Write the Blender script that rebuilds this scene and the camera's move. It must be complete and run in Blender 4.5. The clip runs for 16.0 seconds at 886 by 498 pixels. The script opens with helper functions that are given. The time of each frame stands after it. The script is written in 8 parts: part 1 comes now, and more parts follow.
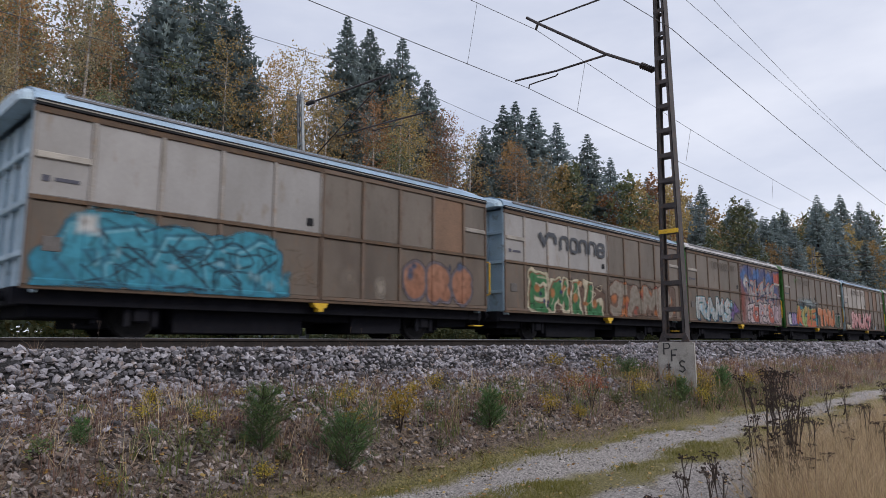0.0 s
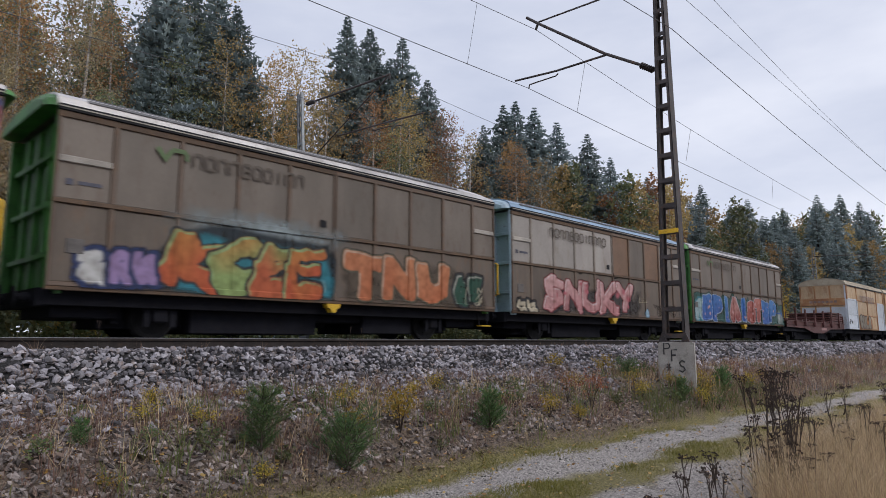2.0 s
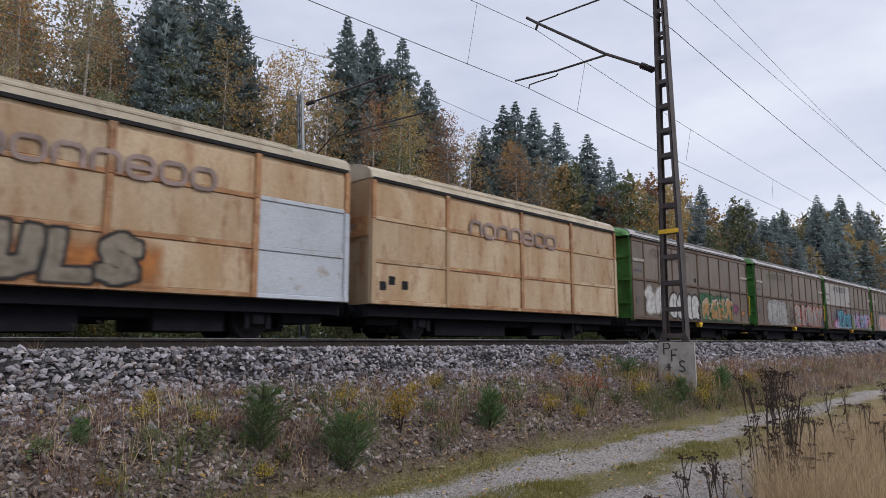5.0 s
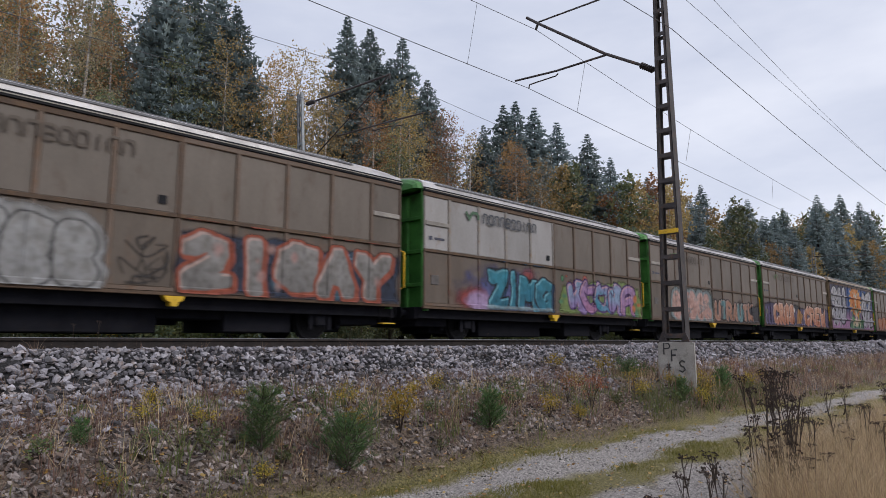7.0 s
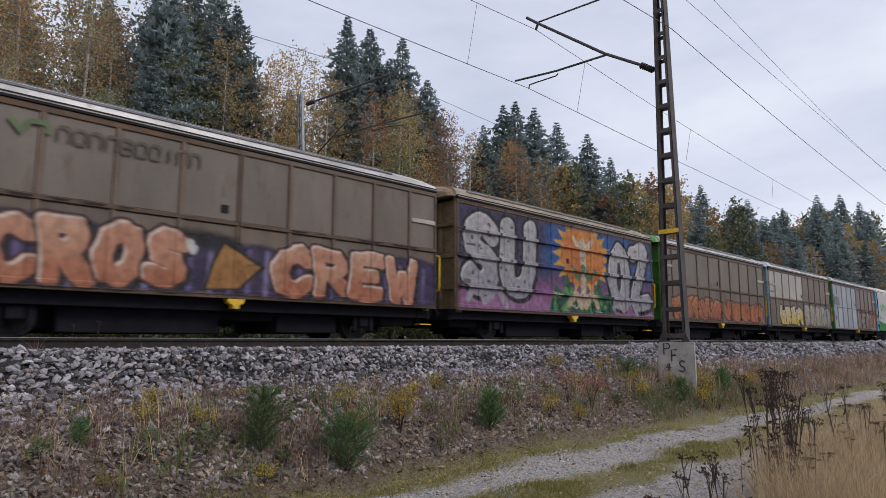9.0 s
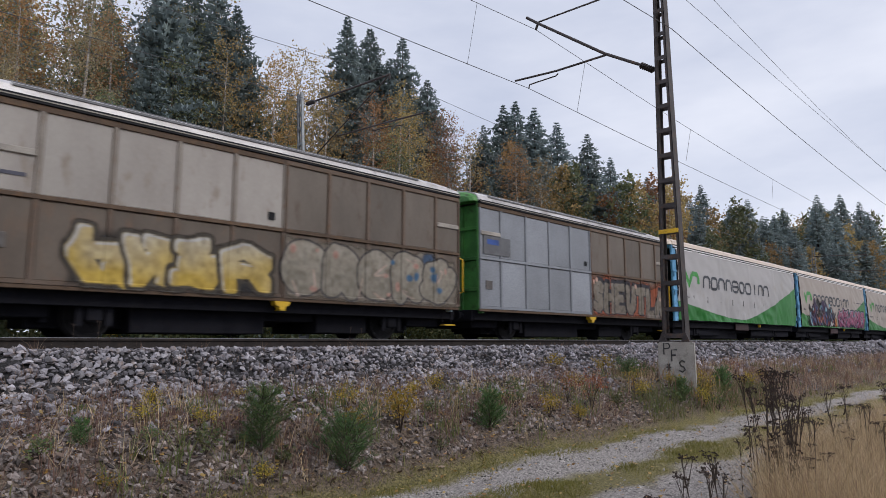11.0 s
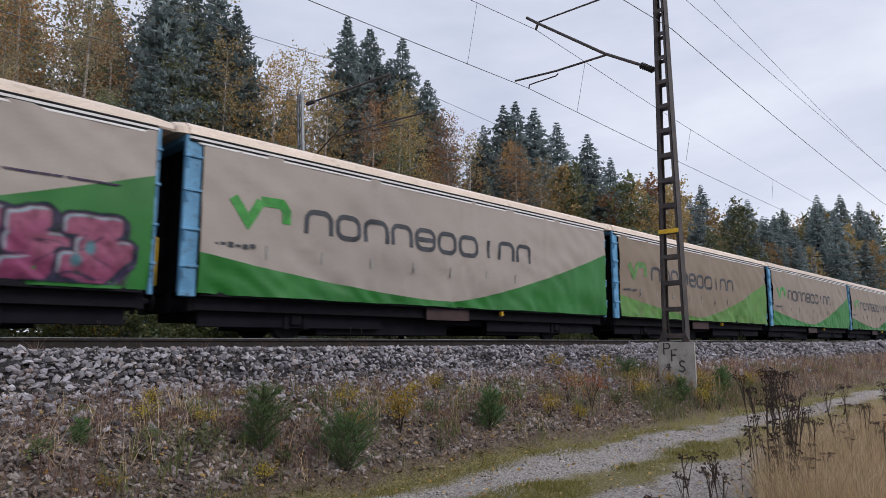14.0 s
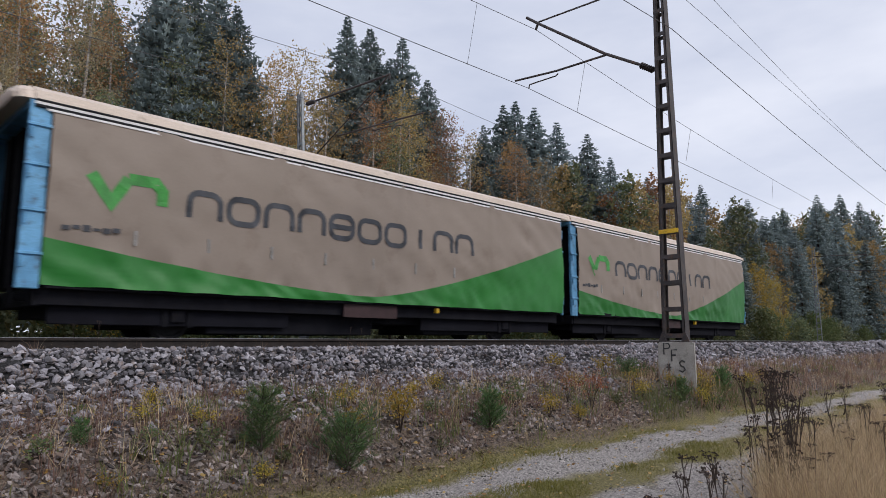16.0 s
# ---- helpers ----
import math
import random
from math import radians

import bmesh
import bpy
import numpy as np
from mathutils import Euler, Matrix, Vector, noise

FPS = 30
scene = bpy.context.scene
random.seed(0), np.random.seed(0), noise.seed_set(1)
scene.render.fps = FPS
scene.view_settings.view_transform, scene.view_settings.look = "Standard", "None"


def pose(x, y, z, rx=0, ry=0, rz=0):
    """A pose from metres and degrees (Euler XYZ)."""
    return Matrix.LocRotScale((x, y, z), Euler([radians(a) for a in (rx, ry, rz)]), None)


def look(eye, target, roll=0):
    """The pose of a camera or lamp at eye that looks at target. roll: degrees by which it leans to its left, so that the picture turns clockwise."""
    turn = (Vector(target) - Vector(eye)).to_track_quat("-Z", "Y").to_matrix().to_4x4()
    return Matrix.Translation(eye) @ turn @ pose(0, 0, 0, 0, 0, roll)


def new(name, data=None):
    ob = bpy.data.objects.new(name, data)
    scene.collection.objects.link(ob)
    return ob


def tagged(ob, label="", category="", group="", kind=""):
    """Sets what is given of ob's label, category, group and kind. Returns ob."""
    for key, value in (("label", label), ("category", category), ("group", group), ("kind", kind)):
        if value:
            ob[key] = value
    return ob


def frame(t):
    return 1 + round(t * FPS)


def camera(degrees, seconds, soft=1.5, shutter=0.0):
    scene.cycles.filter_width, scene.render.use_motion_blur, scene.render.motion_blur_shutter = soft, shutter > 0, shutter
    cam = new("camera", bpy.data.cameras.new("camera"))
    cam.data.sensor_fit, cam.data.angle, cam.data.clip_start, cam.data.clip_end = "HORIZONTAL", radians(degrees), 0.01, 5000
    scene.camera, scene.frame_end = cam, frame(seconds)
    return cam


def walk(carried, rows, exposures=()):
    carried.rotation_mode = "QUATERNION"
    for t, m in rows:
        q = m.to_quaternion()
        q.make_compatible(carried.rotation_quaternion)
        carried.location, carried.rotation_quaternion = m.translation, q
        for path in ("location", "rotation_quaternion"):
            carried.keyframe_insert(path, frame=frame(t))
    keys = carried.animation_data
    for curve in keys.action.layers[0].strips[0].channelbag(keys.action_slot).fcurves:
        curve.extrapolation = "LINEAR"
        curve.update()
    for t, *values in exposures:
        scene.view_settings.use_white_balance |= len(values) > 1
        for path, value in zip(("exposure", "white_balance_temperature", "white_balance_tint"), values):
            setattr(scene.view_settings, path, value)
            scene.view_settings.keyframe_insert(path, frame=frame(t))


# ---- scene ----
EYE = Vector((0, 0, -0.058))
YAW, PITCH = radians(44.335), radians(7.98)
AIM = EYE + Vector((math.cos(YAW) * math.cos(PITCH), math.sin(YAW) * math.cos(PITCH), math.sin(PITCH)))
cam = camera(67.28, 16.0, soft=0.5, shutter=0.13)
walk(cam, [(0.0, look(EYE, AIM)), (16.0, look(EYE, AIM))])

# ---- overcast light ----
SUN_EL, SUN_AZ = radians(38), radians(250)
world = bpy.data.worlds.new("overcast_sky")
scene.world = world
world.use_nodes = True
wn, wl = world.node_tree.nodes, world.node_tree.links
wn.clear()
w_out, w_bg = wn.new("ShaderNodeOutputWorld"), wn.new("ShaderNodeBackground")
sky = wn.new("ShaderNodeTexSky")
sky.sky_type, sky.sun_disc, sky.sun_elevation, sky.sun_rotation = "NISHITA", False, SUN_EL, SUN_AZ
w_tc, w_map, w_noise, w_ramp, w_mix, w_mul = (wn.new("ShaderNodeTexCoord"), wn.new("ShaderNodeMapping"), wn.new("ShaderNodeTexNoise"),
                                       wn.new("ShaderNodeValToRGB"), wn.new("ShaderNodeMix"), wn.new("ShaderNodeMix"))
w_map.inputs["Scale"].default_value = (1.0, 1.0, 3.2)
w_noise.inputs["Scale"].default_value, w_noise.inputs["Detail"].default_value, w_noise.inputs["Roughness"].default_value = 2.2, 5, 0.55
w_ramp.color_ramp.elements[0].position, w_ramp.color_ramp.elements[0].color = 0.30, (0.565, 0.61, 0.755, 1)
w_ramp.color_ramp.elements[1].position, w_ramp.color_ramp.elements[1].color = 0.68, (0.81, 0.835, 0.945, 1)
w_mul.data_type = w_mix.data_type = "RGBA"
w_mul.blend_type = "MULTIPLY"
w_mul.inputs["Factor"].default_value = 1.0
w_mul.inputs["B"].default_value = (0.1, 0.1, 0.1, 1)
w_mix.inputs["Factor"].default_value = 0.93
wl.new(w_tc.outputs["Generated"], w_map.inputs["Vector"])
wl.new(w_map.outputs["Vector"], w_noise.inputs["Vector"])
wl.new(w_noise.outputs["Fac"], w_ramp.inputs["Fac"])
wl.new(sky.outputs["Color"], w_mul.inputs["A"])
wl.new(w_mul.outputs["Result"], w_mix.inputs["A"])
wl.new(w_ramp.outputs["Color"], w_mix.inputs["B"])
wl.new(w_mix.outputs["Result"], w_bg.inputs["Color"])
w_bg.inputs["Strength"].default_value = 1.07
wl.new(w_bg.outputs["Background"], w_out.inputs["Surface"])
sun = new("sun", bpy.data.lights.new("sun", "SUN"))
sun.data.energy, sun.data.angle, sun.data.color = 1.35, radians(25), (1.0, 0.96, 0.9)
sun.matrix_world = look((0, 0, 0), (-math.cos(SUN_EL) * math.cos(radians(-70)), -math.cos(SUN_EL) * math.sin(radians(-70)), -math.sin(SUN_EL)))
scene.view_settings.exposure = 0.0

# ---- materials ----
MATS = {}


def mat(name, base, rough=0.7, dark=None, stain=None, scale=3.0, fine=40.0, metal=0.0, bump=0.15, amount=0.5, stretch=(1, 1, 1), per="object", spec=0.5, grain=1.0):
    """A weathered surface: base colour broken by a coarse and a fine noise, stains of a second colour, fine relief."""
    if name in MATS:
        return MATS[name]
    m = bpy.data.materials.new(name)
    m.use_nodes = True
    n, l = m.node_tree.nodes, m.node_tree.links
    b = n["Principled BSDF"]
    tc, mp = n.new("ShaderNodeTexCoord"), n.new("ShaderNodeMapping")
    mp.inputs["Scale"].default_value = stretch
    info = n.new("ShaderNodeObjectInfo")
    mulv = n.new("ShaderNodeMath")
    mulv.operation = "MULTIPLY"
    mulv.inputs[1].default_value = 37.0
    l.new(info.outputs["Random"], mulv.inputs[0])
    comb = n.new("ShaderNodeCombineXYZ")
    l.new(mulv.outputs[0], comb.inputs[0])
    l.new(mulv.outputs[0], comb.inputs[2])
    add = n.new("ShaderNodeVectorMath")
    l.new(tc.outputs["Object"], add.inputs[0])
    l.new(comb.outputs[0], add.inputs[1])
    l.new(add.outputs[0], mp.inputs["Vector"])
    n1, n2 = n.new("ShaderNodeTexNoise"), n.new("ShaderNodeTexNoise")
    n1.inputs["Scale"].default_value, n1.inputs["Detail"].default_value = scale, 6
    n2.inputs["Scale"].default_value, n2.inputs["Detail"].default_value = fine, 4
    l.new(mp.outputs["Vector"], n1.inputs["Vector"])
    l.new(mp.outputs["Vector"], n2.inputs["Vector"])
    r1, r2 = n.new("ShaderNodeValToRGB"), n.new("ShaderNodeValToRGB")
    dark = dark or tuple(c * 0.62 for c in base)
    r1.color_ramp.elements[0].position, r1.color_ramp.elements[0].color = 0.33, (*dark, 1)
    r1.color_ramp.elements[1].position, r1.color_ramp.elements[1].color = 0.62, (*base, 1)
    l.new(n1.outputs["Fac"], r1.inputs["Fac"])
    col = r1.outputs["Color"]
    if stain:
        n3, r3, mx = n.new("ShaderNodeTexNoise"), n.new("ShaderNodeValToRGB"), n.new("ShaderNodeMix")
        n3.inputs["Scale"].default_value, n3.inputs["Detail"].default_value, n3.inputs["Roughness"].default_value = scale * 2.3, 8, 0.65
        l.new(mp.outputs["Vector"], n3.inputs["Vector"])
        r3.color_ramp.elements[0].position, r3.color_ramp.elements[1].position = 0.68 - 0.3 * amount, 0.86 - 0.3 * amount
        l.new(n3.outputs["Fac"], r3.inputs["Fac"])
        mx.data_type = "RGBA"
        l.new(r3.outputs["Color"], mx.inputs["Factor"])
        l.new(col, mx.inputs["A"])
        mx.inputs["B"].default_value = (*stain, 1)
        col = mx.outputs["Result"]
    m2 = n.new("ShaderNodeMix")
    m2.data_type, m2.blend_type = "RGBA", "MULTIPLY"
    m2.inputs["Factor"].default_value = 1.0
    r2.color_ramp.elements[0].position, r2.color_ramp.elements[0].color = 0.25, (*[1 - 0.26 * grain] * 3, 1)
    r2.color_ramp.elements[1].position, r2.color_ramp.elements[1].color = 0.7, (*[1 + 0.1 * grain] * 3, 1)
    l.new(n2.outputs["Fac"], r2.inputs["Fac"])
    l.new(col, m2.inputs["A"])
    l.new(r2.outputs["Color"], m2.inputs["B"])
    col = m2.outputs["Result"]
    if per:
        hs, rr = n.new("ShaderNodeHueSaturation"), n.new("ShaderNodeMapRange")
        src = info.outputs["Random"]
        if per == "island":
            src = n.new("ShaderNodeNewGeometry").outputs["Random Per Island"]
        rr.inputs["To Min"].default_value, rr.inputs["To Max"].default_value = (0.86, 1.12) if per == "object" else (0.3, 1.7)
        l.new(src, rr.inputs["Value"])
        l.new(rr.outputs[0], hs.inputs["Value"])
        l.new(col, hs.inputs["Color"])
        col = hs.outputs["Color"]
    l.new(col, b.inputs["Base Color"])
    b.inputs["Roughness"].default_value, b.inputs["Metallic"].default_value = rough, metal
    b.inputs["Specular IOR Level"].default_value = spec
    if bump:
        bp = n.new("ShaderNodeBump")
        bp.inputs["Strength"].default_value, bp.inputs["Distance"].default_value = bump, 0.02
        l.new(n2.outputs["Fac"], bp.inputs["Height"])
        l.new(bp.outputs["Normal"], b.inputs["Normal"])
    MATS[name] = m
    return m


def leaf_mat(name, a, b_, c=None, rough=0.6, thin=0.38):
    """Leaves: one of three hues by leaf, thin enough to let some light through."""
    if name in MATS:
        return MATS[name]
    m = bpy.data.materials.new(name)
    m.use_nodes = True
    n, l = m.node_tree.nodes, m.node_tree.links
    b = n["Principled BSDF"]
    geo, r = n.new("ShaderNodeNewGeometry"), n.new("ShaderNodeValToRGB")
    info, hs, mr = n.new("ShaderNodeObjectInfo"), n.new("ShaderNodeHueSaturation"), n.new("ShaderNodeMapRange")
    r.color_ramp.elements[0].color, r.color_ramp.elements[1].color = (*a, 1), (*b_, 1)
    if c:
        e = r.color_ramp.elements.new(0.5)
        e.color = (*c, 1)
    l.new(geo.outputs["Random Per Island"], r.inputs["Fac"])
    mr.inputs["To Min"].default_value, mr.inputs["To Max"].default_value = 0.7, 1.2
    l.new(info.outputs["Random"], mr.inputs["Value"])
    l.new(mr.outputs[0], hs.inputs["Value"])
    mh = n.new("ShaderNodeMapRange")
    mh.inputs["To Min"].default_value, mh.inputs["To Max"].default_value = 0.485, 0.515
    l.new(info.outputs["Random"], mh.inputs["Value"])
    l.new(mh.outputs[0], hs.inputs["Hue"])
    l.new(r.outputs["Color"], hs.inputs["Color"])
    l.new(hs.outputs["Color"], b.inputs["Base Color"])
    b.inputs["Roughness"].default_value = rough
    tr, ms, out = n.new("ShaderNodeBsdfTranslucent"), n.new("ShaderNodeMixShader"), n["Material Output"]
    l.new(hs.outputs["Color"], tr.inputs["Color"])
    ms.inputs["Fac"].default_value = thin
    l.new(b.outputs["BSDF"], ms.inputs[1])
    l.new(tr.outputs["BSDF"], ms.inputs[2])
    l.new(ms.outputs[0], out.inputs["Surface"])
    MATS[name] = m
    return m


# ---- mesh builder ----
class MB:
    def __init__(self):
        self.v, self.f = [], []

    def add(self, vs, fs):
        o = len(self.v)
        self.v += [tuple(p) for p in vs]
        self.f += [tuple(i + o for i in q) for q in fs]
        return self

    def box(self, x0, x1, y0, y1, z0, z1, c=0.0):
        """A box; with c its edges are chamfered."""
        if c <= 0:
            vs = [(x, y, z) for x in (x0, x1) for y in (y0, y1) for z in (z0, z1)]
            return self.add(vs, [(0, 1, 3, 2), (4, 6, 7, 5), (0, 4, 5, 1), (2, 3, 7, 6), (0, 2, 6, 4), (1, 5, 7, 3)])
        bm = bmesh.new()
        bmesh.ops.create_cube(bm, size=1, matrix=Matrix.LocRotScale(((x0 + x1) / 2, (y0 + y1) / 2, (z0 + z1) / 2), None, (x1 - x0, y1 - y0, z1 - z0)))
        bmesh.ops.bevel(bm, geom=bm.edges[:], offset=c, segments=1, affect="EDGES")
        return self.take(bm)

    def take(self, bm):
        bm.verts.index_update()
        self.add([v.co for v in bm.verts], [[v.index for v in f.verts] for f in bm.faces])
        bm.free()
        return self

    def tube(self, pts, r, n=8, caps=True):
        """A round bar along points; r may be one radius or one for each point."""
        pts = [Vector(p) for p in pts]
        rs = r if isinstance(r, (list, tuple)) else [r] * len(pts)
        o = len(self.v)
        for i, p in enumerate(pts):
            d = (pts[min(i + 1, len(pts) - 1)] - pts[max(i - 1, 0)]).normalized()
            a = d.cross(Vector((0, 0, 1)) if abs(d.z) < 0.9 else Vector((1, 0, 0))).normalized()
            b = d.cross(a)
            for k in range(n):
                w = 2 * math.pi * k / n
                self.v.append(tuple(p + (a * math.cos(w) + b * math.sin(w)) * rs[i]))
        for i in range(len(pts) - 1):
            for k in range(n):
                q = (k + 1) % n
                self.f.append((o + i * n + k, o + i * n + q, o + i * n + n + q, o + i * n + n + k))
        if caps:
            self.f.append(tuple(o + k for k in range(n))[::-1])
            self.f.append(tuple(o + (len(pts) - 1) * n + k for k in range(n)))
        return self

    def lathe_y(self, cx, cz, prof, n=24):
        """Turned about an axle that runs across the wagon; prof holds (y, radius)."""
        o = len(self.v)
        for y, r in prof:
            for k in range(n):
                w = 2 * math.pi * k / n
                self.v.append((cx + r * math.cos(w), y, cz + r * math.sin(w)))
        for i in range(len(prof) - 1):
            for k in range(n):
                q = (k + 1) % n
                self.f.append((o + i * n + k, o + i * n + n + k, o + i * n + n + q, o + i * n + q))
        self.f.append(tuple(o + k for k in range(n)))
        self.f.append(tuple(o + (len(prof) - 1) * n + k for k in range(n))[::-1])
        return self

    def prism(self, poly, axis, a, b):
        """A flat outline pushed from a to b along an axis: 0 for x with (y, z) points, 1 for y with (x, z), 2 for z with (x, y)."""
        def at(p, w):
            return (w, p[0], p[1]) if axis == 0 else (p[0], w, p[1]) if axis == 1 else (p[0], p[1], w)
        n = len(poly)
        return self.add([at(p, a) for p in poly] + [at(p, b) for p in poly],
                        [tuple(range(n))[::-1], tuple(range(n, 2 * n))] + [(i, (i + 1) % n, n + (i + 1) % n, n + i) for i in range(n)])

    def mesh(self, name, material, smooth=False):
        me = bpy.data.meshes.new(name)
        me.from_pydata(self.v, [], self.f)
        bm = bmesh.new()
        bm.from_mesh(me)
        bmesh.ops.recalc_face_normals(bm, faces=bm.faces[:])
        bm.to_mesh(me)
        bm.free()
        me.materials.append(material)
        if smooth:
            me.polygons.foreach_set("use_smooth", [True] * len(me.polygons))
        return me


CACHE = {}


def part(name, mb, material, parent, label="", smooth=False, at=None):
    """Links a mesh as one object under a thing or a part."""
    me = mb if isinstance(mb, bpy.types.Mesh) else mb.mesh(name, material, smooth)
    ob = new(name, me)
    ob.parent = parent
    if at:
        ob.location = at
    if label:
        tagged(ob, label=label)
    return ob


def shared(key, build, material, smooth=False):
    """The mesh of that key and material, built once."""
    k = (key, material.name)
    if k not in CACHE:
        CACHE[k] = build().mesh(key if isinstance(key, str) else key[0], material, smooth)
    return CACHE[k]


def thing(name, label, category, at=(0, 0, 0), group="", kind=""):
    ob = new(name)
    ob.location = at
    return tagged(ob, label, category, group, kind)


def quick(name, v, f, material, smooth=False):
    """An object from arrays of corners and quads or triangles."""
    me = bpy.data.meshes.new(name)
    me.from_pydata(v if isinstance(v, list) else v.tolist(), [], f if isinstance(f, list) else f.tolist())
    me.materials.append(material)
    if smooth:
        me.polygons.foreach_set("use_smooth", [True] * len(me.polygons))
    return me


# ---- ground ----
PROFILE = [(-3000, -1.52), (1.5, -1.52), (2.6, -1.5), (5.25, -1.46), (5.6, -1.2), (5.9, -0.97), (6.4, -0.83), (7.2, -0.7), (7.6, -0.58), (8.2, -0.19), (8.6, -0.20), (15.8, -0.20),
           (16.6, -0.6), (18.5, -0.95), (22, -0.9), (40, 0.2), (80, 1.0), (3000, 1.0)]


def ground_z(x, y):
    ys, zs = [p[0] for p in PROFILE], [p[1] for p in PROFILE]
    z = float(np.interp(y, ys, zs))
    if 2 < y < 8.0 or 16.5 < y < 60:
        z += 0.10 * noise.noise((x * 0.6, y * 0.9, 0.0)) + 0.04 * noise.noise((x * 2.1, y * 2.3, 4.0))
    z += 0.20 * math.exp(-((x - 12.4) / 1.6) ** 2 - ((y - 5.75) / 0.55) ** 2)
    return z


def ground_material():
    m = bpy.data.materials.new("ground_soil")
    m.use_nodes = True
    n, l = m.node_tree.nodes, m.node_tree.links
    b = n["Principled BSDF"]
    b.inputs["Roughness"].default_value = 0.95
    geo, sep, tc = n.new("ShaderNodeNewGeometry"), n.new("ShaderNodeSeparateXYZ"), n.new("ShaderNodeTexCoord")
    l.new(geo.outputs["Position"], sep.inputs[0])
    wob, wm, ad = n.new("ShaderNodeTexNoise"), n.new("ShaderNodeMath"), n.new("ShaderNodeMath")
    wob.inputs["Scale"].default_value, wob.inputs["Detail"].default_value = 1.7, 6
    l.new(tc.outputs["Object"], wob.inputs["Vector"])
    wm.operation, wm.inputs[1].default_value = "MULTIPLY_ADD", 0.55
    wm.inputs[2].default_value = -0.275
    l.new(wob.outputs["Fac"], wm.inputs[0])
    l.new(wm.outputs[0], ad.inputs[0])
    l.new(sep.outputs["Y"], ad.inputs[1])
    mr = n.new("ShaderNodeMapRange")
    mr.inputs["From Min"].default_value, mr.inputs["From Max"].default_value = 0.0, 20.0
    l.new(ad.outputs[0], mr.inputs["Value"])
    ramp = n.new("ShaderNodeValToRGB")
    # stone: track bed near black, the shade between ballast stones put into its colour.
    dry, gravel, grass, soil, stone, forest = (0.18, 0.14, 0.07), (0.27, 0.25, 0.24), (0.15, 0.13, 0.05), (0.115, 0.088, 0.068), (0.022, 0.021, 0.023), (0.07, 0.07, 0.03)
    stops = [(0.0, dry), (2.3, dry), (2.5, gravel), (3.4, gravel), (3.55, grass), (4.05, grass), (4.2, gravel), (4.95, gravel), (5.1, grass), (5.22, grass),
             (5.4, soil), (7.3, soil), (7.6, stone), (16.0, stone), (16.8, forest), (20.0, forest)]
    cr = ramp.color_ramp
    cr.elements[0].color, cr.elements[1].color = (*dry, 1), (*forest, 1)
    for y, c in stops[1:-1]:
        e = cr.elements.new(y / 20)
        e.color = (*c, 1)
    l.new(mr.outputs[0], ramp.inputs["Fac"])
    fine, fr, mx = n.new("ShaderNodeTexNoise"), n.new("ShaderNodeValToRGB"), n.new("ShaderNodeMix")
    fine.inputs["Scale"].default_value, fine.inputs["Detail"].default_value, fine.inputs["Roughness"].default_value = 34, 6, 0.85
    l.new(tc.outputs["Object"], fine.inputs["Vector"])
    fr.color_ramp.elements[0].position, fr.color_ramp.elements[0].color = 0.38, (0.18, 0.18, 0.18, 1)
    fr.color_ramp.elements[1].position, fr.color_ramp.elements[1].color = 0.62, (2.0, 1.95, 1.9, 1)
    l.new(fine.outputs["Fac"], fr.inputs["Fac"])
    mx.data_type, mx.blend_type = "RGBA", "MULTIPLY"
    mx.inputs["Factor"].default_value = 1.0
    l.new(ramp.outputs["Color"], mx.inputs["A"])
    l.new(fr.outputs["Color"], mx.inputs["B"])
    l.new(mx.outputs["Result"], b.inputs["Base Color"])
    bp = n.new("ShaderNodeBump")
    bp.inputs["Strength"].default_value, bp.inputs["Distance"].default_value = 0.7, 0.03
    l.new(fine.outputs["Fac"], bp.inputs["Height"])
    l.new(bp.outputs["Normal"], b.inputs["Normal"])
    return m


def build_ground():
    xs = [-3000, -800, -200, -60, -30, -15] + list(np.arange(-8, 40, 0.35)) + list(np.arange(40, 140, 2.5)) + [150, 180, 240, 400, 800, 1500, 3000]
    ys = [-3000, -600, -100, -30, -10, -4, 0] + list(np.arange(1, 9, 0.2)) + list(np.arange(9, 16, 1.0)) + list(np.arange(16, 30, 0.8)) + [32, 36, 40, 50, 65, 80, 150, 400, 1000, 3000]
    v = [(x, y, ground_z(x, y)) for x in xs for y in ys]
    k = len(ys)
    f = [(i * k + j, i * k + k + j, i * k + k + j + 1, i * k + j + 1) for i in range(len(xs) - 1) for j in range(k - 1)]
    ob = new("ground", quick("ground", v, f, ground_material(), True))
    tagged(ob, "autumn ground with gravel lane, mossy verges and railway embankment", "ground", kind="structure")


build_ground()

# ---- railway ----
NEAR_Y, FAR_Y, GAUGE = 9.75, 14.4, 1.524
RUST = mat("rail_rust", (0.040, 0.034, 0.032), 0.8, dark=(0.024, 0.020, 0.019), scale=6, fine=60, stain=(0.06, 0.04, 0.03), per="", spec=0.15)
SHINE = mat("rail_head_steel", (0.32, 0.31, 0.31), 0.32, metal=0.9, scale=9, per="")
CONCRETE = mat("concrete", (0.40, 0.38, 0.35), 0.9, dark=(0.27, 0.25, 0.23), stain=(0.16, 0.15, 0.13), scale=2.5, fine=70, bump=0.3, per="")


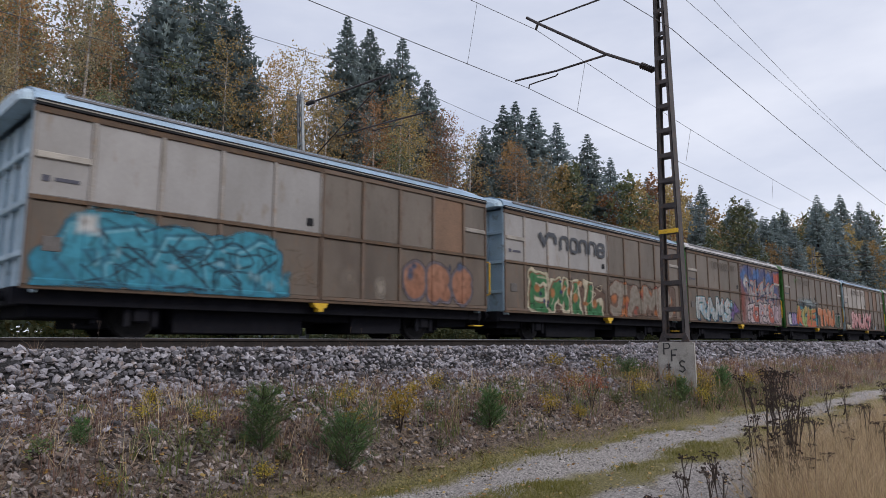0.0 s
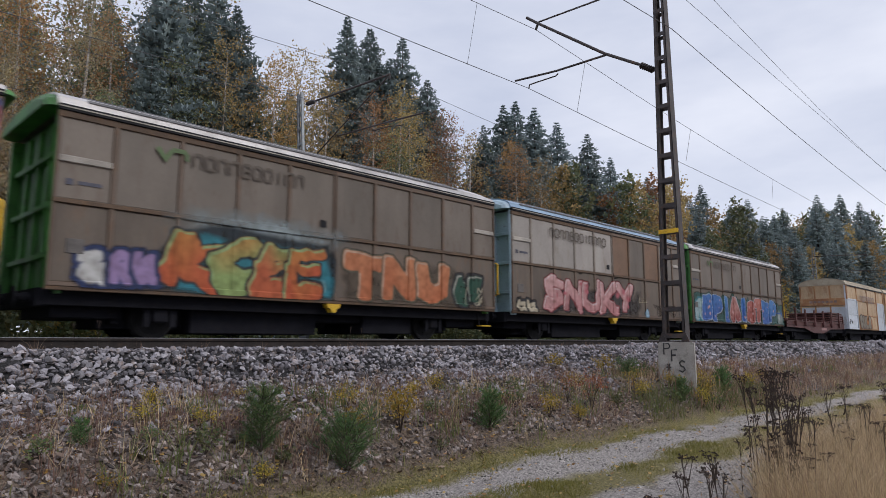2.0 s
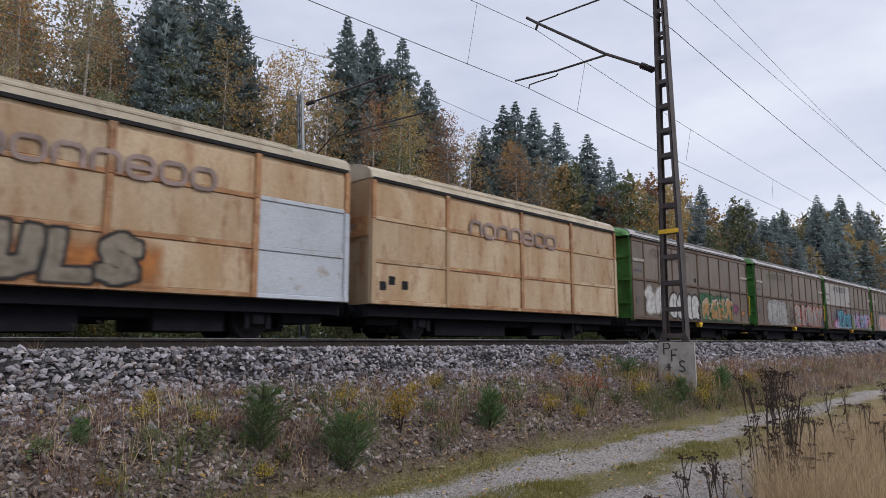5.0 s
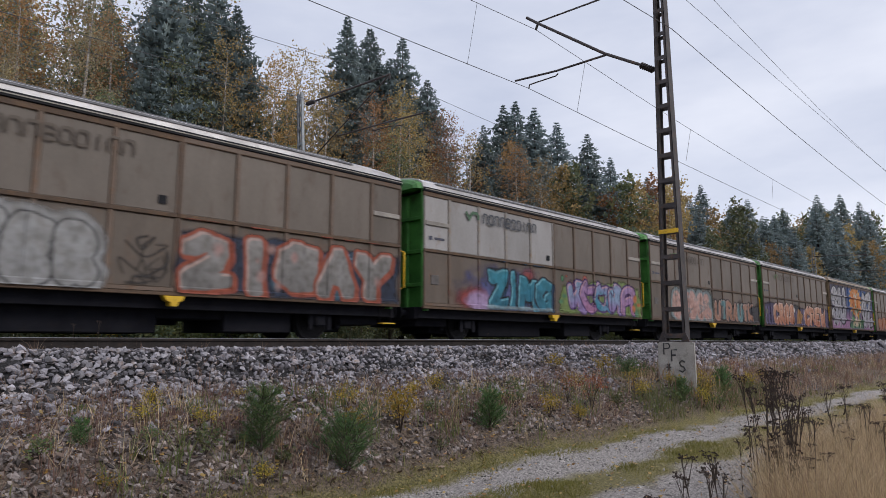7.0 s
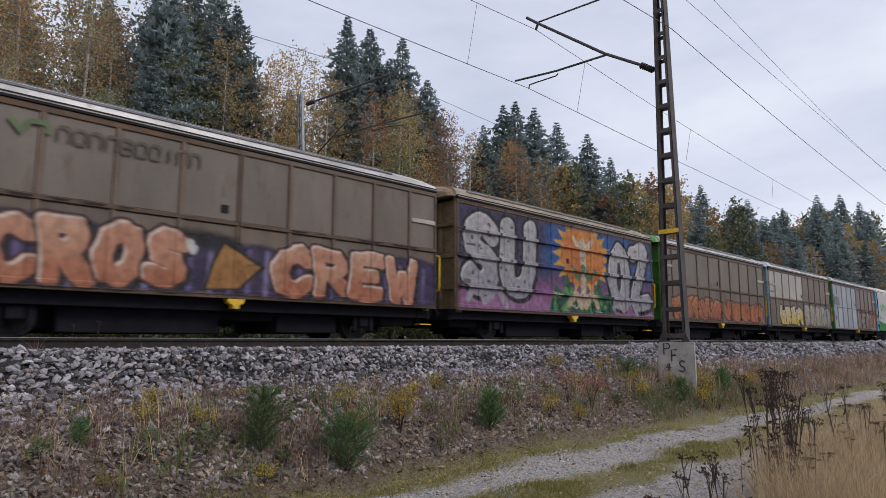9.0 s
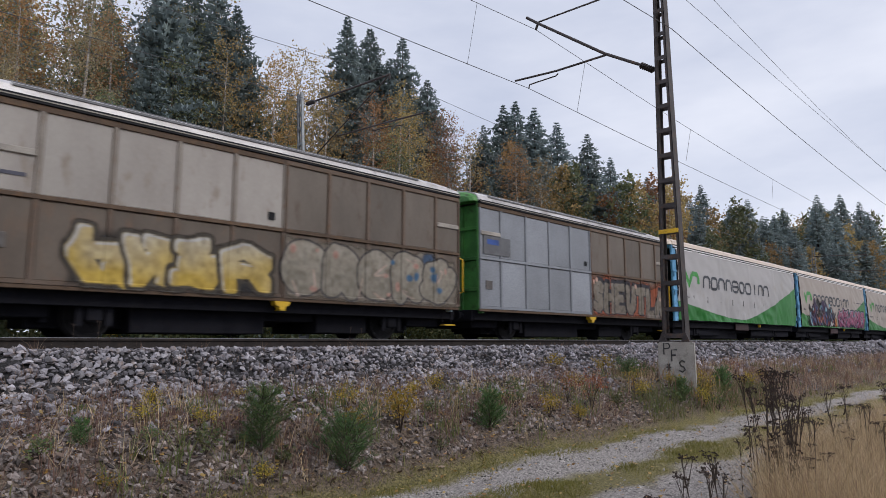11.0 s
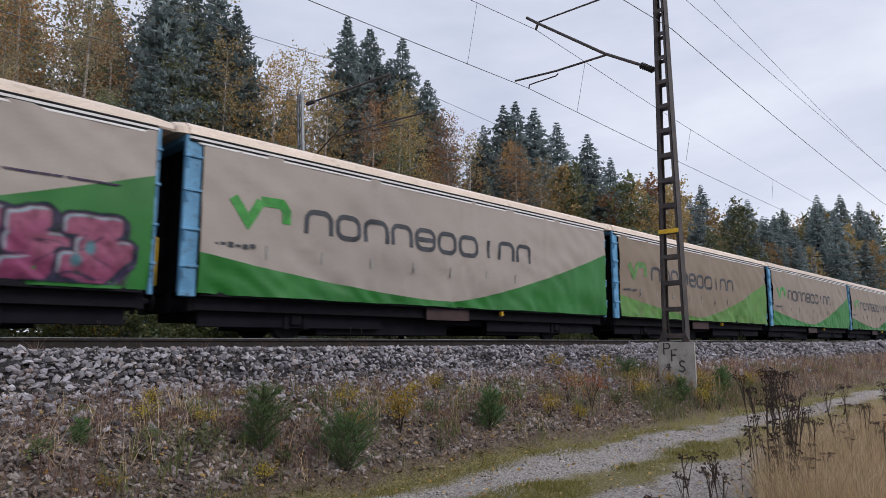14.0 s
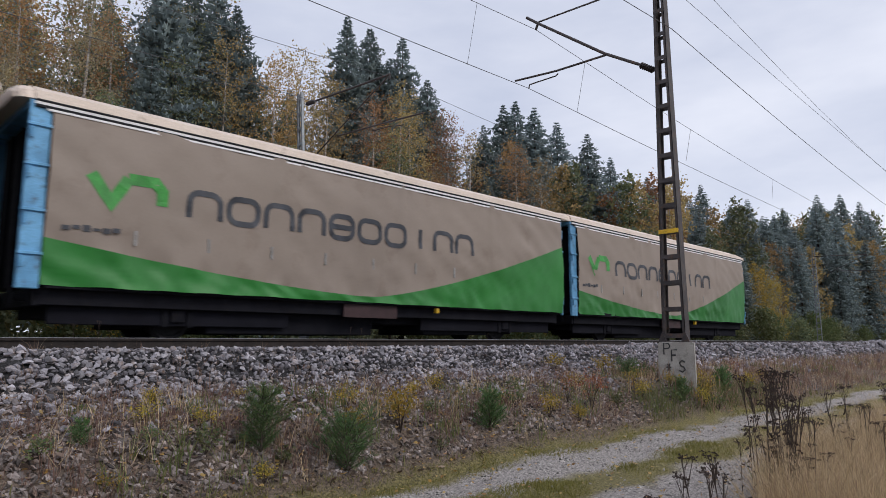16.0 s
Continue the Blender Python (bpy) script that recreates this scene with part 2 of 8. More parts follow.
def build_track(cy, name):
    t = thing(name, "straight railway track with rusty rails on concrete sleepers", "railway track", (0, cy, 0), "double track", "structure")
    for s in (-1, 1):
        y = s * (GAUGE / 2 + 0.036)
        prof = [(-0.075, -0.172), (0.075, -0.172), (0.075, -0.160), (0.012, -0.142), (0.010, -0.045), (0.036, -0.036), (0.036, -0.006), (-0.036, -0.006),
                (-0.036, -0.036), (-0.010, -0.045), (-0.012, -0.142), (-0.075, -0.160)]
        rail = part("rail", MB().prism([(y + a, b) for a, b in prof], 0, -150, 900), RUST, t, "brown rusty steel rail")
        part("running_surface", MB().prism([(y - 0.036, -0.006), (y + 0.036, -0.006), (y + 0.028, 0.0), (y - 0.028, 0.0)], 0, -150, 900), SHINE, rail, "bright worn rail head")
    mb = MB()
    for i in range(150):
        x = -8 + 0.6 * i
        mb.box(x - 0.13, x + 0.13, -1.3, 1.3, -0.36, -0.175, 0.0)
    ob = part("sleepers", mb, CONCRETE, t)
    tagged(ob, kind="stuff")
    mb = MB()
    for i in range(150):
        x = -8 + 0.6 * i
        for s in (-1, 1):
            for q in (-1, 1):
                y = s * (GAUGE / 2 + 0.036) + q * 0.085
                mb.tube([(x - 0.05, y, -0.155), (x, y, -0.125), (x + 0.05, y, -0.155)], 0.014, 5)
    ob = part("rail_clips", mb, RUST, t)
    tagged(ob, kind="stuff")


build_track(NEAR_Y, "railway_track")
build_track(FAR_Y, "railway_track")

# ---- overhead line ----
MAST_STEEL = mat("mast_steel", (0.075, 0.065, 0.065), 0.6, dark=(0.045, 0.038, 0.04), stain=(0.13, 0.075, 0.05), scale=4, metal=0.3, amount=0.5)
GALV = mat("galvanised_steel", (0.30, 0.32, 0.34), 0.55, dark=(0.22, 0.23, 0.25), scale=5, metal=0.5)
WIRE = mat("copper_wire", (0.10, 0.10, 0.11), 0.6, per="")
INSUL = mat("insulator", (0.03, 0.022, 0.025), 0.35, per="")
YELLOW = mat("yellow_paint", (0.75, 0.46, 0.02), 0.5, dark=(0.6, 0.36, 0.02), stain=(0.25, 0.15, 0.03), scale=5, amount=0.3)


def build_mast(x, y, top, steel, label, side, foot, half0, half1, block, cx=0.1):
    """A battened mast: two channel legs joined by rungs, tapering upward, on a concrete block; side is +1 where the track lies at larger y."""
    m = thing("catenary_mast", label, "catenary mast", (x, y, foot), "catenary masts")
    h = top - foot
    wide = 0.085
    for s in (-1, 1):
        mb = MB()
        for (xa, xb, ya, yb) in ((-cx, cx, -0.006, 0.006), (-cx, 0.012 - cx, -0.05, 0.006), (cx - 0.012, cx, -0.05, 0.006)):
            a0 = [(xa, s * (half0 + ya)), (xb, s * (half0 + ya)), (xb, s * (half0 + yb)), (xa, s * (half0 + yb))]
            a1 = [(xa, s * (half1 + ya)), (xb, s * (half1 + ya)), (xb, s * (half1 + yb)), (xa, s * (half1 + yb))]
            mb.add([(px, py, 0) for px, py in a0] + [(px, py, h) for px, py in a1],
                   [(0, 1, 2, 3), (4, 5, 6, 7), (0, 1, 5, 4), (1, 2, 6, 5), (2, 3, 7, 6), (3, 0, 4, 7)])
        part("leg", mb, steel, m)
        part("foot_plate", MB().box(-0.14, 0.14, s * half0 - 0.09, s * half0 + 0.09, 0, 0.025).prism([(s * half0 - 0.08, 0.02), (s * half0 + 0.08, 0.02), (s * half0, 0.2)], 0, -0.112, -0.1), steel, m)
    k = 0
    z = 0.12
    while z < h - 0.1:
        w = half0 + (half1 - half0) * z / h
        r = part("rung", MB().box(-cx - 0.008, -cx, -w, w, z - wide / 2, z + wide / 2), steel, m)
        part("rung", MB().box(cx, cx + 0.008, -w, w, z - wide / 2, z + wide / 2), steel, m)
        if side > 0 and k == 4:
            part("warning_band", MB().box(-0.125, -0.109, -w - 0.01, w + 0.01, z - 0.05, z + 0.035), YELLOW, r, "yellow warning strip")
        z += 0.52
        k += 1
    if block:
        b = thing("mast_foundation", "weathered concrete mast foundation with black spray-painted letters", "concrete block", (x, y, foot))
        mb = MB()
        bm = bmesh.new()
        bmesh.ops.create_cube(bm, size=1, matrix=Matrix.LocRotScale((0, 0, -0.95), None, (0.58, 0.66, 1.9)))
        for v in bm.verts:
            if v.co.z < -1:
                v.co.x *= 1.06
                v.co.y *= 1.06
        bmesh.ops.bevel(bm, geom=bm.edges[:], offset=0.025, segments=2, affect="EDGES")
        mb.take(bm)
        b.rotation_euler.z = radians(22)
        part("block", mb, CONCRETE, b)
        ink = mat("black_spray", (0.03, 0.03, 0.035), 0.7, per="")
        for ch, yy, zz in (("P", 0.22, -0.13), ("F", 0.08, -0.26), ("S", -0.04, -0.46), ("*", 0.2, -0.48)):
            mb = MB()
            for st in STROKES[ch]:
                mb.tube([(-0.293 - 0.018 * (-zz), yy - p[0] * 0.15, zz + (p[1] - 0.5) * 0.22) for p in st], 0.013, 5)
            part("letter", mb, ink, b, "black spray-painted letter")
    else:
        b = thing("mast_foundation", "low concrete mast foundation", "concrete block", (x, y, foot))
        part("block", MB().box(-0.4, 0.4, -0.4, 0.4, -1.2, 0.0, 0.03), CONCRETE, b)
    return m


STROKES = {
    "P": [[(0, 0), (0, 1), (0.6, 0.95), (0.75, 0.75), (0.6, 0.55), (0, 0.5)]],
    "F": [[(0, 0), (0, 1), (0.7, 1)], [(0, 0.55), (0.5, 0.55)]],
    "S": [[(0.75, 0.85), (0.4, 1), (0.1, 0.8), (0.2, 0.55), (0.6, 0.45), (0.75, 0.2), (0.4, 0), (0.05, 0.15)]],
    "*": [[(0.1, 0.5), (0.7, 0.5)], [(0.25, 0.2), (0.55, 0.8)], [(0.55, 0.2), (0.25, 0.8)]],
    "C": [[(0.8, 0.8), (0.5, 1), (0.15, 0.85), (0, 0.5), (0.15, 0.12), (0.5, 0), (0.8, 0.2)]],
    "R": [[(0, 0), (0, 1), (0.6, 0.95), (0.72, 0.72), (0.5, 0.5), (0.1, 0.48)], [(0.35, 0.48), (0.8, 0)]],
    "E": [[(0.75, 1), (0, 1), (0, 0), (0.75, 0)], [(0, 0.5), (0.55, 0.5)]],
    "W": [[(0, 1), (0.2, 0), (0.45, 0.6), (0.7, 0), (0.9, 1)]],
    "O": [[(0.4, 1), (0.08, 0.8), (0, 0.45), (0.15, 0.1), (0.45, 0), (0.75, 0.2), (0.8, 0.6), (0.65, 0.9), (0.4, 1)]],
    "G": [[(0.8, 0.85), (0.4, 1), (0.05, 0.75), (0, 0.35), (0.3, 0), (0.75, 0.1), (0.78, 0.45), (0.45, 0.45)]],
    "A": [[(0, 0), (0.4, 1), (0.8, 0)], [(0.2, 0.38), (0.62, 0.38)]],
    "Y": [[(0, 1), (0.4, 0.5), (0.8, 1)], [(0.4, 0.5), (0.35, 0)]],
    "B": [[(0, 0), (0, 1), (0.55, 0.97), (0.68, 0.76), (0.5, 0.55), (0.05, 0.52)], [(0.5, 0.53), (0.8, 0.3), (0.6, 0.03), (0, 0)]],
    "2": [[(0.05, 0.8), (0.4, 1), (0.72, 0.8), (0.6, 0.5), (0, 0), (0.8, 0)]],
}
STROKES.update({
    "H": [[(0, 0), (0, 1)], [(0, 0.5), (0.8, 0.5)], [(0.8, 0), (0.8, 1)]],
    "I": [[(0.4, 0), (0.4, 1)]],
    "J": [[(0, 1), (0.8, 1)], [(0.55, 1), (0.5, 0.2), (0.3, 0), (0.02, 0.2)]],
    "K": [[(0, 0), (0, 1)], [(0.75, 1), (0.05, 0.45), (0.85, 0)]],
    "L": [[(0.1, 1), (0, 0), (0.8, 0.02)]],
    "M": [[(0, 0), (0.1, 1), (0.42, 0.35), (0.75, 1), (0.9, 0)]],
    "N": [[(0, 0), (0.02, 1), (0.75, 0.02), (0.8, 1)]],
    "T": [[(0, 1), (0.85, 0.97)], [(0.42, 1), (0.4, 0)]],
    "U": [[(0, 1), (0.04, 0.2), (0.35, 0), (0.72, 0.2), (0.8, 1)]],
    "Z": [[(0.02, 0.95), (0.8, 1), (0.05, 0.05), (0.9, 0)]],
})
build_mast(12.65, 5.95, 9.6, MAST_STEEL, "dark rusty battened steel catenary mast on a concrete block", 1, -0.05, 0.235, 0.06, True)
leaning = build_mast(11.75, 17.4, 8.1, GALV, "grey galvanised battened catenary mast beyond the tracks", -1, -0.55, 0.21, 0.12, False, 0.045)
leaning.rotation_euler.x = radians(-4.4)
build_mast(65.9, 17.7, 8.3, GALV, "grey galvanised battened catenary mast beyond the tracks", -1, -0.55, 0.21, 0.12, False, 0.045)
build_mast(66.6, 5.95, 9.6, MAST_STEEL, "dark rusty battened steel catenary mast beside the track", 1, -0.05, 0.235, 0.06, False)


def build_cantilever(x, my, pts):
    """The bracket that holds the wires: stay tube with insulator, messenger clamp, registration tube and steady arm."""
    c = thing("cantilever", "dark steel cantilever bracket holding the contact wire", "cantilever", (x, my, 0), "cantilevers")
    def rel(p):
        return (0, p[0] - my, p[1])
    dark = MAST_STEEL
    part("bracket_tube", MB().tube([rel(p) for p in pts["tube"]], 0.034, 8), dark, c)
    a, b = Vector(rel(pts["tube"][0])), Vector(rel(pts["tube"][1]))
    d = (a - b).normalized()
    m0 = Vector(rel(pts["mast"]))
    ins = []
    rad = []
    for k in range(13):
        ins.append(a + (m0 - a) * (0.12 + 0.06 * k))
        rad.append(0.075 if k % 2 else 0.045)
    part("insulator", MB().tube(ins, rad, 10), INSUL, c, "dark ribbed insulator")
    part("end_fitting", MB().tube([a, ins[0]], 0.03, 6).tube([ins[-1], m0], 0.022, 6), dark, c)
    part("registration_tube", MB().tube([rel(p) for p in pts["reg"]], 0.026, 8), dark, c)
    part("steady_arm", MB().tube([rel(p) for p in pts["steady"]], 0.016, 6), dark, c)
    part("messenger_clamp", MB().tube([rel(p) for p in pts["clamp"]], 0.03, 6), dark, c)
    if "stay" in pts:
        part("top_stay", MB().tube([rel(p) for p in pts["stay"]], 0.02, 6), dark, c)


build_cantilever(12.65, 5.95, {"mast": (6.1, 5.57), "tube": [(6.5, 5.85), (7.3, 6.34), (9.1, 7.69), (9.44, 7.96)], "reg": [(7.28, 6.30), (8.59, 6.32), (9.83, 6.42)],
                 "steady": [(8.55, 6.24), (8.62, 6.2), (9.39, 6.2), (9.41, 6.12)], "clamp": [(9.1, 7.69), (9.17, 7.55)],
                 "stay": [(9.08, 7.72), (6.05, 7.62)]})
for fx in (11.75, 65.9):
    build_cantilever(fx, 17.85, {"mast": (17.72, 7.60), "tube": [(17.2, 7.58), (15.5, 7.5), (13.57, 7.42)], "reg": [(15.95, 6.15), (14.0, 6.06), (12.2, 5.95)],
                     "steady": [(14.3, 5.93), (13.6, 5.9), (12.96, 5.8)], "clamp": [(13.57, 7.42), (13.6, 7.28)],
                     "stay": [(17.72, 5.2), (16.95, 5.84), (15.89, 6.35), (13.6, 7.4)]})


def build_wire(label, spans, y, z_end, sag, r, droppers=None):
    """A wire from mast to mast, hanging in shallow curves; y alternates at the masts for the zigzag."""
    w = thing("overhead_wire", label, "overhead wire", (0, 0, 0), "overhead wires")
    pts = []
    def at(x):
        for (a, b) in zip(spans[:-1], spans[1:]):
            if a <= x <= b:
                q = (x - a) / (b - a)
                i = spans.index(a)
                yy = y[i % len(y)] * (1 - q) + y[(i + 1) % len(y)] * q
                return Vector((x, yy, z_end - sag * 4 * q * (1 - q)))
    for a, b in zip(spans[:-1], spans[1:]):
        for k in range(14):
            pts.append(at(a + (b - a) * k / 14))
    pts.append(at(spans[-1]))
    part("strand", MB().tube(pts, r, 5), WIRE, w)
    if droppers:
        for x in droppers[0]:
            p = at(x)
            part("dropper", MB().tube([p, (p.x, droppers[1], droppers[2])], 0.006, 4), WIRE, w)
    return w


NEAR_SPANS = [-95.3, -41.3, 12.65, 66.6, 120.6, 174.6, 228.6]
FAR_SPANS = [-96, -42, 11.75, 65.9, 119.8, 173.8, 227.8]
build_wire("grey copper contact wire over the near track", NEAR_SPANS, [9.43, 9.95], 6.12, 0.34, 0.008)
build_wire("thin stranded messenger wire above the near contact wire", NEAR_SPANS, [9.17, 9.9], 7.55, 0.75, 0.007, ([3.5, 10.5, 14.9, 21.6, 30, 38, 46, 54], 9.5, 6.08))
build_wire("grey copper contact wire over the far track", FAR_SPANS, [13.2, 14.6], 5.85, 0.12, 0.008)
build_wire("thin stranded messenger wire above the far contact wire", FAR_SPANS, [13.6, 14.4], 7.35, 0.7, 0.007, ([2, 9, 17, 25, 33, 41], 14.0, 5.8))
build_wire("return wire along the near masts", NEAR_SPANS, [5.72], 6.38, 0.95, 0.0075)
build_wire("feeder wire at the top of the near masts", NEAR_SPANS, [5.95], 7.65, 0.31, 0.0055)
build_wire("feeder wire at the top of the near masts", NEAR_SPANS, [5.95], 8.5, 1.25, 0.0055)
build_wire("return wire along the far masts", FAR_SPANS, [18.0], 7.75, 0.9, 0.008)
build_wire("lower wire along the far masts", FAR_SPANS, [18.05], 6.15, 0.35, 0.008)

# ---- train ----
SCALE = 12.8
BROWN = mat("brown_wagon_paint", (0.152, 0.123, 0.101), 0.56, dark=(0.112, 0.090, 0.072), stain=(0.095, 0.06, 0.04), scale=1.1, fine=26, bump=0.05, amount=0.45, stretch=(1.2, 1, 0.45), grain=0.4)
WHITE = mat("dirty_white_paint", (0.335, 0.318, 0.315), 0.58, dark=(0.265, 0.248, 0.238), stain=(0.21, 0.155, 0.11), scale=1.0, fine=30, bump=0.04, amount=0.36, stretch=(1.2, 1, 0.45), grain=0.4)
BROWN_LOW = mat("grimy_brown_paint", (0.125, 0.096, 0.074), 0.6, dark=(0.085, 0.062, 0.047), stain=(0.14, 0.082, 0.05), scale=1.3, fine=26, bump=0.03, amount=0.5, stretch=(1.2, 1, 0.4), grain=0.5)
PALE = mat("pale_grey_brown_paint", (0.34, 0.31, 0.285), 0.58, dark=(0.27, 0.24, 0.22), stain=(0.18, 0.13, 0.09), scale=1.0, fine=30, bump=0.04, amount=0.4, stretch=(1.2, 1, 0.45), grain=0.4)
BLUE_END = mat("pale_blue_paint", (0.45, 0.57, 0.66), 0.5, dark=(0.35, 0.46, 0.54), stain=(0.14, 0.12, 0.1), scale=1.5, amount=0.35)
GREEN_END = mat("green_paint", (0.098, 0.312, 0.072), 0.5, dark=(0.045, 0.15, 0.035), stain=(0.05, 0.05, 0.03), scale=1.5, amount=0.4)
ROOF_GREY = mat("roof_grey", (0.60, 0.575, 0.575), 0.4, dark=(0.36, 0.34, 0.335), stain=(0.17, 0.14, 0.12), scale=1.2, amount=0.35, metal=0.2)
ROOF_DARK = mat("roof_seam_dark", (0.17, 0.17, 0.185), 0.6, stain=(0.2, 0.2, 0.21), scale=2)
ROOF_BLUE = mat("roof_blue", (0.30, 0.42, 0.56), 0.45, dark=(0.20, 0.29, 0.40), stain=(0.22, 0.22, 0.24), scale=1.2, amount=0.3, metal=0.2)
# Grimy underframe black, darkened further to hold the shade below the wagons.
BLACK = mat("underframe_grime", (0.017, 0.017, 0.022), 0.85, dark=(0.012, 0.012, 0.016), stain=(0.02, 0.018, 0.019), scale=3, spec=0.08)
WHEEL = mat("wheel_steel", (0.022, 0.021, 0.023), 0.7, metal=0.2, scale=6, spec=0.2)
LIGHT_BAR = mat("pale_bar_paint", (0.40, 0.36, 0.32), 0.6, scale=2)
FADED = mat("vent_grey", (0.12, 0.105, 0.10), 0.6, scale=6)
SEAM = mat("seam_rust", (0.11, 0.068, 0.042), 0.75, dark=(0.075, 0.046, 0.03), stain=(0.16, 0.085, 0.04), scale=2.5, amount=0.5)
INK = mat("ink_dark", (0.018, 0.018, 0.022), 0.6, scale=2, per="", spec=0.15)
PRINT = mat("faded_print", (0.075, 0.075, 0.11), 0.65, scale=9, per="")
SILVER = mat("silver_panel", (0.296, 0.309, 0.339), 0.42, dark=(0.244, 0.252, 0.274), stain=(0.191, 0.191, 0.200), scale=0.8, metal=0.35, amount=0.2)
RED_WAGON = mat("oxide_red_paint", (0.105, 0.034, 0.030), 0.65, dark=(0.07, 0.024, 0.022), stain=(0.06, 0.025, 0.02), scale=1.6, amount=0.4)
TAN_VAN = mat("tan_rusty_paint", (0.49, 0.37, 0.245), 0.65, dark=(0.38, 0.24, 0.125), stain=(0.24, 0.095, 0.035), scale=0.9, amount=0.52, stretch=(1.3, 1, 0.4))
PALE_VAN = mat("pale_blue_white_paint", (0.52, 0.56, 0.62), 0.6, dark=(0.45, 0.48, 0.53), stain=(0.30, 0.19, 0.11), scale=1.1, amount=0.35)
VAN_ROOF = mat("cream_roof", (0.50, 0.44, 0.34), 0.7, dark=(0.38, 0.32, 0.24), stain=(0.22, 0.13, 0.08), scale=1.4, amount=0.35)
BROWN_RED = mat("reddish_brown_paint", (0.19, 0.105, 0.062), 0.6, dark=(0.13, 0.075, 0.045), stain=(0.10, 0.055, 0.035), scale=0.9, fine=26, amount=0.4)
BROWN_GREY = mat("greyish_brown_paint", (0.165, 0.145, 0.125), 0.6, dark=(0.12, 0.105, 0.09), stain=(0.09, 0.065, 0.05), scale=0.9, fine=26, amount=0.4)
BROWN_RIB = mat("brown_rib_paint", (0.146, 0.101, 0.076), 0.66, dark=(0.115, 0.076, 0.052), stain=(0.16, 0.085, 0.045), scale=1.6, fine=30, amount=0.5)
WHITE_RIB = mat("white_rib_paint", (0.31, 0.28, 0.26), 0.62, dark=(0.235, 0.205, 0.18), stain=(0.26, 0.16, 0.10), scale=1.6, fine=30, amount=0.45)
FRAME_OF = {"brown_wagon_paint": BROWN_RIB, "grimy_brown_paint": BROWN_RIB, "dirty_white_paint": WHITE_RIB, "pale_grey_brown_paint": mat("pale_rib_paint", (0.30, 0.26, 0.225), 0.62, dark=(0.22, 0.18, 0.15), stain=(0.2, 0.12, 0.075), scale=1.6, amount=0.45)}
SILL, EAVE, HALF = 0.89, 4.10, 1.55
WHEEL_R = 0.46
WHEELS = []


def wheelset():
    prof = []
    for s in (-1, 1):
        w = [(0.685, 0.10), (0.687, 0.36), (0.70, 0.40), (0.70, 0.49), (0.73, 0.485), (0.735, WHEEL_R), (0.83, WHEEL_R - 0.01), (0.83, 0.40), (0.80, 0.37), (0.79, 0.13), (0.85, 0.12), (0.86, 0.085)]
        prof.append([(s * y, r) for y, r in w])
    mb = MB()
    for p in prof:
        mb.lathe_y(0, 0, p, 28)
    mb.lathe_y(0, 0, [(-1.1, 0.07), (1.1, 0.07)], 10)
    for s in (-1, 1):
        for k in range(3):
            a = k * 2.094
            mb.tube([(0.24 * math.cos(a), s * 0.80, 0.24 * math.sin(a)), (0.24 * math.cos(a), s * 0.815, 0.24 * math.sin(a))], 0.04, 6)
    return mb


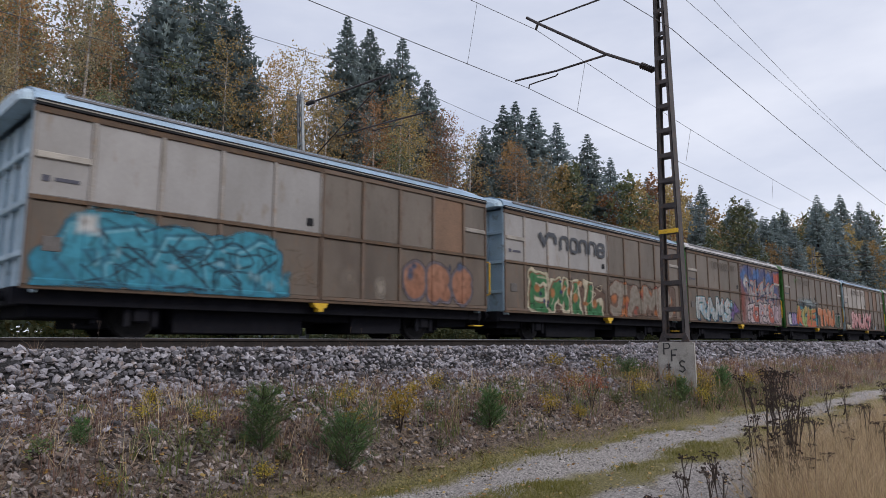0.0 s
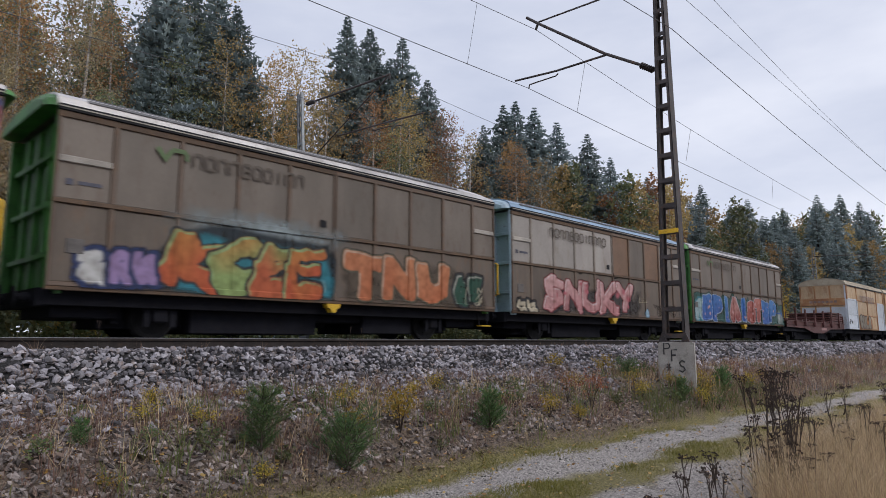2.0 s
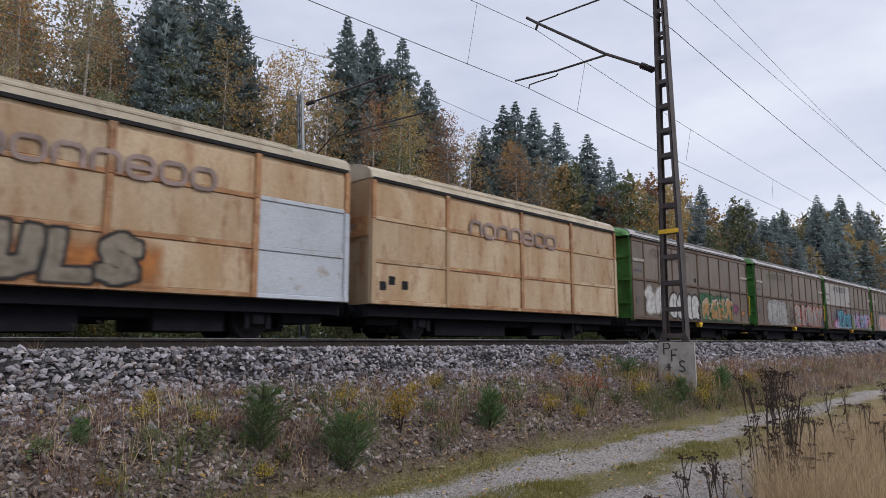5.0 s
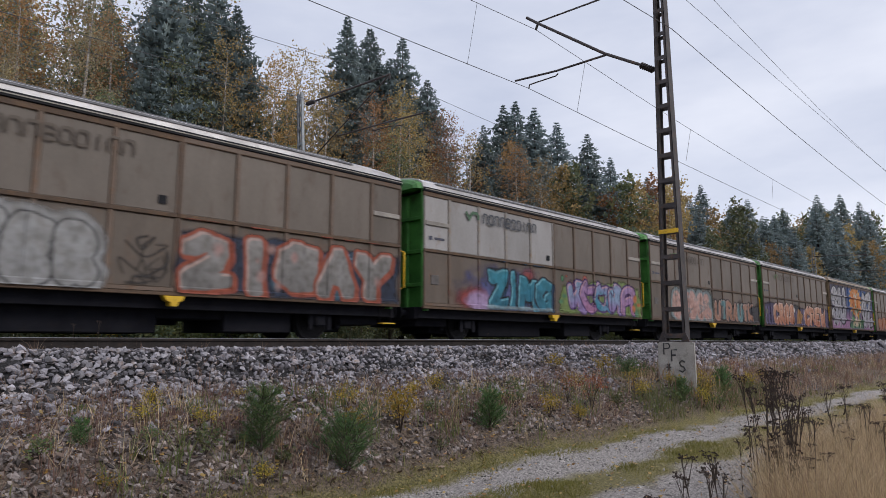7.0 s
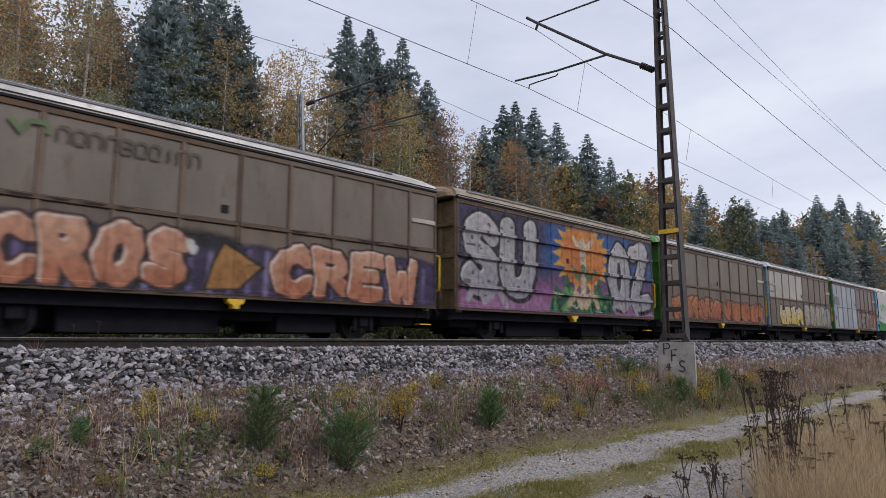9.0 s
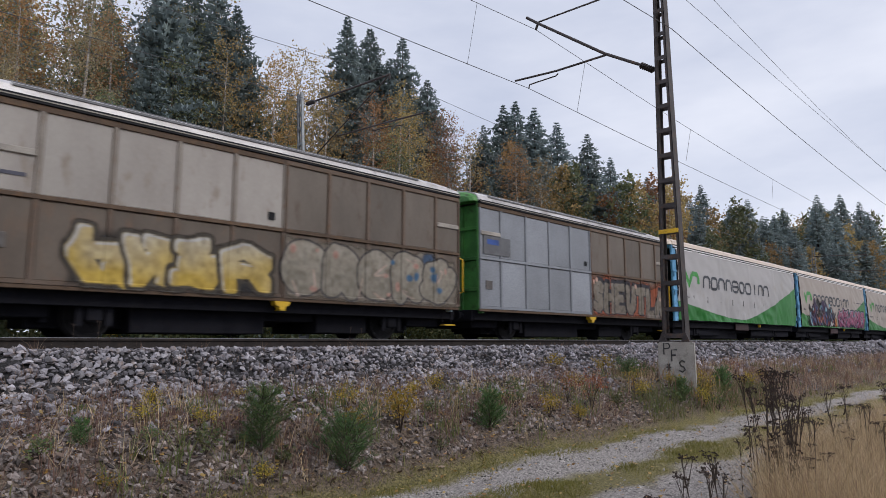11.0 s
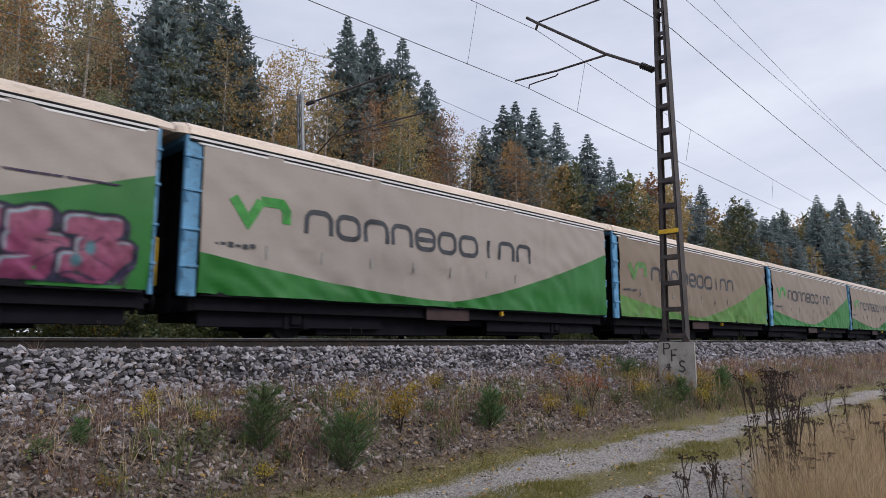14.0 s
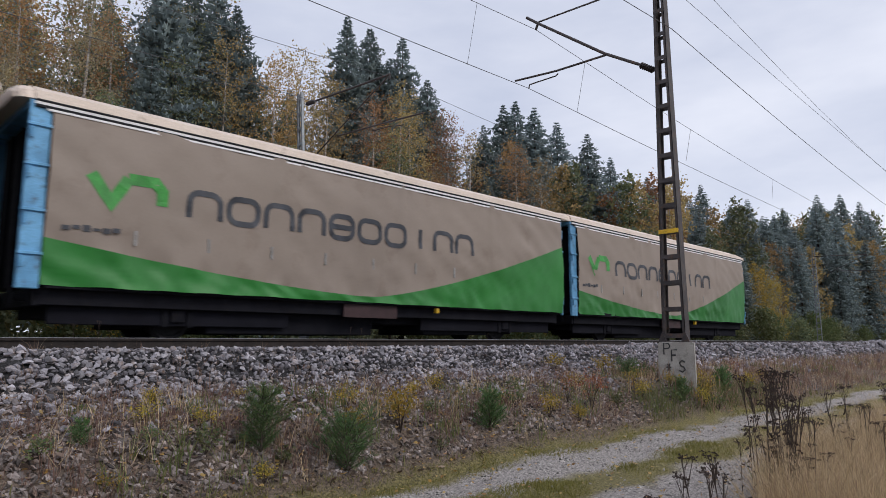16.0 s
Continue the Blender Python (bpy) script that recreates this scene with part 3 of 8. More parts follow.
def running_gear(w, L, axles, red=None):
    """Underframe, wheelsets, axle boxes, springs, buffers, brake gear and dark shade fillers of a wagon of length L."""
    col = red or BLACK
    for s in (-1, 1):
        part("solebar", shared(("solebar", L, s, SILL), lambda: MB().box(0.05, L - 0.05, s * 1.28 - 0.05, s * 1.28 + 0.05, SILL - 0.30, SILL - 0.004, 0.01), col), col, w)
    for x in axles:
        ws = part("wheelset", shared("wheelset", wheelset, WHEEL, False), WHEEL, w, "steel wheels on an axle")
        ws.matrix_parent_inverse = Matrix.Translation((x, 0, WHEEL_R))
        WHEELS.append(ws)
        for s in (-1, 1):
            def box_():
                mb = MB().box(-0.15, 0.15, s * 1.12 - 0.1, s * 1.12 + 0.12, -0.14, 0.14, 0.03)
                mb.tube([(-0.62, s * 1.16, 0.24), (-0.3, s * 1.16, 0.165), (0, s * 1.16, 0.15), (0.3, s * 1.16, 0.165), (0.62, s * 1.16, 0.24)], 0.045, 6)
                mb.box(-0.32, -0.2, s * 1.17 - 0.02, s * 1.17 + 0.02, -0.22, 0.35).box(0.2, 0.32, s * 1.17 - 0.02, s * 1.17 + 0.02, -0.22, 0.35)
                return mb
            part("axle_box", shared(("axle_box", s), box_, BLACK), BLACK, w, at=(x, 0, WHEEL_R))
    a, z = axles[0], axles[-1]
    part("brake_rod", shared(("brake_rod", L), lambda: MB().tube([(a + 1.2, -0.5, 0.52), (z - 1.2, -0.5, 0.5)], 0.05, 6), BLACK), BLACK, w)
    part("air_tank", shared(("air_tank", L), lambda: MB().tube([(L * 0.42, -0.2, 0.5), (L * 0.56, -0.2, 0.5)], 0.2, 12), BLACK), BLACK, w)
    part("brake_cylinder", shared(("brake_cylinder", L), lambda: MB().tube([(L * 0.62, 0.4, 0.52), (L * 0.7, 0.4, 0.52)], 0.17, 10), BLACK), BLACK, w)
    for k, x in enumerate((a + 0.75, z - 0.75, a - 0.75, z + 0.75)):
        part("brake_block", shared("brake_block", lambda: MB().box(-0.06, 0.06, -0.9, 0.9, -0.16, 0.16, 0.02), BLACK), BLACK, w, at=(x, 0, 0.44))
    # Solid dark boxes added to fill the space below the frame, standing for shade.
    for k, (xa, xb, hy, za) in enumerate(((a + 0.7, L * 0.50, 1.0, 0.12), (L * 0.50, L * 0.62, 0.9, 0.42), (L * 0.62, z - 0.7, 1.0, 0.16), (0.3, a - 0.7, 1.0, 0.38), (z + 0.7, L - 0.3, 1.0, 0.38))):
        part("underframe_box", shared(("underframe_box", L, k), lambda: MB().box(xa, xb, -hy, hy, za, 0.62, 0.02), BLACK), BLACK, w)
    # Added dark blocks round the axles close the see-through gaps in place of shade.
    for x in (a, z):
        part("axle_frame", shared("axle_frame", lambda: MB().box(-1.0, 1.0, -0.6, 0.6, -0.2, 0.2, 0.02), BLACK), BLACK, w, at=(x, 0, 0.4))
    for x, d in ((0.05, -1), (L - 0.05, 1)):
        part("buffer_beam", shared(("buffer_beam", d), lambda: MB().box(-0.08, 0.08, -1.3, 1.3, -0.32, 0.0, 0.01), col), col, w, at=(x, 0, SILL))
        for s in (-1, 1):
            def buf():
                mb = MB().tube([(0, 0, 0), (d * 0.22, 0, 0)], 0.09, 10)
                return mb.tube([(d * 0.2, 0, 0), (d * 0.33, 0, 0)], 0.065, 10).tube([(d * 0.33, 0, 0), (d * 0.355, 0, 0)], 0.19, 14)
            part("buffer", shared(("buffer", d), buf, BLACK), BLACK, w, at=(x, s * 0.9, 1.02 - 0.28))


def roof_mesh(L, over, eave, rise, ribs, half=HALF, seams=(1, 2, 3, 4, 6, 8, 9, 10, 11), taper=1.0):
    """An arched roof with thickness, standing seams across and a lip along each side."""
    mb = MB()
    n = 12
    arc = [(half * 1.02 * -math.cos(math.pi * k / n), eave + rise * math.sin(math.pi * k / n) ** 0.75) for k in range(n + 1)]
    stations = [(-over, 1.0), (1.6, 1.0), (L - 1.6, 1.0), (L - 0.9, taper + (1 - taper) * 0.88), (L + over - 0.35, taper + (1 - taper) * 0.55), (L + over, taper)]
    m = len(arc)
    for drop in (0.0, 0.035):
        o = len(mb.v)
        mb.v += [(x, y * (1 - 0.4 * drop), eave + (z - eave) * q - drop) for x, q in stations for y, z in arc]
        mb.f += [(o + i * m + j, o + i * m + m + j, o + i * m + m + j + 1, o + i * m + j + 1) for i in range(len(stations) - 1) for j in range(m - 1)]
    o, w = 0, len(stations) * m
    for i in range(len(stations) - 1):
        for j in (0, m - 1):
            mb.f.append((i * m + j, i * m + m + j, w + i * m + m + j, w + i * m + j))
    for i in (0, len(stations) - 1):
        mb.f += [(i * m + j, i * m + j + 1, w + i * m + j + 1, w + i * m + j) for j in range(m - 1)]
    for k in seams:
        y, z = arc[k]
        mb.box(1.6, L - 1.6, y - 0.022, y + 0.022, z - 0.02, z + 0.028)
    for k in range(ribs):
        x = L * (k + 0.5) / ribs
        mb.prism([(y * 1.004, z + 0.012) for y, z in arc] + [(y, z - 0.01) for y, z in arc][::-1], 0, x - 0.012, x + 0.012)
    return mb


def hood(mb, d, eave, rise, out, half=HALF):
    """The rounded cap that closes a roof's end, bulging outwards; d is +1 at the leading end."""
    n = 12
    rings = [(d * 0.12, 1.0, 1.0), (-d * out * 0.2, 1.0, 0.97), (-d * out * 0.65, 0.97, 0.86), (-d * out, 0.9, 0.6)]
    o, m = len(mb.v), n + 1
    for xx, wy, up in rings:
        mb.v += [(xx, half * wy * -math.cos(math.pi * k / n), eave + rise * up * math.sin(math.pi * k / n) ** 0.75) for k in range(m)]
    mb.f += [(o + i * m + j, o + i * m + m + j, o + i * m + m + j + 1, o + i * m + j + 1) for i in range(3) for j in range(m - 1)]
    mb.f.append(tuple(o + 3 * m + j for j in range(m)))
    mb.f.append(tuple(o + j for j in range(m)))
    mb.f += [(o + i * m, o + i * m + m, o + i * m + 2 * m - 1, o + i * m + m - 1) for i in range(3)]
    return mb


def rib_door(x0, x1, cols, z0, z1, proud, edge):
    """Half of a sliding wall's frame: stiles between panels and the rail at its outer edge."""
    mb = MB()
    y = -HALF - proud
    mb.box(x0, x1, y, -HALF + 0.01, *((z0, z0 + 0.07) if edge < 0 else (z1 - 0.09, z1)))
    for x in cols:
        mb.box(max(x0, x - 0.045), min(x1, x + 0.045), y - 0.004, -HALF + 0.01, z0, z1, 0.008)
    return mb


def panel_mesh(w, h):
    """A pressed wall panel, slightly pillowed, its edge set back."""
    mb = MB()
    xs, zs = [0, 0.02, 0.5 * w, w - 0.02, w], [0, 0.02, 0.5 * h, h - 0.02, h]
    dep = [[0.0 if i in (0, 4) or j in (0, 4) else -0.012 if i == 2 or j == 2 else -0.006 for j in range(5)] for i in range(5)]
    dep[2][2] = -0.016
    mb.add([(xs[i], dep[i][j], zs[j]) for i in range(5) for j in range(5)], [(i * 5 + j, i * 5 + 5 + j, i * 5 + 6 + j, i * 5 + 1 + j) for i in range(4) for j in range(4)])
    return mb


def brown_wagon(s0, L, end, roof, upper, label, lower=None, odd=()):
    """A two-axle sliding-wall wagon."""
    w = thing("covered_wagon", label, "freight wagon", (s0, FAR_Y, 0), "train wagons")
    part("body", shared(("body", L), lambda: MB().box(0.28, L - 0.28, -HALF + 0.02, HALF, SILL, EAVE - 0.02), BROWN), BROWN, w)
    part("roof", shared(("roof", L), lambda: roof_mesh(L, 0.0, EAVE + 0.06, 0.42, 3, seams=(), taper=0.62), roof), roof, w, "arched sheet-metal roof")
    part("eave_rail", shared(("eave_rail", L), lambda: MB().box(0.02, L - 0.02, -HALF - 0.056, -HALF + 0.03, EAVE - 0.17, EAVE - 0.052, 0.01), SEAM), SEAM, w)
    part("gutter", shared(("gutter", L), lambda: MB().box(0.02, L - 0.02, -HALF - 0.085, -HALF + 0.03, EAVE - 0.05, EAVE + 0.062, 0.008), INK), INK, w, "dark gutter strip under the roof edge")
    part("gutter_lip", shared(("gutter_lip", L), lambda: MB().box(0.02, L - 0.02, -HALF - 0.094, -HALF - 0.08, EAVE + 0.0, EAVE + 0.022), LIGHT_BAR), LIGHT_BAR, w, "pale worn lip along the gutter")
    for k in (1, 3):
        def seam():
            y, z = HALF * 1.02 * -math.cos(math.pi * k / 12), EAVE + 0.06 + 0.42 * math.sin(math.pi * k / 12) ** 0.75
            return MB().box(0.5, L - 1.6, y - 0.03, y + 0.03, z - 0.02, z + 0.03, 0.006)
        part("roof_seam", shared(("roof_seam", L, k), seam, ROOF_DARK), ROOF_DARK, w, "dark seam along the roof")
    part("sill_rail", shared(("sill_rail", L), lambda: MB().box(0.02, L - 0.02, -HALF - 0.035, -HALF + 0.03, SILL - 0.05, SILL + 0.03, 0.01), SEAM), SEAM, w)
    zm = 2.42
    mid = L * 0.506
    for i, (a, b) in enumerate(((0.03, mid - 0.01), (mid + 0.01, L - 0.03))):
        first = 0.165 * (b - a) if i == 0 else 0.0
        wide = (b - a) * 0.835 / 4
        edges = [a] + [a + first + wide * k for k in range(5)] if i == 0 else [a + wide * k for k in range(5)] + [b]
        edges[-1] = b
        up = upper if i == 0 else BROWN
        lo = lower if (lower and i == 0) else BROWN_LOW
        rail_m = SILVER if lower and i == 0 else SEAM
        d = part("sliding_wall", shared(("sliding_wall", L, i), lambda: MB().box(a, b, -HALF - 0.064 - 0.008 * i, -HALF + 0.01, zm - 0.04, zm + 0.04, 0.008), rail_m), rail_m, w)
        for nm, za, zb, mt, edge in (("upper_frame", zm + 0.04, EAVE - 0.06, up, 1), ("lower_frame", SILL + 0.03, zm - 0.04, lo, -1)):
            fm = FRAME_OF.get(mt.name, mt)
            part(nm, shared((nm, L, i), lambda: rib_door(a, b, edges, za, zb, 0.05 + 0.008 * i, edge), fm), fm, d)
        for k in range(5):
            x0, x1 = edges[k] + 0.045, edges[k + 1] - 0.045
            for (z0, z1, mt) in ((SILL + 0.1, zm - 0.045, lo), (zm + 0.045, EAVE - 0.15, odd[k] if odd and i == 1 else up)):
                part("panel", shared(("panel", round(x1 - x0, 3), round(z1 - z0, 3)), lambda: panel_mesh(x1 - x0, z1 - z0), mt), mt, d, at=(x0, -HALF - 0.012, z0))
        kx = edges[0] + 0.05 if i == 0 else edges[4] + 0.05
        ke = edges[1] - 0.05 if i == 0 else b - 0.05
        part("bar", shared(("bar", round(ke - kx, 3)), lambda: MB().box(0, ke - kx, -0.05, 0.02, -0.06, 0.06, 0.012), LIGHT_BAR), LIGHT_BAR, d, "pale horizontal bar", at=(kx, -HALF - 0.02, 3.18))
    for x, d in ((0.0, 1), (L, -1)):
        e = part("end_wall", shared(("end_wall", d), lambda: MB().box(*sorted((d * 0.22, d * 0.3)), -HALF + 0.05, HALF - 0.05, SILL - 0.1, EAVE - 0.02), end), end, w, at=(x, 0, 0))
        part("roof_hood", shared(("roof_hood", d), lambda: hood(MB(), d, EAVE + 0.02, 0.43 if d > 0 else 0.27, 0.2), end), end, e)
        for y in (-HALF + 0.045, HALF - 0.045):
            part("corner_pillar", shared(("corner_pillar", d), lambda: MB().box(*sorted((d * 0.02, d * 0.3)), -0.045, 0.045, SILL, EAVE, 0.01), end), end, e, at=(0, y, 0))
        for y in (-0.75, 0.0, 0.75):
            part("end_post", shared(("end_post", d), lambda: MB().box(*sorted((d * 0.14, d * 0.24)), -0.05, 0.05, SILL, EAVE - 0.1, 0.01), end), end, e, at=(0, y, 0))
        for z in (1.5, 2.42, 3.35):
            part("end_rail", shared(("end_rail", d), lambda: MB().box(*sorted((d * 0.1, d * 0.24)), -HALF + 0.06, HALF - 0.06, -0.05, 0.05, 0.01), end), end, e, at=(0, 0, z))
    def grab():
        return MB().tube([(0.02, 0, 0), (0.1, -0.03, 0.03), (0.1, -0.03, 0.95), (0.02, 0, 0.98)], 0.028, 8)
    part("grab_rail", shared("grab_rail", grab, YELLOW, True), YELLOW, w, "bent yellow grab rail", at=(L - 0.02, -HALF - 0.04, 1.32))
    def cup():
        return MB().prism([(-0.2, 0), (0.2, 0), (0.16, -0.09), (0.08, -0.12), (0.06, -0.2), (-0.06, -0.2), (-0.08, -0.12), (-0.16, -0.09)], 1, -0.09, 0.09)
    part("locking_cup", shared("locking_cup", cup, YELLOW), YELLOW, w, "yellow locking bracket under the sill", at=(mid, -HALF + 0.02, SILL - 0.055))
    part("step", shared("step", lambda: MB().box(-0.2, 0.2, -0.1, 0.1, -0.015, 0.015), YELLOW), YELLOW, w, "yellow footstep", at=(L - 0.35, -HALF + 0.12, 0.42))
    part("step_hanger", shared("step_hanger", lambda: MB().tube([(-0.18, 0, 0), (-0.18, 0.05, 0.45)], 0.015, 5).tube([(0.18, 0, 0), (0.18, 0.05, 0.45)], 0.015, 5).tube([(-0.18, 0.0, 0), (0.18, 0.0, 0)], 0.012, 5), BLACK), BLACK, w, at=(L - 0.35, -HALF + 0.14, 0.44))
    part("label_plate", shared("label_plate", lambda: MB().box(0, 0.17, -0.004, 0, 0, 0.17, 0.0), INK), INK, w, "small dark label plate", at=(mid - 0.42, -HALF - 0.04, 2.62))
    def prints():
        return MB().box(0, 0.12, -0.005, 0, 0, 0.11).box(0.2, 0.6, -0.005, 0, 0.02, 0.085)
    part("small_print", shared("small_print", prints, PRINT), PRINT, w, "small faded blue-grey lettering bars", at=(0.22, -HALF - 0.034, 2.72))
    part("vent", shared("vent", lambda: MB().box(0, 0.3, -0.02, 0.0, 0, 0.26, 0.004), FADED), FADED, w, "small grey vent plate", at=(0.3, -HALF - 0.025, 1.5))
    running_gear(w, L, (2.2, L - 2.2))
    return w


# ---- sprayed pictures and lettering on the wagon sides ----
def ribbon(mb, pts, r, y):
    """One connected flat band along points, mitred at its joints."""
    n, closed = len(pts), len(pts) > 3 and math.dist(pts[0], pts[-1]) < 1e-6
    vs = []
    for i, p in enumerate(pts):
        a = pts[i - 1] if i > 0 else (pts[-2] if closed else p)
        b = pts[i + 1] if i < n - 1 else (pts[1] if closed else p)
        d1, d2 = Vector((p[0] - a[0], p[1] - a[1])), Vector((b[0] - p[0], b[1] - p[1]))
        d1, d2 = (d1.normalized() if d1.length > 1e-9 else None), (d2.normalized() if d2.length > 1e-9 else None)
        d1, d2 = d1 or d2 or Vector((1, 0)), d2 or d1 or Vector((1, 0))
        t = d1 + d2
        t = t.normalized() if t.length > 0.2 else d2
        q = min(1.6, 1.0 / max(0.4, t.dot(d1)))
        nx, nz = -t.y * r * q, t.x * r * q
        vs += [(p[0] + nx, y, p[1] + nz), (p[0] - nx, y, p[1] - nz)]
    return mb.add(vs, [(2 * i, 2 * i + 2, 2 * i + 3, 2 * i + 1) for i in range(n - 1)])


SIDE = -HALF - 0.078
MID_RAIL = 2.42


def wall_edges(L):
    """Where the upright ribs of a sliding-wall wagon stand along its side."""
    mid = L * 0.506
    a, b = 0.03, mid - 0.01
    wide = (b - a) * 0.835 / 4
    first = [a] + [a + 0.165 * (b - a) + wide * k for k in range(5)]
    a2, b2 = mid + 0.01, L - 0.03
    wide2 = (b2 - a2) * 0.835 / 4
    return first + [a2 + wide2 * k for k in range(5)] + [b2]


def wall_relief(L, X, Z, rails=()):
    """How far the paint stands out: over panels, ribs and rails."""
    y = np.full(X.shape, -HALF - 0.031)
    for k, e in enumerate(wall_edges(L)):
        y = np.where(np.abs(X - e) < 0.052, -HALF - (0.057 if k < 6 else 0.065), y)
    y = np.where(Z < SILL + 0.105, -HALF - 0.061, y)
    y = np.where(np.abs(Z - MID_RAIL) < 0.047, -HALF - 0.075, y)
    for z in rails:
        y = np.where(np.abs(Z - z) < 0.032, -HALF - 0.130, y)
    low = y.copy()
    for ax in (0, 1):
        for s in (-1, 1):
            low = np.minimum(low, np.roll(y, s, ax))
    return low - 0.004


def spray_material():
    """Aerosol paint: its colour and cover come with the mesh; grain, dust and a dull gloss on top."""
    m = bpy.data.materials.new("aerosol_paint")
    m.use_nodes = True
    n, l = m.node_tree.nodes, m.node_tree.links
    b, out = n["Principled BSDF"], n["Material Output"]
    at = n.new("ShaderNodeVertexColor")
    at.layer_name = "spray"
    tc, ns, rp, mx = n.new("ShaderNodeTexCoord"), n.new("ShaderNodeTexNoise"), n.new("ShaderNodeValToRGB"), n.new("ShaderNodeMix")
    ns.inputs["Scale"].default_value, ns.inputs["Detail"].default_value = 5.0, 7
    l.new(tc.outputs["Object"], ns.inputs["Vector"])
    rp.color_ramp.elements[0].position, rp.color_ramp.elements[0].color = 0.3, (0.72, 0.68, 0.64, 1)
    rp.color_ramp.elements[1].position, rp.color_ramp.elements[1].color = 0.62, (1.04, 1.03, 1.02, 1)
    l.new(ns.outputs["Fac"], rp.inputs["Fac"])
    mx.data_type, mx.blend_type = "RGBA", "MULTIPLY"
    mx.inputs["Factor"].default_value = 1.0
    l.new(at.outputs["Color"], mx.inputs["A"])
    l.new(rp.outputs["Color"], mx.inputs["B"])
    l.new(mx.outputs["Result"], b.inputs["Base Color"])
    b.inputs["Roughness"].default_value = 0.55
    b.inputs["Specular IOR Level"].default_value = 0.18
    clear, ms = n.new("ShaderNodeBsdfTransparent"), n.new("ShaderNodeMixShader")
    l.new(at.outputs["Alpha"], ms.inputs["Fac"])
    l.new(clear.outputs[0], ms.inputs[1])
    l.new(b.outputs[0], ms.inputs[2])
    l.new(ms.outputs[0], out.inputs["Surface"])
    return m


AEROSOL = spray_material()


def curve(pts, n=5):
    """A smooth run through the points."""
    out = []
    for i in range(len(pts) - 1):
        p0, p1, p2, p3 = pts[max(i - 1, 0)], pts[i], pts[i + 1], pts[min(i + 2, len(pts) - 1)]
        for e in range(n):
            u = e / n
            out.append(tuple(0.5 * (2 * p1[c] + (p2[c] - p0[c]) * u + (2 * p0[c] - 5 * p1[c] + 4 * p2[c] - p3[c]) * u * u + (3 * p1[c] - p0[c] - 3 * p2[c] + p3[c]) * u ** 3) for c in (0, 1)))
    return out + [pts[-1]]


class Spray:
    """A stretch of wagon side on which aerosol paint is laid coat over coat."""

    def __init__(self, x0, x1, z0, z1, seed=1, cell=0.027):
        nx, nz = int((x1 - x0) / cell) + 1, int((z1 - z0) / cell) + 1
        self.X, self.Z = np.meshgrid(np.linspace(x0, x1, nx), np.linspace(z0, z1, nz), indexing="ij")
        self.C, self.A = np.zeros((nx, nz, 3)), np.zeros((nx, nz))
        self.z0, self.z1 = z0, z1
        self.rnd = random.Random(seed)
        self.lattice = np.random.RandomState(seed).rand(64, 64)

    def cloudy(self, f, off=0.0):
        u, v = self.X * f + off + 3.7, self.Z * f + off * 1.7 + 9.1
        i, j = np.floor(u).astype(int), np.floor(v).astype(int)
        a, b = u - i, v - j
        a, b = a * a * (3 - 2 * a), b * b * (3 - 2 * b)
        g = self.lattice
        at = lambda p, q: g[p % 64, q % 64]
        return (at(i, j) * (1 - a) + at(i + 1, j) * a) * (1 - b) + (at(i, j + 1) * (1 - a) + at(i + 1, j + 1) * a) * b

    def lay(self, mask, colour):
        """One coat; a pair of colours runs from the lower to the upper edge."""
        c = np.array(colour, float)
        if c.ndim == 2:
            q = np.clip((self.Z - self.z0) / (self.z1 - self.z0) * 1.3 - 0.15 + 0.7 * (self.cloudy(2.2, 5) - 0.5), 0, 1)[..., None]
            c = c[0] * (1 - q) + c[1] * q
        c = c * 0.80 + 0.010
        m = np.clip(mask, 0, 1)
        a = m + self.A * (1 - m)
        k = (m / np.maximum(a, 1e-6))[..., None]
        self.C = c * k + self.C * (1 - k)
        self.A = a

    def away(self, pts, block=False, bend=0.0):
        d = np.full(self.X.shape, 1e9)
        X, Z = self.X, self.Z
        if bend:
            X = X + bend * (self.cloudy(1.5, 11) - 0.5) + 0.4 * bend * (self.cloudy(4.2, 3) - 0.5)
            Z = Z + bend * (self.cloudy(1.7, 29) - 0.5) + 0.4 * bend * (self.cloudy(4.6, 17) - 0.5)
        for (ax, az), (bx, bz) in zip(pts[:-1], pts[1:]):
            ux, uz = bx - ax, bz - az
            q = np.clip(((X - ax) * ux + (Z - az) * uz) / max(ux * ux + uz * uz, 1e-9), 0, 1)
            ex, ez = np.abs(X - ax - q * ux), np.abs(Z - az - q * uz)
            d = np.minimum(d, (ex ** 4 + ez ** 4) ** 0.25 if block else np.hypot(ex, ez))
        return d

    def line(self, pts, r, colour, soft=0.03, a=1.0):
        self.lay(a * (0.5 - (self.away(pts) - r) / soft), colour)

    def mist(self, cx, cz, rx, rz, colour, a=0.8, soft=0.5, rough=0.45):
        """A soft cloud with an uneven rim."""
        d = np.hypot((self.X - cx) / rx, (self.Z - cz) / rz) + rough * (self.cloudy(2.6, cx) - 0.5) + 0.2 * (self.cloudy(7.0, cz) - 0.5)
        self.lay(a * (1.0 - d) / soft, colour)

    def band(self, x0, x1, z0, z1, colour, a=1.0, soft=0.06, wave=0.16):
        w = wave * (self.cloudy(1.7, x0) - 0.5) * 2 + 0.5 * wave * (self.cloudy(5.0, x1) - 0.5)
        d = np.minimum(np.minimum(self.X - x0 + w, x1 - self.X + w), np.minimum(self.Z - z0 + w * 0.3, z1 - self.Z + w))
        self.lay(a * (0.5 + d / soft), colour)

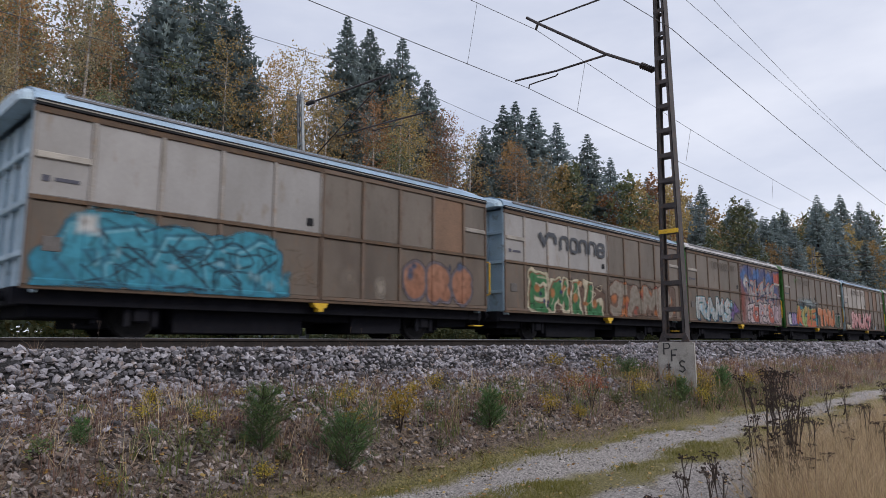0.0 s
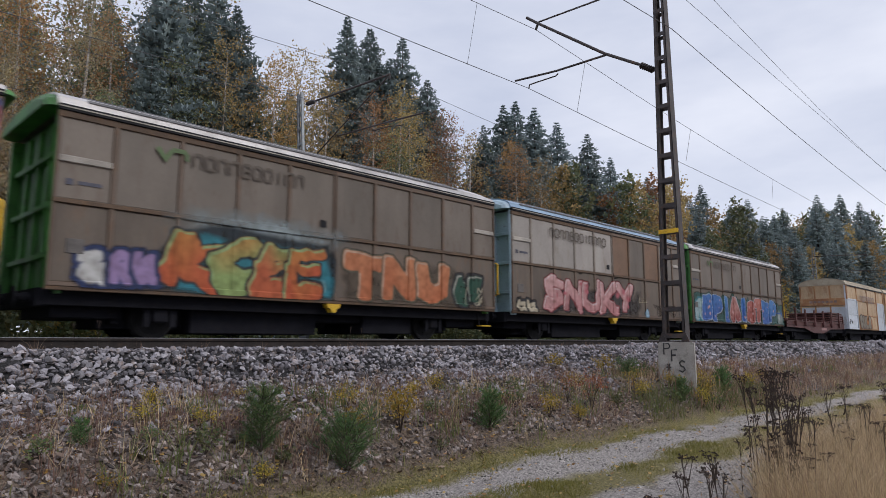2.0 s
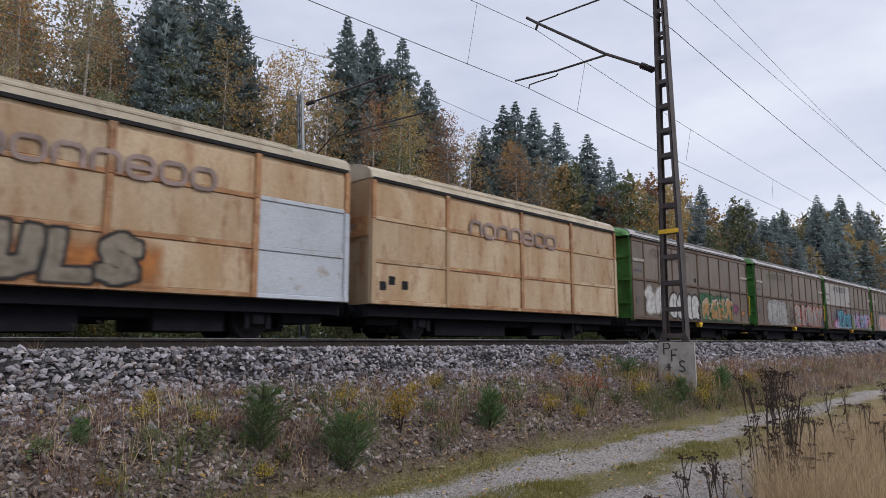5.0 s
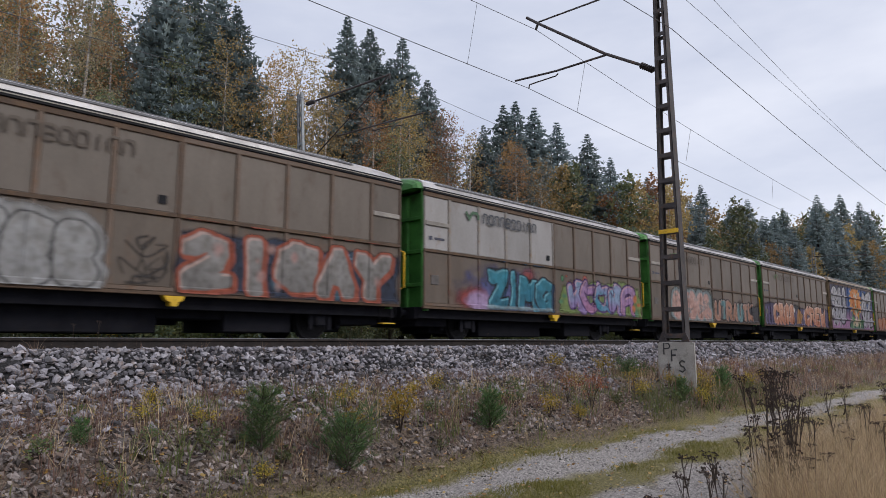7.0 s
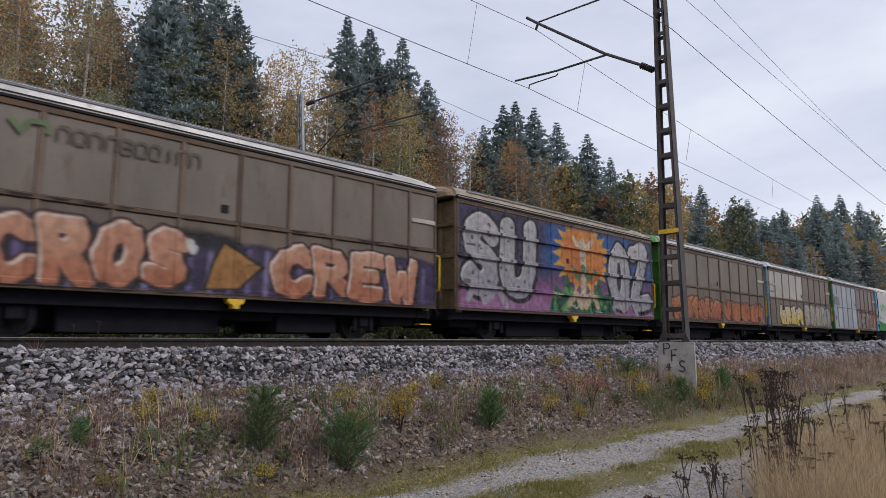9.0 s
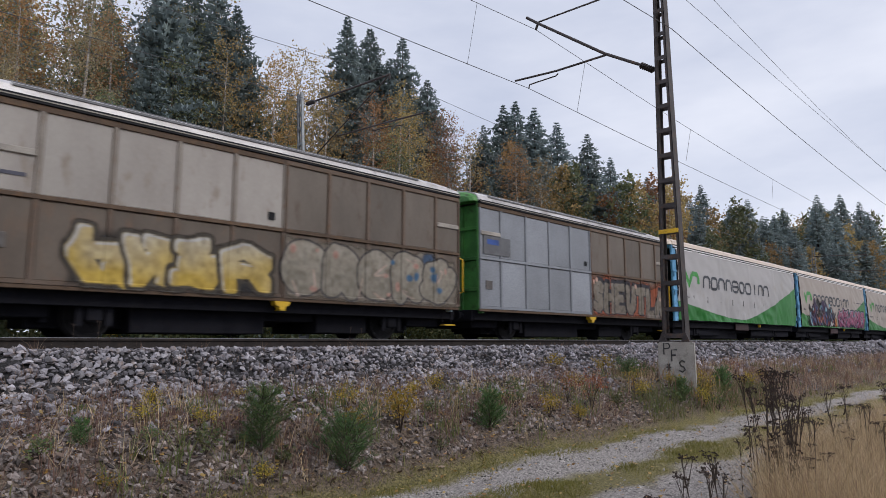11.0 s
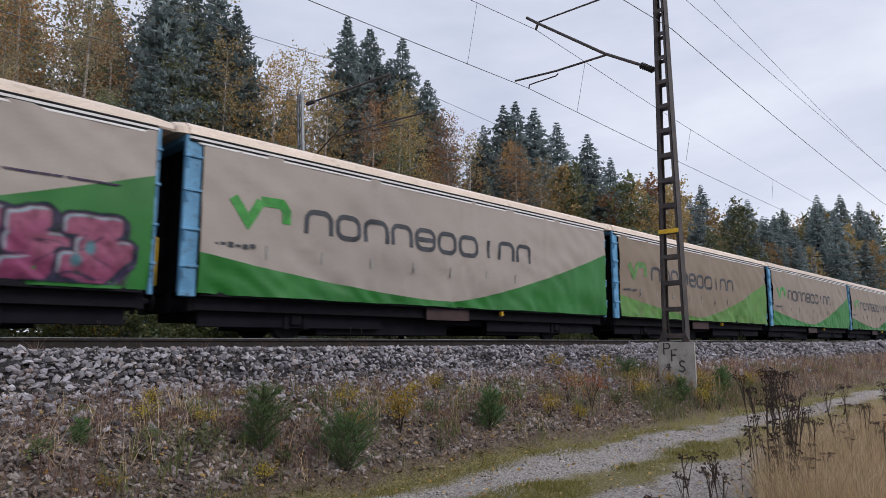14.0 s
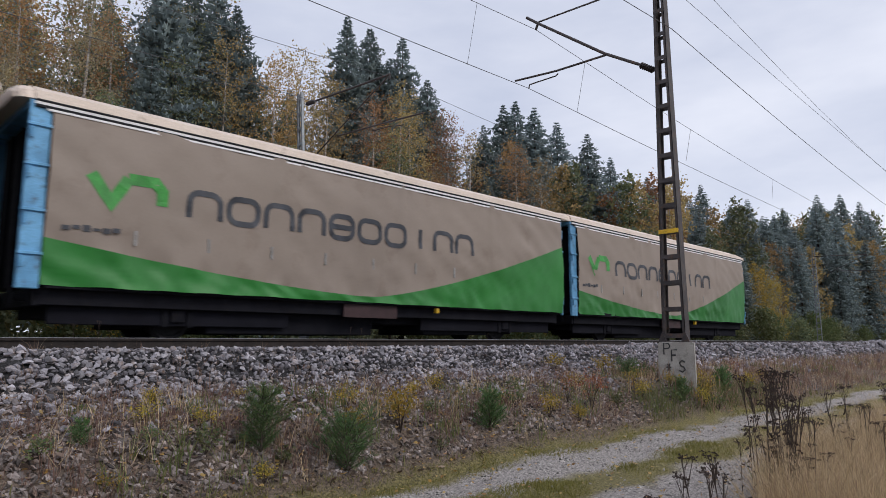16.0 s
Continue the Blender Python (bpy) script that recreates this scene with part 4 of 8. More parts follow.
    def shape(self, pts, colour, soft=0.03, a=1.0):
        """A filled outline."""
        inside = np.zeros(self.X.shape, bool)
        ring = list(pts) + [pts[0]]
        for (ax, az), (bx, bz) in zip(ring[:-1], ring[1:]):
            cross = (az > self.Z) != (bz > self.Z)
            inside ^= cross & (self.X < (bx - ax) * (self.Z - az) / ((bz - az) or 1e-9) + ax)
        d = self.away(ring)
        self.lay(a * (0.5 + np.where(inside, d, -d) / soft), colour)

    def letters(self, word, x0, x1, z0, z1, fill, edge, fat=0.15, halo=None, shade=None, light=None, round_=False, spots=None, rim=0.045, slant=0.06, over=1.0, wild=0.0, fills=None, drop=(0.07, -0.06), a=1.0, bend=0.10):
        """A row of sprayed letters: halo, block shade, rim, fill and highlights, letter over letter."""
        rnd = self.rnd
        rim = rim * 1.9
        n = len(word)
        cw, h = (x1 - x0) / n, z1 - z0
        rows = []
        for k, ch in enumerate(word):
            r = fat * min(h, cw * 1.25) * rnd.uniform(0.92, 1.08)
            wide = max(cw * over - 2 * r, 0.3 * cw)
            left = x0 + k * cw + (cw - wide) / 2
            tilt, dz = rnd.uniform(-0.5, 1.0) * slant * h, rnd.uniform(-0.03, 0.03) * h
            runs = glyph(rnd) if ch == "?" else STROKES[ch]
            runs = [[(left + px * wide + tilt * (pz - 0.5) + rnd.uniform(-wild, wild) * cw, z0 + r + dz + pz * (h - 2 * r) + rnd.uniform(-wild, wild) * h * 0.5) for px, pz in st] for st in runs]
            if round_:
                runs = [curve(st) for st in runs]
            d = np.full(self.X.shape, 1e9)
            for st in runs:
                d = np.minimum(d, self.away(st, not round_, bend))
            rows.append((runs, d - r + 0.05 * r * (self.cloudy(6.0, k) - 0.5), r, k))
        for runs, d, r, k in rows:
            if halo is not None:
                self.lay(a * (0.5 - (d - 0.17) / 0.12), halo)
        for runs, d, r, k in rows:
            if shade is not None:
                for q in (0.35, 0.7, 1.0):
                    cell = self.X[1, 0] - self.X[0, 0]
                    sx, sz = int(round(drop[0] * q / cell)), int(round(drop[1] * q / cell))
                    self.lay(a * (0.5 - (np.roll(np.roll(d, sx, 0), sz, 1) - rim * 0.8) / 0.03), shade)
            self.lay(a * (0.5 - (d - rim) / 0.028), edge)
            self.lay(a * (0.5 - d / 0.028), (fills[k % len(fills)] if fills else fill))
            inner = 0.5 - (d + 0.02) / 0.03
            if light is not None:
                far = np.roll(np.roll(d, 2, 0), -2, 1)
                self.lay(a * np.clip(0.5 - (d + 0.012) / 0.025, 0, 1) * np.clip(0.5 + far / 0.03, 0, 1), light)
            if spots is not None:
                for st in runs:
                    for px, pz in st[::2]:
                        dd = np.hypot(self.X - px - rnd.uniform(-0.4, 0.4) * r, self.Z - pz - rnd.uniform(-0.4, 0.4) * r)
                        self.lay(a * np.minimum(inner, 0.5 - (dd - rnd.uniform(0.03, 0.085)) / 0.03), spots)

    def scribble(self, x0, x1, z0, z1, n, colour, r=0.012, a=0.9, reach=0.5):
        rnd = self.rnd
        for _ in range(n):
            px, pz = rnd.uniform(x0, x1), rnd.uniform(z0, z1)
            pts = [(px, pz)]
            for _ in range(rnd.randrange(2, 5)):
                px, pz = min(max(px + rnd.uniform(-reach, reach), x0), x1), min(max(pz + rnd.uniform(-reach, reach) * 0.8, z0), z1)
                pts.append((px, pz))
            self.line(curve(pts, 4), r * rnd.uniform(0.6, 1.4), colour, 0.03, a)

    def flecks(self, x0, x1, z0, z1, n, colour, r=0.05, a=0.9):
        for _ in range(n):
            self.mist(self.rnd.uniform(x0, x1), self.rnd.uniform(z0, z1), r * self.rnd.uniform(0.6, 1.6), r * self.rnd.uniform(0.6, 1.6), colour, a, 0.4, 0.3)

    def done(self, w, label, relief, name="graffiti", keep=0.94):
        """Hangs the painted sheet on the wagon, close over its relief; bare places are left out."""
        y = relief(self.X, self.Z)
        a = np.clip(self.A, 0, 1) * np.clip(keep + 0.5 * (self.cloudy(9.0, 2) - 0.45), 0.55, 1.0)
        nx, nz = self.X.shape
        ids = np.arange(nx * nz).reshape(nx, nz)
        quads = np.stack([ids[:-1, :-1], ids[1:, :-1], ids[1:, 1:], ids[:-1, 1:]], -1).reshape(-1, 4)
        on = (a.ravel()[quads] > 0.03).any(1)
        quads = quads[on]
        used = np.unique(quads)
        back = np.zeros(nx * nz, int)
        back[used] = np.arange(len(used))
        P = np.stack([self.X, y, self.Z], -1).reshape(-1, 3)[used]
        me = quick(name, P, back[quads], AEROSOL)
        col = me.color_attributes.new("spray", "FLOAT_COLOR", "POINT")
        rgba = np.concatenate([self.C.reshape(-1, 3)[used], a.reshape(-1, 1)[used]], 1)
        col.data.foreach_set("color", rgba.astype(np.float32).ravel())
        return part(name, me, AEROSOL, w, label)


def glyph(rnd):
    """Strokes of an unreadable sprayed shape in a unit cell: one or two bent, angular runs and a spur."""
    j = lambda a, q=0.12: a + rnd.uniform(-q, q)
    runs = []
    kind = rnd.randrange(5)
    if kind == 0:
        runs.append([(j(0.0), j(0.9)), (j(0.55), 1.0), (j(0.15), j(0.45)), (j(0.9), j(0.55)), (j(0.55), 0.0), (j(0.0), j(0.1))])
    elif kind == 1:
        runs.append([(j(0.1), 0.0), (j(0.0), j(0.7)), (j(0.5), 1.0), (j(1.0), j(0.8)), (j(0.75), j(0.3)), (j(1.05), 0.0)])
        runs.append([(j(0.05), j(0.4)), (j(0.6), j(0.5))])
    elif kind == 2:
        runs.append([(j(1.0), 1.0), (j(0.2), j(0.85)), (j(0.0), j(0.3)), (j(0.6), 0.0), (j(1.0), j(0.35)), (j(0.5), j(0.5))])
    elif kind == 3:
        runs.append([(j(0.0), j(0.85)), (j(0.3), j(0.1)), (j(0.6), j(0.75)), (j(0.95), j(0.05))])
        runs.append([(j(0.5), 1.0), (j(1.05), j(0.9)), (j(0.85), j(0.4))])
    else:
        runs.append([(j(0.2), 1.0), (j(0.05), j(0.5)), (j(0.4), 0.0), (j(0.95), j(0.15)), (j(0.9), j(0.75)), (j(0.35), j(0.7))])
    if rnd.random() < 0.5:
        runs.append([(j(0.8), j(0.2)), (j(1.15), j(-0.02, 0.02))])
    return runs


def logo_shapes(w, x0, x1, z0, z1, n, ink, y=None, line=0.118):
    """A company mark as a row of plain rounded shapes: arches, rings and bars."""
    cw = (x1 - x0) / n
    t = line * (z1 - z0)
    f = y if callable(y) else (lambda a, b: SIDE)
    shapes = "arch ring arch arch grid ring ring bar arch arch".split()
    for k in range(n):
        a, b = x0 + k * cw + t, x0 + (k + 1) * cw - t * 2.2
        c = (b - a) * 0.3

        def bend(px, pz, a0):
            return [(px + c * math.cos(math.radians(a0 - 22.5 * i)), pz + c * math.sin(math.radians(a0 - 22.5 * i))) for i in range(5)]

        zm = (z0 + z1) / 2
        s = shapes[k % len(shapes)]
        ring = bend(a + c, z1 - c, 180) + bend(b - c, z1 - c, 90) + bend(b - c, z0 + c, 0) + bend(a + c, z0 + c, 270)
        ring = ring + ring[:1]
        if s == "ring":
            st = [ring]
        elif s == "arch":
            st = [[(a, z0)] + bend(a + c, z1 - c, 180) + bend(b - c, z1 - c, 90) + [(b, z0)]]
        elif s == "grid":
            st = [ring, [(a, zm), (b, zm)]]
        else:
            st = [[((a + b) / 2, z0), ((a + b) / 2, z1)]]
        mb = MB()
        for q in st:
            fine = []
            for u, v in zip(q[:-1], q[1:]):
                fine += [(u[0] + (v[0] - u[0]) * i / 3, u[1] + (v[1] - u[1]) * i / 3) for i in range(3)]
            ribbon(mb, fine + [q[-1]], t, 0.0)
        mb.v = [(p[0], f(p[0], p[2]) + p[1] * 0.1, p[2]) for p in mb.v]
        part("mark_shape", mb, ink, w, "plain dark company-mark shape")


def logo_mark(w, x0, x1, z0, z1, ink, y=None):
    """The company's mark: a slanted chevron and a rounded open block."""
    f = y if callable(y) else (lambda a, b: SIDE)
    t = 0.1 * (z1 - z0)
    m = x0 + (x1 - x0) * 0.5
    for q in ([(x0 + t, z1 - t), (x0 + (m - x0) * 0.6, z0 + 2 * t), (m, z1 - t)], [(m, z1 - t), (x1 - 3 * t, z1 - t), (x1 - t, z1 - 3.2 * t), (x1 - t, z0 + 3 * t)]):
        mb = MB()
        fine = []
        for u, v in zip(q[:-1], q[1:]):
            fine += [(u[0] + (v[0] - u[0]) * i / 3, u[1] + (v[1] - u[1]) * i / 3) for i in range(3)]
        ribbon(mb, fine + [q[-1]], t * 1.5, 0.0)
        mb.v = [(p[0], f(p[0], p[2]) + p[1] * 0.1, p[2]) for p in mb.v]
        part("company_mark", mb, ink, w, "chevron-shaped company mark")


# ---- curtain-sided wagons ----
CURTAIN_END = mat("curtain_end_blue", (0.15, 0.40, 0.66), 0.5, dark=(0.09, 0.27, 0.47), stain=(0.06, 0.07, 0.08), scale=2.5, amount=0.45)
CURTAIN_GREEN = mat("curtain_green", (0.017, 0.183, 0.024), 0.5, dark=(0.014, 0.153, 0.020), scale=1.0, fine=18, bump=0.03, grain=0.3)
CURTAIN_ROOF = mat("curtain_roof", (0.76, 0.63, 0.53), 0.45, dark=(0.68, 0.55, 0.45), stain=(0.25, 0.17, 0.11), scale=1.3, amount=0.25)
TRACK_WHITE = mat("track_white", (0.82, 0.81, 0.82), 0.5, dark=(0.74, 0.72, 0.72), grain=0.4, per="")
C_EAVE, C_SILL = 4.14, 0.965


# Bluish near-black that stands for the shade under the curtain wagons' sills.
SHADE_SHEET = mat("skirt_dark", (0.013, 0.013, 0.019), 0.8, dark=(0.009, 0.009, 0.013), stain=(0.02, 0.018, 0.018), scale=1.5, amount=0.3, spec=0.1)


def grab_mesh():
    return MB().tube([(0.02, 0, 0), (0.1, -0.03, 0.03), (0.1, -0.03, 0.95), (0.02, 0, 0.98)], 0.018, 8)


def curtain_wagon(s0, L, cloth, seed, label, green=None):
    w = thing("curtain_wagon", label, "freight wagon", (s0, FAR_Y, 0), "train wagons")
    rnd = random.Random(seed)
    green = green or CURTAIN_GREEN
    ph = [rnd.uniform(0, 20) for _ in range(3)]
    x0, x1 = 0.0, L - 0.02
    half = HALF

    def bulge(x, z):
        q = (x - x0) / (x1 - x0)
        top = (z - C_SILL) / (C_EAVE - C_SILL)
        return -half - 0.03 - 0.05 * math.sin(math.pi * min(max(top, 0), 1)) - 0.09 * (1 - top) * noise.noise((x * 0.8 + ph[0], z * 0.7, ph[1])) - 0.035 * noise.noise((x * 1.5 + z * 1.9, z * 1.6 + ph[2], 1.0)) - sum(0.02 * math.exp(-((x - q) / 0.1) ** 2) for q in (4.6, 8.3, 11.9)) * min(max(top, 0.2), 0.9) - 0.055 * (1 - top) ** 2 * noise.noise((x * 3.6 + z * 3, z * 3.0, ph[0])) - 0.02 * max(0.0, noise.noise((x * 2.2 - z * 2.6, z * 1.1, ph[1] + 4.0)))

    def swoosh(x):
        left = 0.68 * max(0.0, 1 - x / 7.0) ** 1.5
        right = 2.15 * max(0.0, (x - 7.4) / 8.4) ** 1.3
        return C_SILL + 0.1 + left + right

    nx, nz = 150, 14
    for name, lo, hi, mt in (("curtain", swoosh, lambda x: C_EAVE - 0.1, cloth), ("curtain_hem", lambda x: C_SILL - 0.05 + 0.02 * noise.noise((x * 1.5, ph[0], 0)), swoosh, green)):
        v, f = [], []
        k = nz if name == "curtain" else 8
        for i in range(nx + 1):
            x = x0 + (x1 - x0) * i / nx
            for j in range(k + 1):
                z = lo(x) + (hi(x) - lo(x)) * j / k
                v.append((x, bulge(x, z), z))
        for i in range(nx):
            for j in range(k):
                a = i * (k + 1) + j
                f.append((a, a + k + 1, a + k + 2, a + 1))
        part(name, quick(name, v, f, mt, True), mt, w, "green curved hem of the curtain" if name != "curtain" else "")
    ROOFM = CURTAIN_ROOF
    part("roof", shared(("curtain_roof", L), lambda: roof_mesh(L, 0.3, C_EAVE + 0.02, 0.45, 0, seams=(), taper=0.7), ROOFM), ROOFM, w, "tan arched roof")
    part("eave_rail", shared(("curtain_eave", L), lambda: MB().box(-0.3, L - 0.0, -half - 0.06, -half + 0.03, C_EAVE - 0.03, C_EAVE + 0.012, 0.01).box(-0.3, L - 0.0, -half - 0.05, -half + 0.03, C_EAVE - 0.13, C_EAVE - 0.08, 0.01), INK), INK, w, "dark curtain rail")
    part("curtain_track", shared(("curtain_track", L), lambda: MB().box(-0.3, L - 0.0, -half - 0.045, -half, C_EAVE - 0.08, C_EAVE - 0.03).box(-0.1, L - 0.05, -half - 0.05, -half, C_EAVE - 0.17, C_EAVE - 0.13), TRACK_WHITE), TRACK_WHITE, w, "white curtain track")
    part("body", shared(("curtain_body", L), lambda: MB().box(0.05, L - 0.2, -half + 0.08, half, C_SILL, C_EAVE - 0.02), BLACK), BLACK, w)
    part("sill_rail", shared(("curtain_sill", L), lambda: MB().box(0.1, L - 0.1, -half + 0.02, -half + 0.1, C_SILL - 0.1, C_SILL + 0.03, 0.01), BLACK), BLACK, w)
    for x, d in ((0.0, 1), (L, -1)):
        def endw():
            mb = MB().box(*sorted((d * 0.34, d * 0.42)), -half + 0.1, half - 0.1, C_SILL, C_EAVE)
            for y in (-0.8, 0, 0.8):
                mb.box(*sorted((d * 0.26, d * 0.35)), y - 0.05, y + 0.05, C_SILL, C_EAVE - 0.1, 0.01)
            return mb
        ex = x - 0.38 if d > 0 else x + 0.1
        part("end_wall", shared(("curtain_end", d), endw, BLACK), BLACK, w, at=(ex, 0, 0))
        part("roof_end", shared(("roof_end", d), lambda: hood(MB(), d, C_EAVE + 0.01, 0.45 if d > 0 else 0.33, 0.22 if d > 0 else 0.06), ROOFM), ROOFM, w, "rounded tan roof end", at=(ex, 0, 0))
        for s in (-1, 1):
            def post():
                mb = MB().box(*sorted((d * 0.02, d * (0.37 if d > 0 else 0.1))), s * half - 0.1 * (s > 0), s * half + 0.1 * (s < 0), C_SILL - 0.12, C_EAVE, 0.015)
                for z in (1.45, 2.2, 3.0, 3.7):
                    mb.box(*sorted((d * 0.0, d * (0.38 if d > 0 else 0.11))), s * half - 0.04, s * half + 0.04, z - 0.03, z + 0.03, 0.01)
                    mb.tube([(d * 0.07, s * (half + 0.03), z - 0.25), (d * 0.07, s * (half + 0.03), z - 0.05)], 0.03, 6)
                return mb
            p = part("corner_post", shared(("corner_post", d, s), post, CURTAIN_END), CURTAIN_END, w, "scuffed light-blue corner post", at=(ex, 0, 0))
        part("end_beam", shared(("end_beam", d), lambda: MB().box(*sorted((d * 0.02, d * 0.3)), -half + 0.1, half - 0.1, C_EAVE - 0.12, C_EAVE, 0.01), CURTAIN_END), CURTAIN_END, w, at=(ex, 0, 0))
    for k in range(7):
        x = 1.5 + k * 1.45
        part("strap", MB().box(x, x + 0.05, bulge(x, 1.95) - 0.014, bulge(x, 1.95) + 0.006, 1.74, 2.02, 0.0), mat("strap_grey", (0.35, 0.34, 0.33), 0.7), w)
    part("placard", shared("placard", lambda: MB().box(0, 1.7, -0.02, 0.02, -0.32, 0.0), mat("placard_brown", (0.05, 0.022, 0.024), 0.7)), INK, w, at=(L * 0.42, -half + 0.12, C_SILL - 0.1))
    part("grab_rail", shared("slim_grab_rail", grab_mesh, YELLOW, True), YELLOW, w, "slim yellow grab rail", at=(L + 0.04, -half + 0.1, 1.0))
    # Upright dark sheets added under the sill, where there is mostly shade.
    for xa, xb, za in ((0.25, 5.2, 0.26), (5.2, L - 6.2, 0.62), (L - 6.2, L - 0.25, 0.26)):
        part("side_skirt", shared(("side_skirt", xa, xb, za), lambda: MB().box(xa, xb, -half + 0.4, -half + 0.46, za, C_SILL - 0.02, 0.015), SHADE_SHEET), SHADE_SHEET, w, "dark bluish sheet added for the shade under the sill")
    part("marker_lamp", shared("marker_lamp", lambda: MB().box(-0.05, 0.05, -0.06, 0.06, -0.14, 0.0, 0.015), YELLOW), YELLOW, w, "small yellow box under the sill", at=(L * 0.62, -half + 0.06, C_SILL - 0.1))
    running_gear(w, L, (2.6, L - 2.6))
    return w, bulge


# ---- plain vans and the flat wagon ----
RUST_RIB = mat("rusty_tan_rib", (0.42, 0.22, 0.10), 0.7, dark=(0.24, 0.10, 0.045), stain=(0.52, 0.37, 0.22), scale=1.3, amount=0.55)
FADED_MARK = mat("faded_mark", (0.30, 0.22, 0.20), 0.7)
def van(s0, L, label, pale, seed):
    """A ribbed van: two sliding doors of three rows in the middle, end bays with pale lower rows, arched gables."""
    w = thing("box_van", label, "freight wagon", (s0, FAR_Y, 0), "train wagons")
    eave = 4.12
    part("body", MB().box(0.03, L - 0.03, -HALF + 0.02, HALF, SILL, eave - 0.02), TAN_VAN, w)
    part("roof", roof_mesh(L, 0.05, eave, 0.52, 5), VAN_ROOF, w, "cream arched roof")
    part("gutter", MB().box(0.0, L, -HALF - 0.05, -HALF + 0.03, eave - 0.07, eave + 0.01), INK, w, "dark roof gutter")
    rows = [SILL + 0.05, 1.98, 3.08, eave - 0.12]
    bays = [0.03, 2.72, 0.515 * L, 8.9, L - 0.03]
    for k in range(4):
        a, b = bays[k] + 0.07, bays[k + 1] - 0.07
        for r in range(3):
            z0, z1 = rows[r] + 0.05, rows[r + 1] - 0.05
            mt = pale if (k in (0, 3) and r < 2) else TAN_VAN
            part("panel", panel_mesh(b - a, z1 - z0), mt, w, at=(a, -HALF - 0.012, z0))
    for k, x in enumerate(bays):
        lowm = pale if k in (0, 1, 4) else RUST_RIB
        part("post", MB().box(x - 0.07, x + 0.07, -HALF - 0.07, -HALF + 0.03, 3.05, eave - 0.07, 0.012), RUST_RIB, w)
        part("post", MB().box(x - 0.07, x + 0.07, -HALF - 0.07, -HALF + 0.03, SILL, 3.046, 0.012), lowm, w)
    for k in range(4):
        for z in rows[:-1]:
            mt = pale if (k in (0, 3) and z < 3.2) else RUST_RIB
            part("rail", MB().box(bays[k] + 0.07, bays[k + 1] - 0.07, -HALF - 0.05, -HALF + 0.03, z - 0.05, z + 0.05, 0.012), mt, w)
    for k, (x, z) in enumerate(((0.25, 1.25), (0.55, 1.4), (1.0, 1.3))):
        part("label_plate", MB().box(x, x + 0.22, -HALF - 0.034, -HALF - 0.026, z, z + 0.22), INK, w, "small dark data label")
    for x, d in ((0.0, 1), (L, -1)):
        e = part("end_wall", MB().box(*sorted((d * 0.0, d * 0.05)), -HALF, HALF, 2.5, eave), TAN_VAN, w, at=(x, 0, 0))
        for y in (-HALF + 0.06, -0.5, 0.5, HALF - 0.06):
            part("end_post", MB().box(*sorted((-d * 0.06, d * 0.03)), y - 0.05, y + 0.05, SILL, eave - 0.05, 0.01), RUST_RIB if y != -HALF + 0.06 else pale, e)
        n = 12
        arc = [(HALF * -math.cos(math.pi * k / n), eave + 0.52 * math.sin(math.pi * k / n) ** 0.75) for k in range(n + 1)]
        part("gable", MB().prism(arc, 0, -d * 0.03, d * 0.06), VAN_ROOF, e)
        part("lower_end", MB().box(*sorted((-d * 0.012, d * 0.05)), -HALF + 0.01, HALF - 0.01, SILL, 2.496), pale, e)
        part("name_board", MB().box(*sorted((-d * 0.075, d * 0.0)), -HALF + 0.08, HALF - 0.08, 2.62, 3.15, 0.01), RUST_RIB, e)
        for y in np.arange(-0.95, 0.9, 0.27):
            part("mark_bar", MB().box(*sorted((-d * 0.083, d * 0.0)), y, y + 0.2, 2.82, 2.98), MATS["faded_mark"], e)
    running_gear(w, L, (2.1, L - 2.1))
    return w


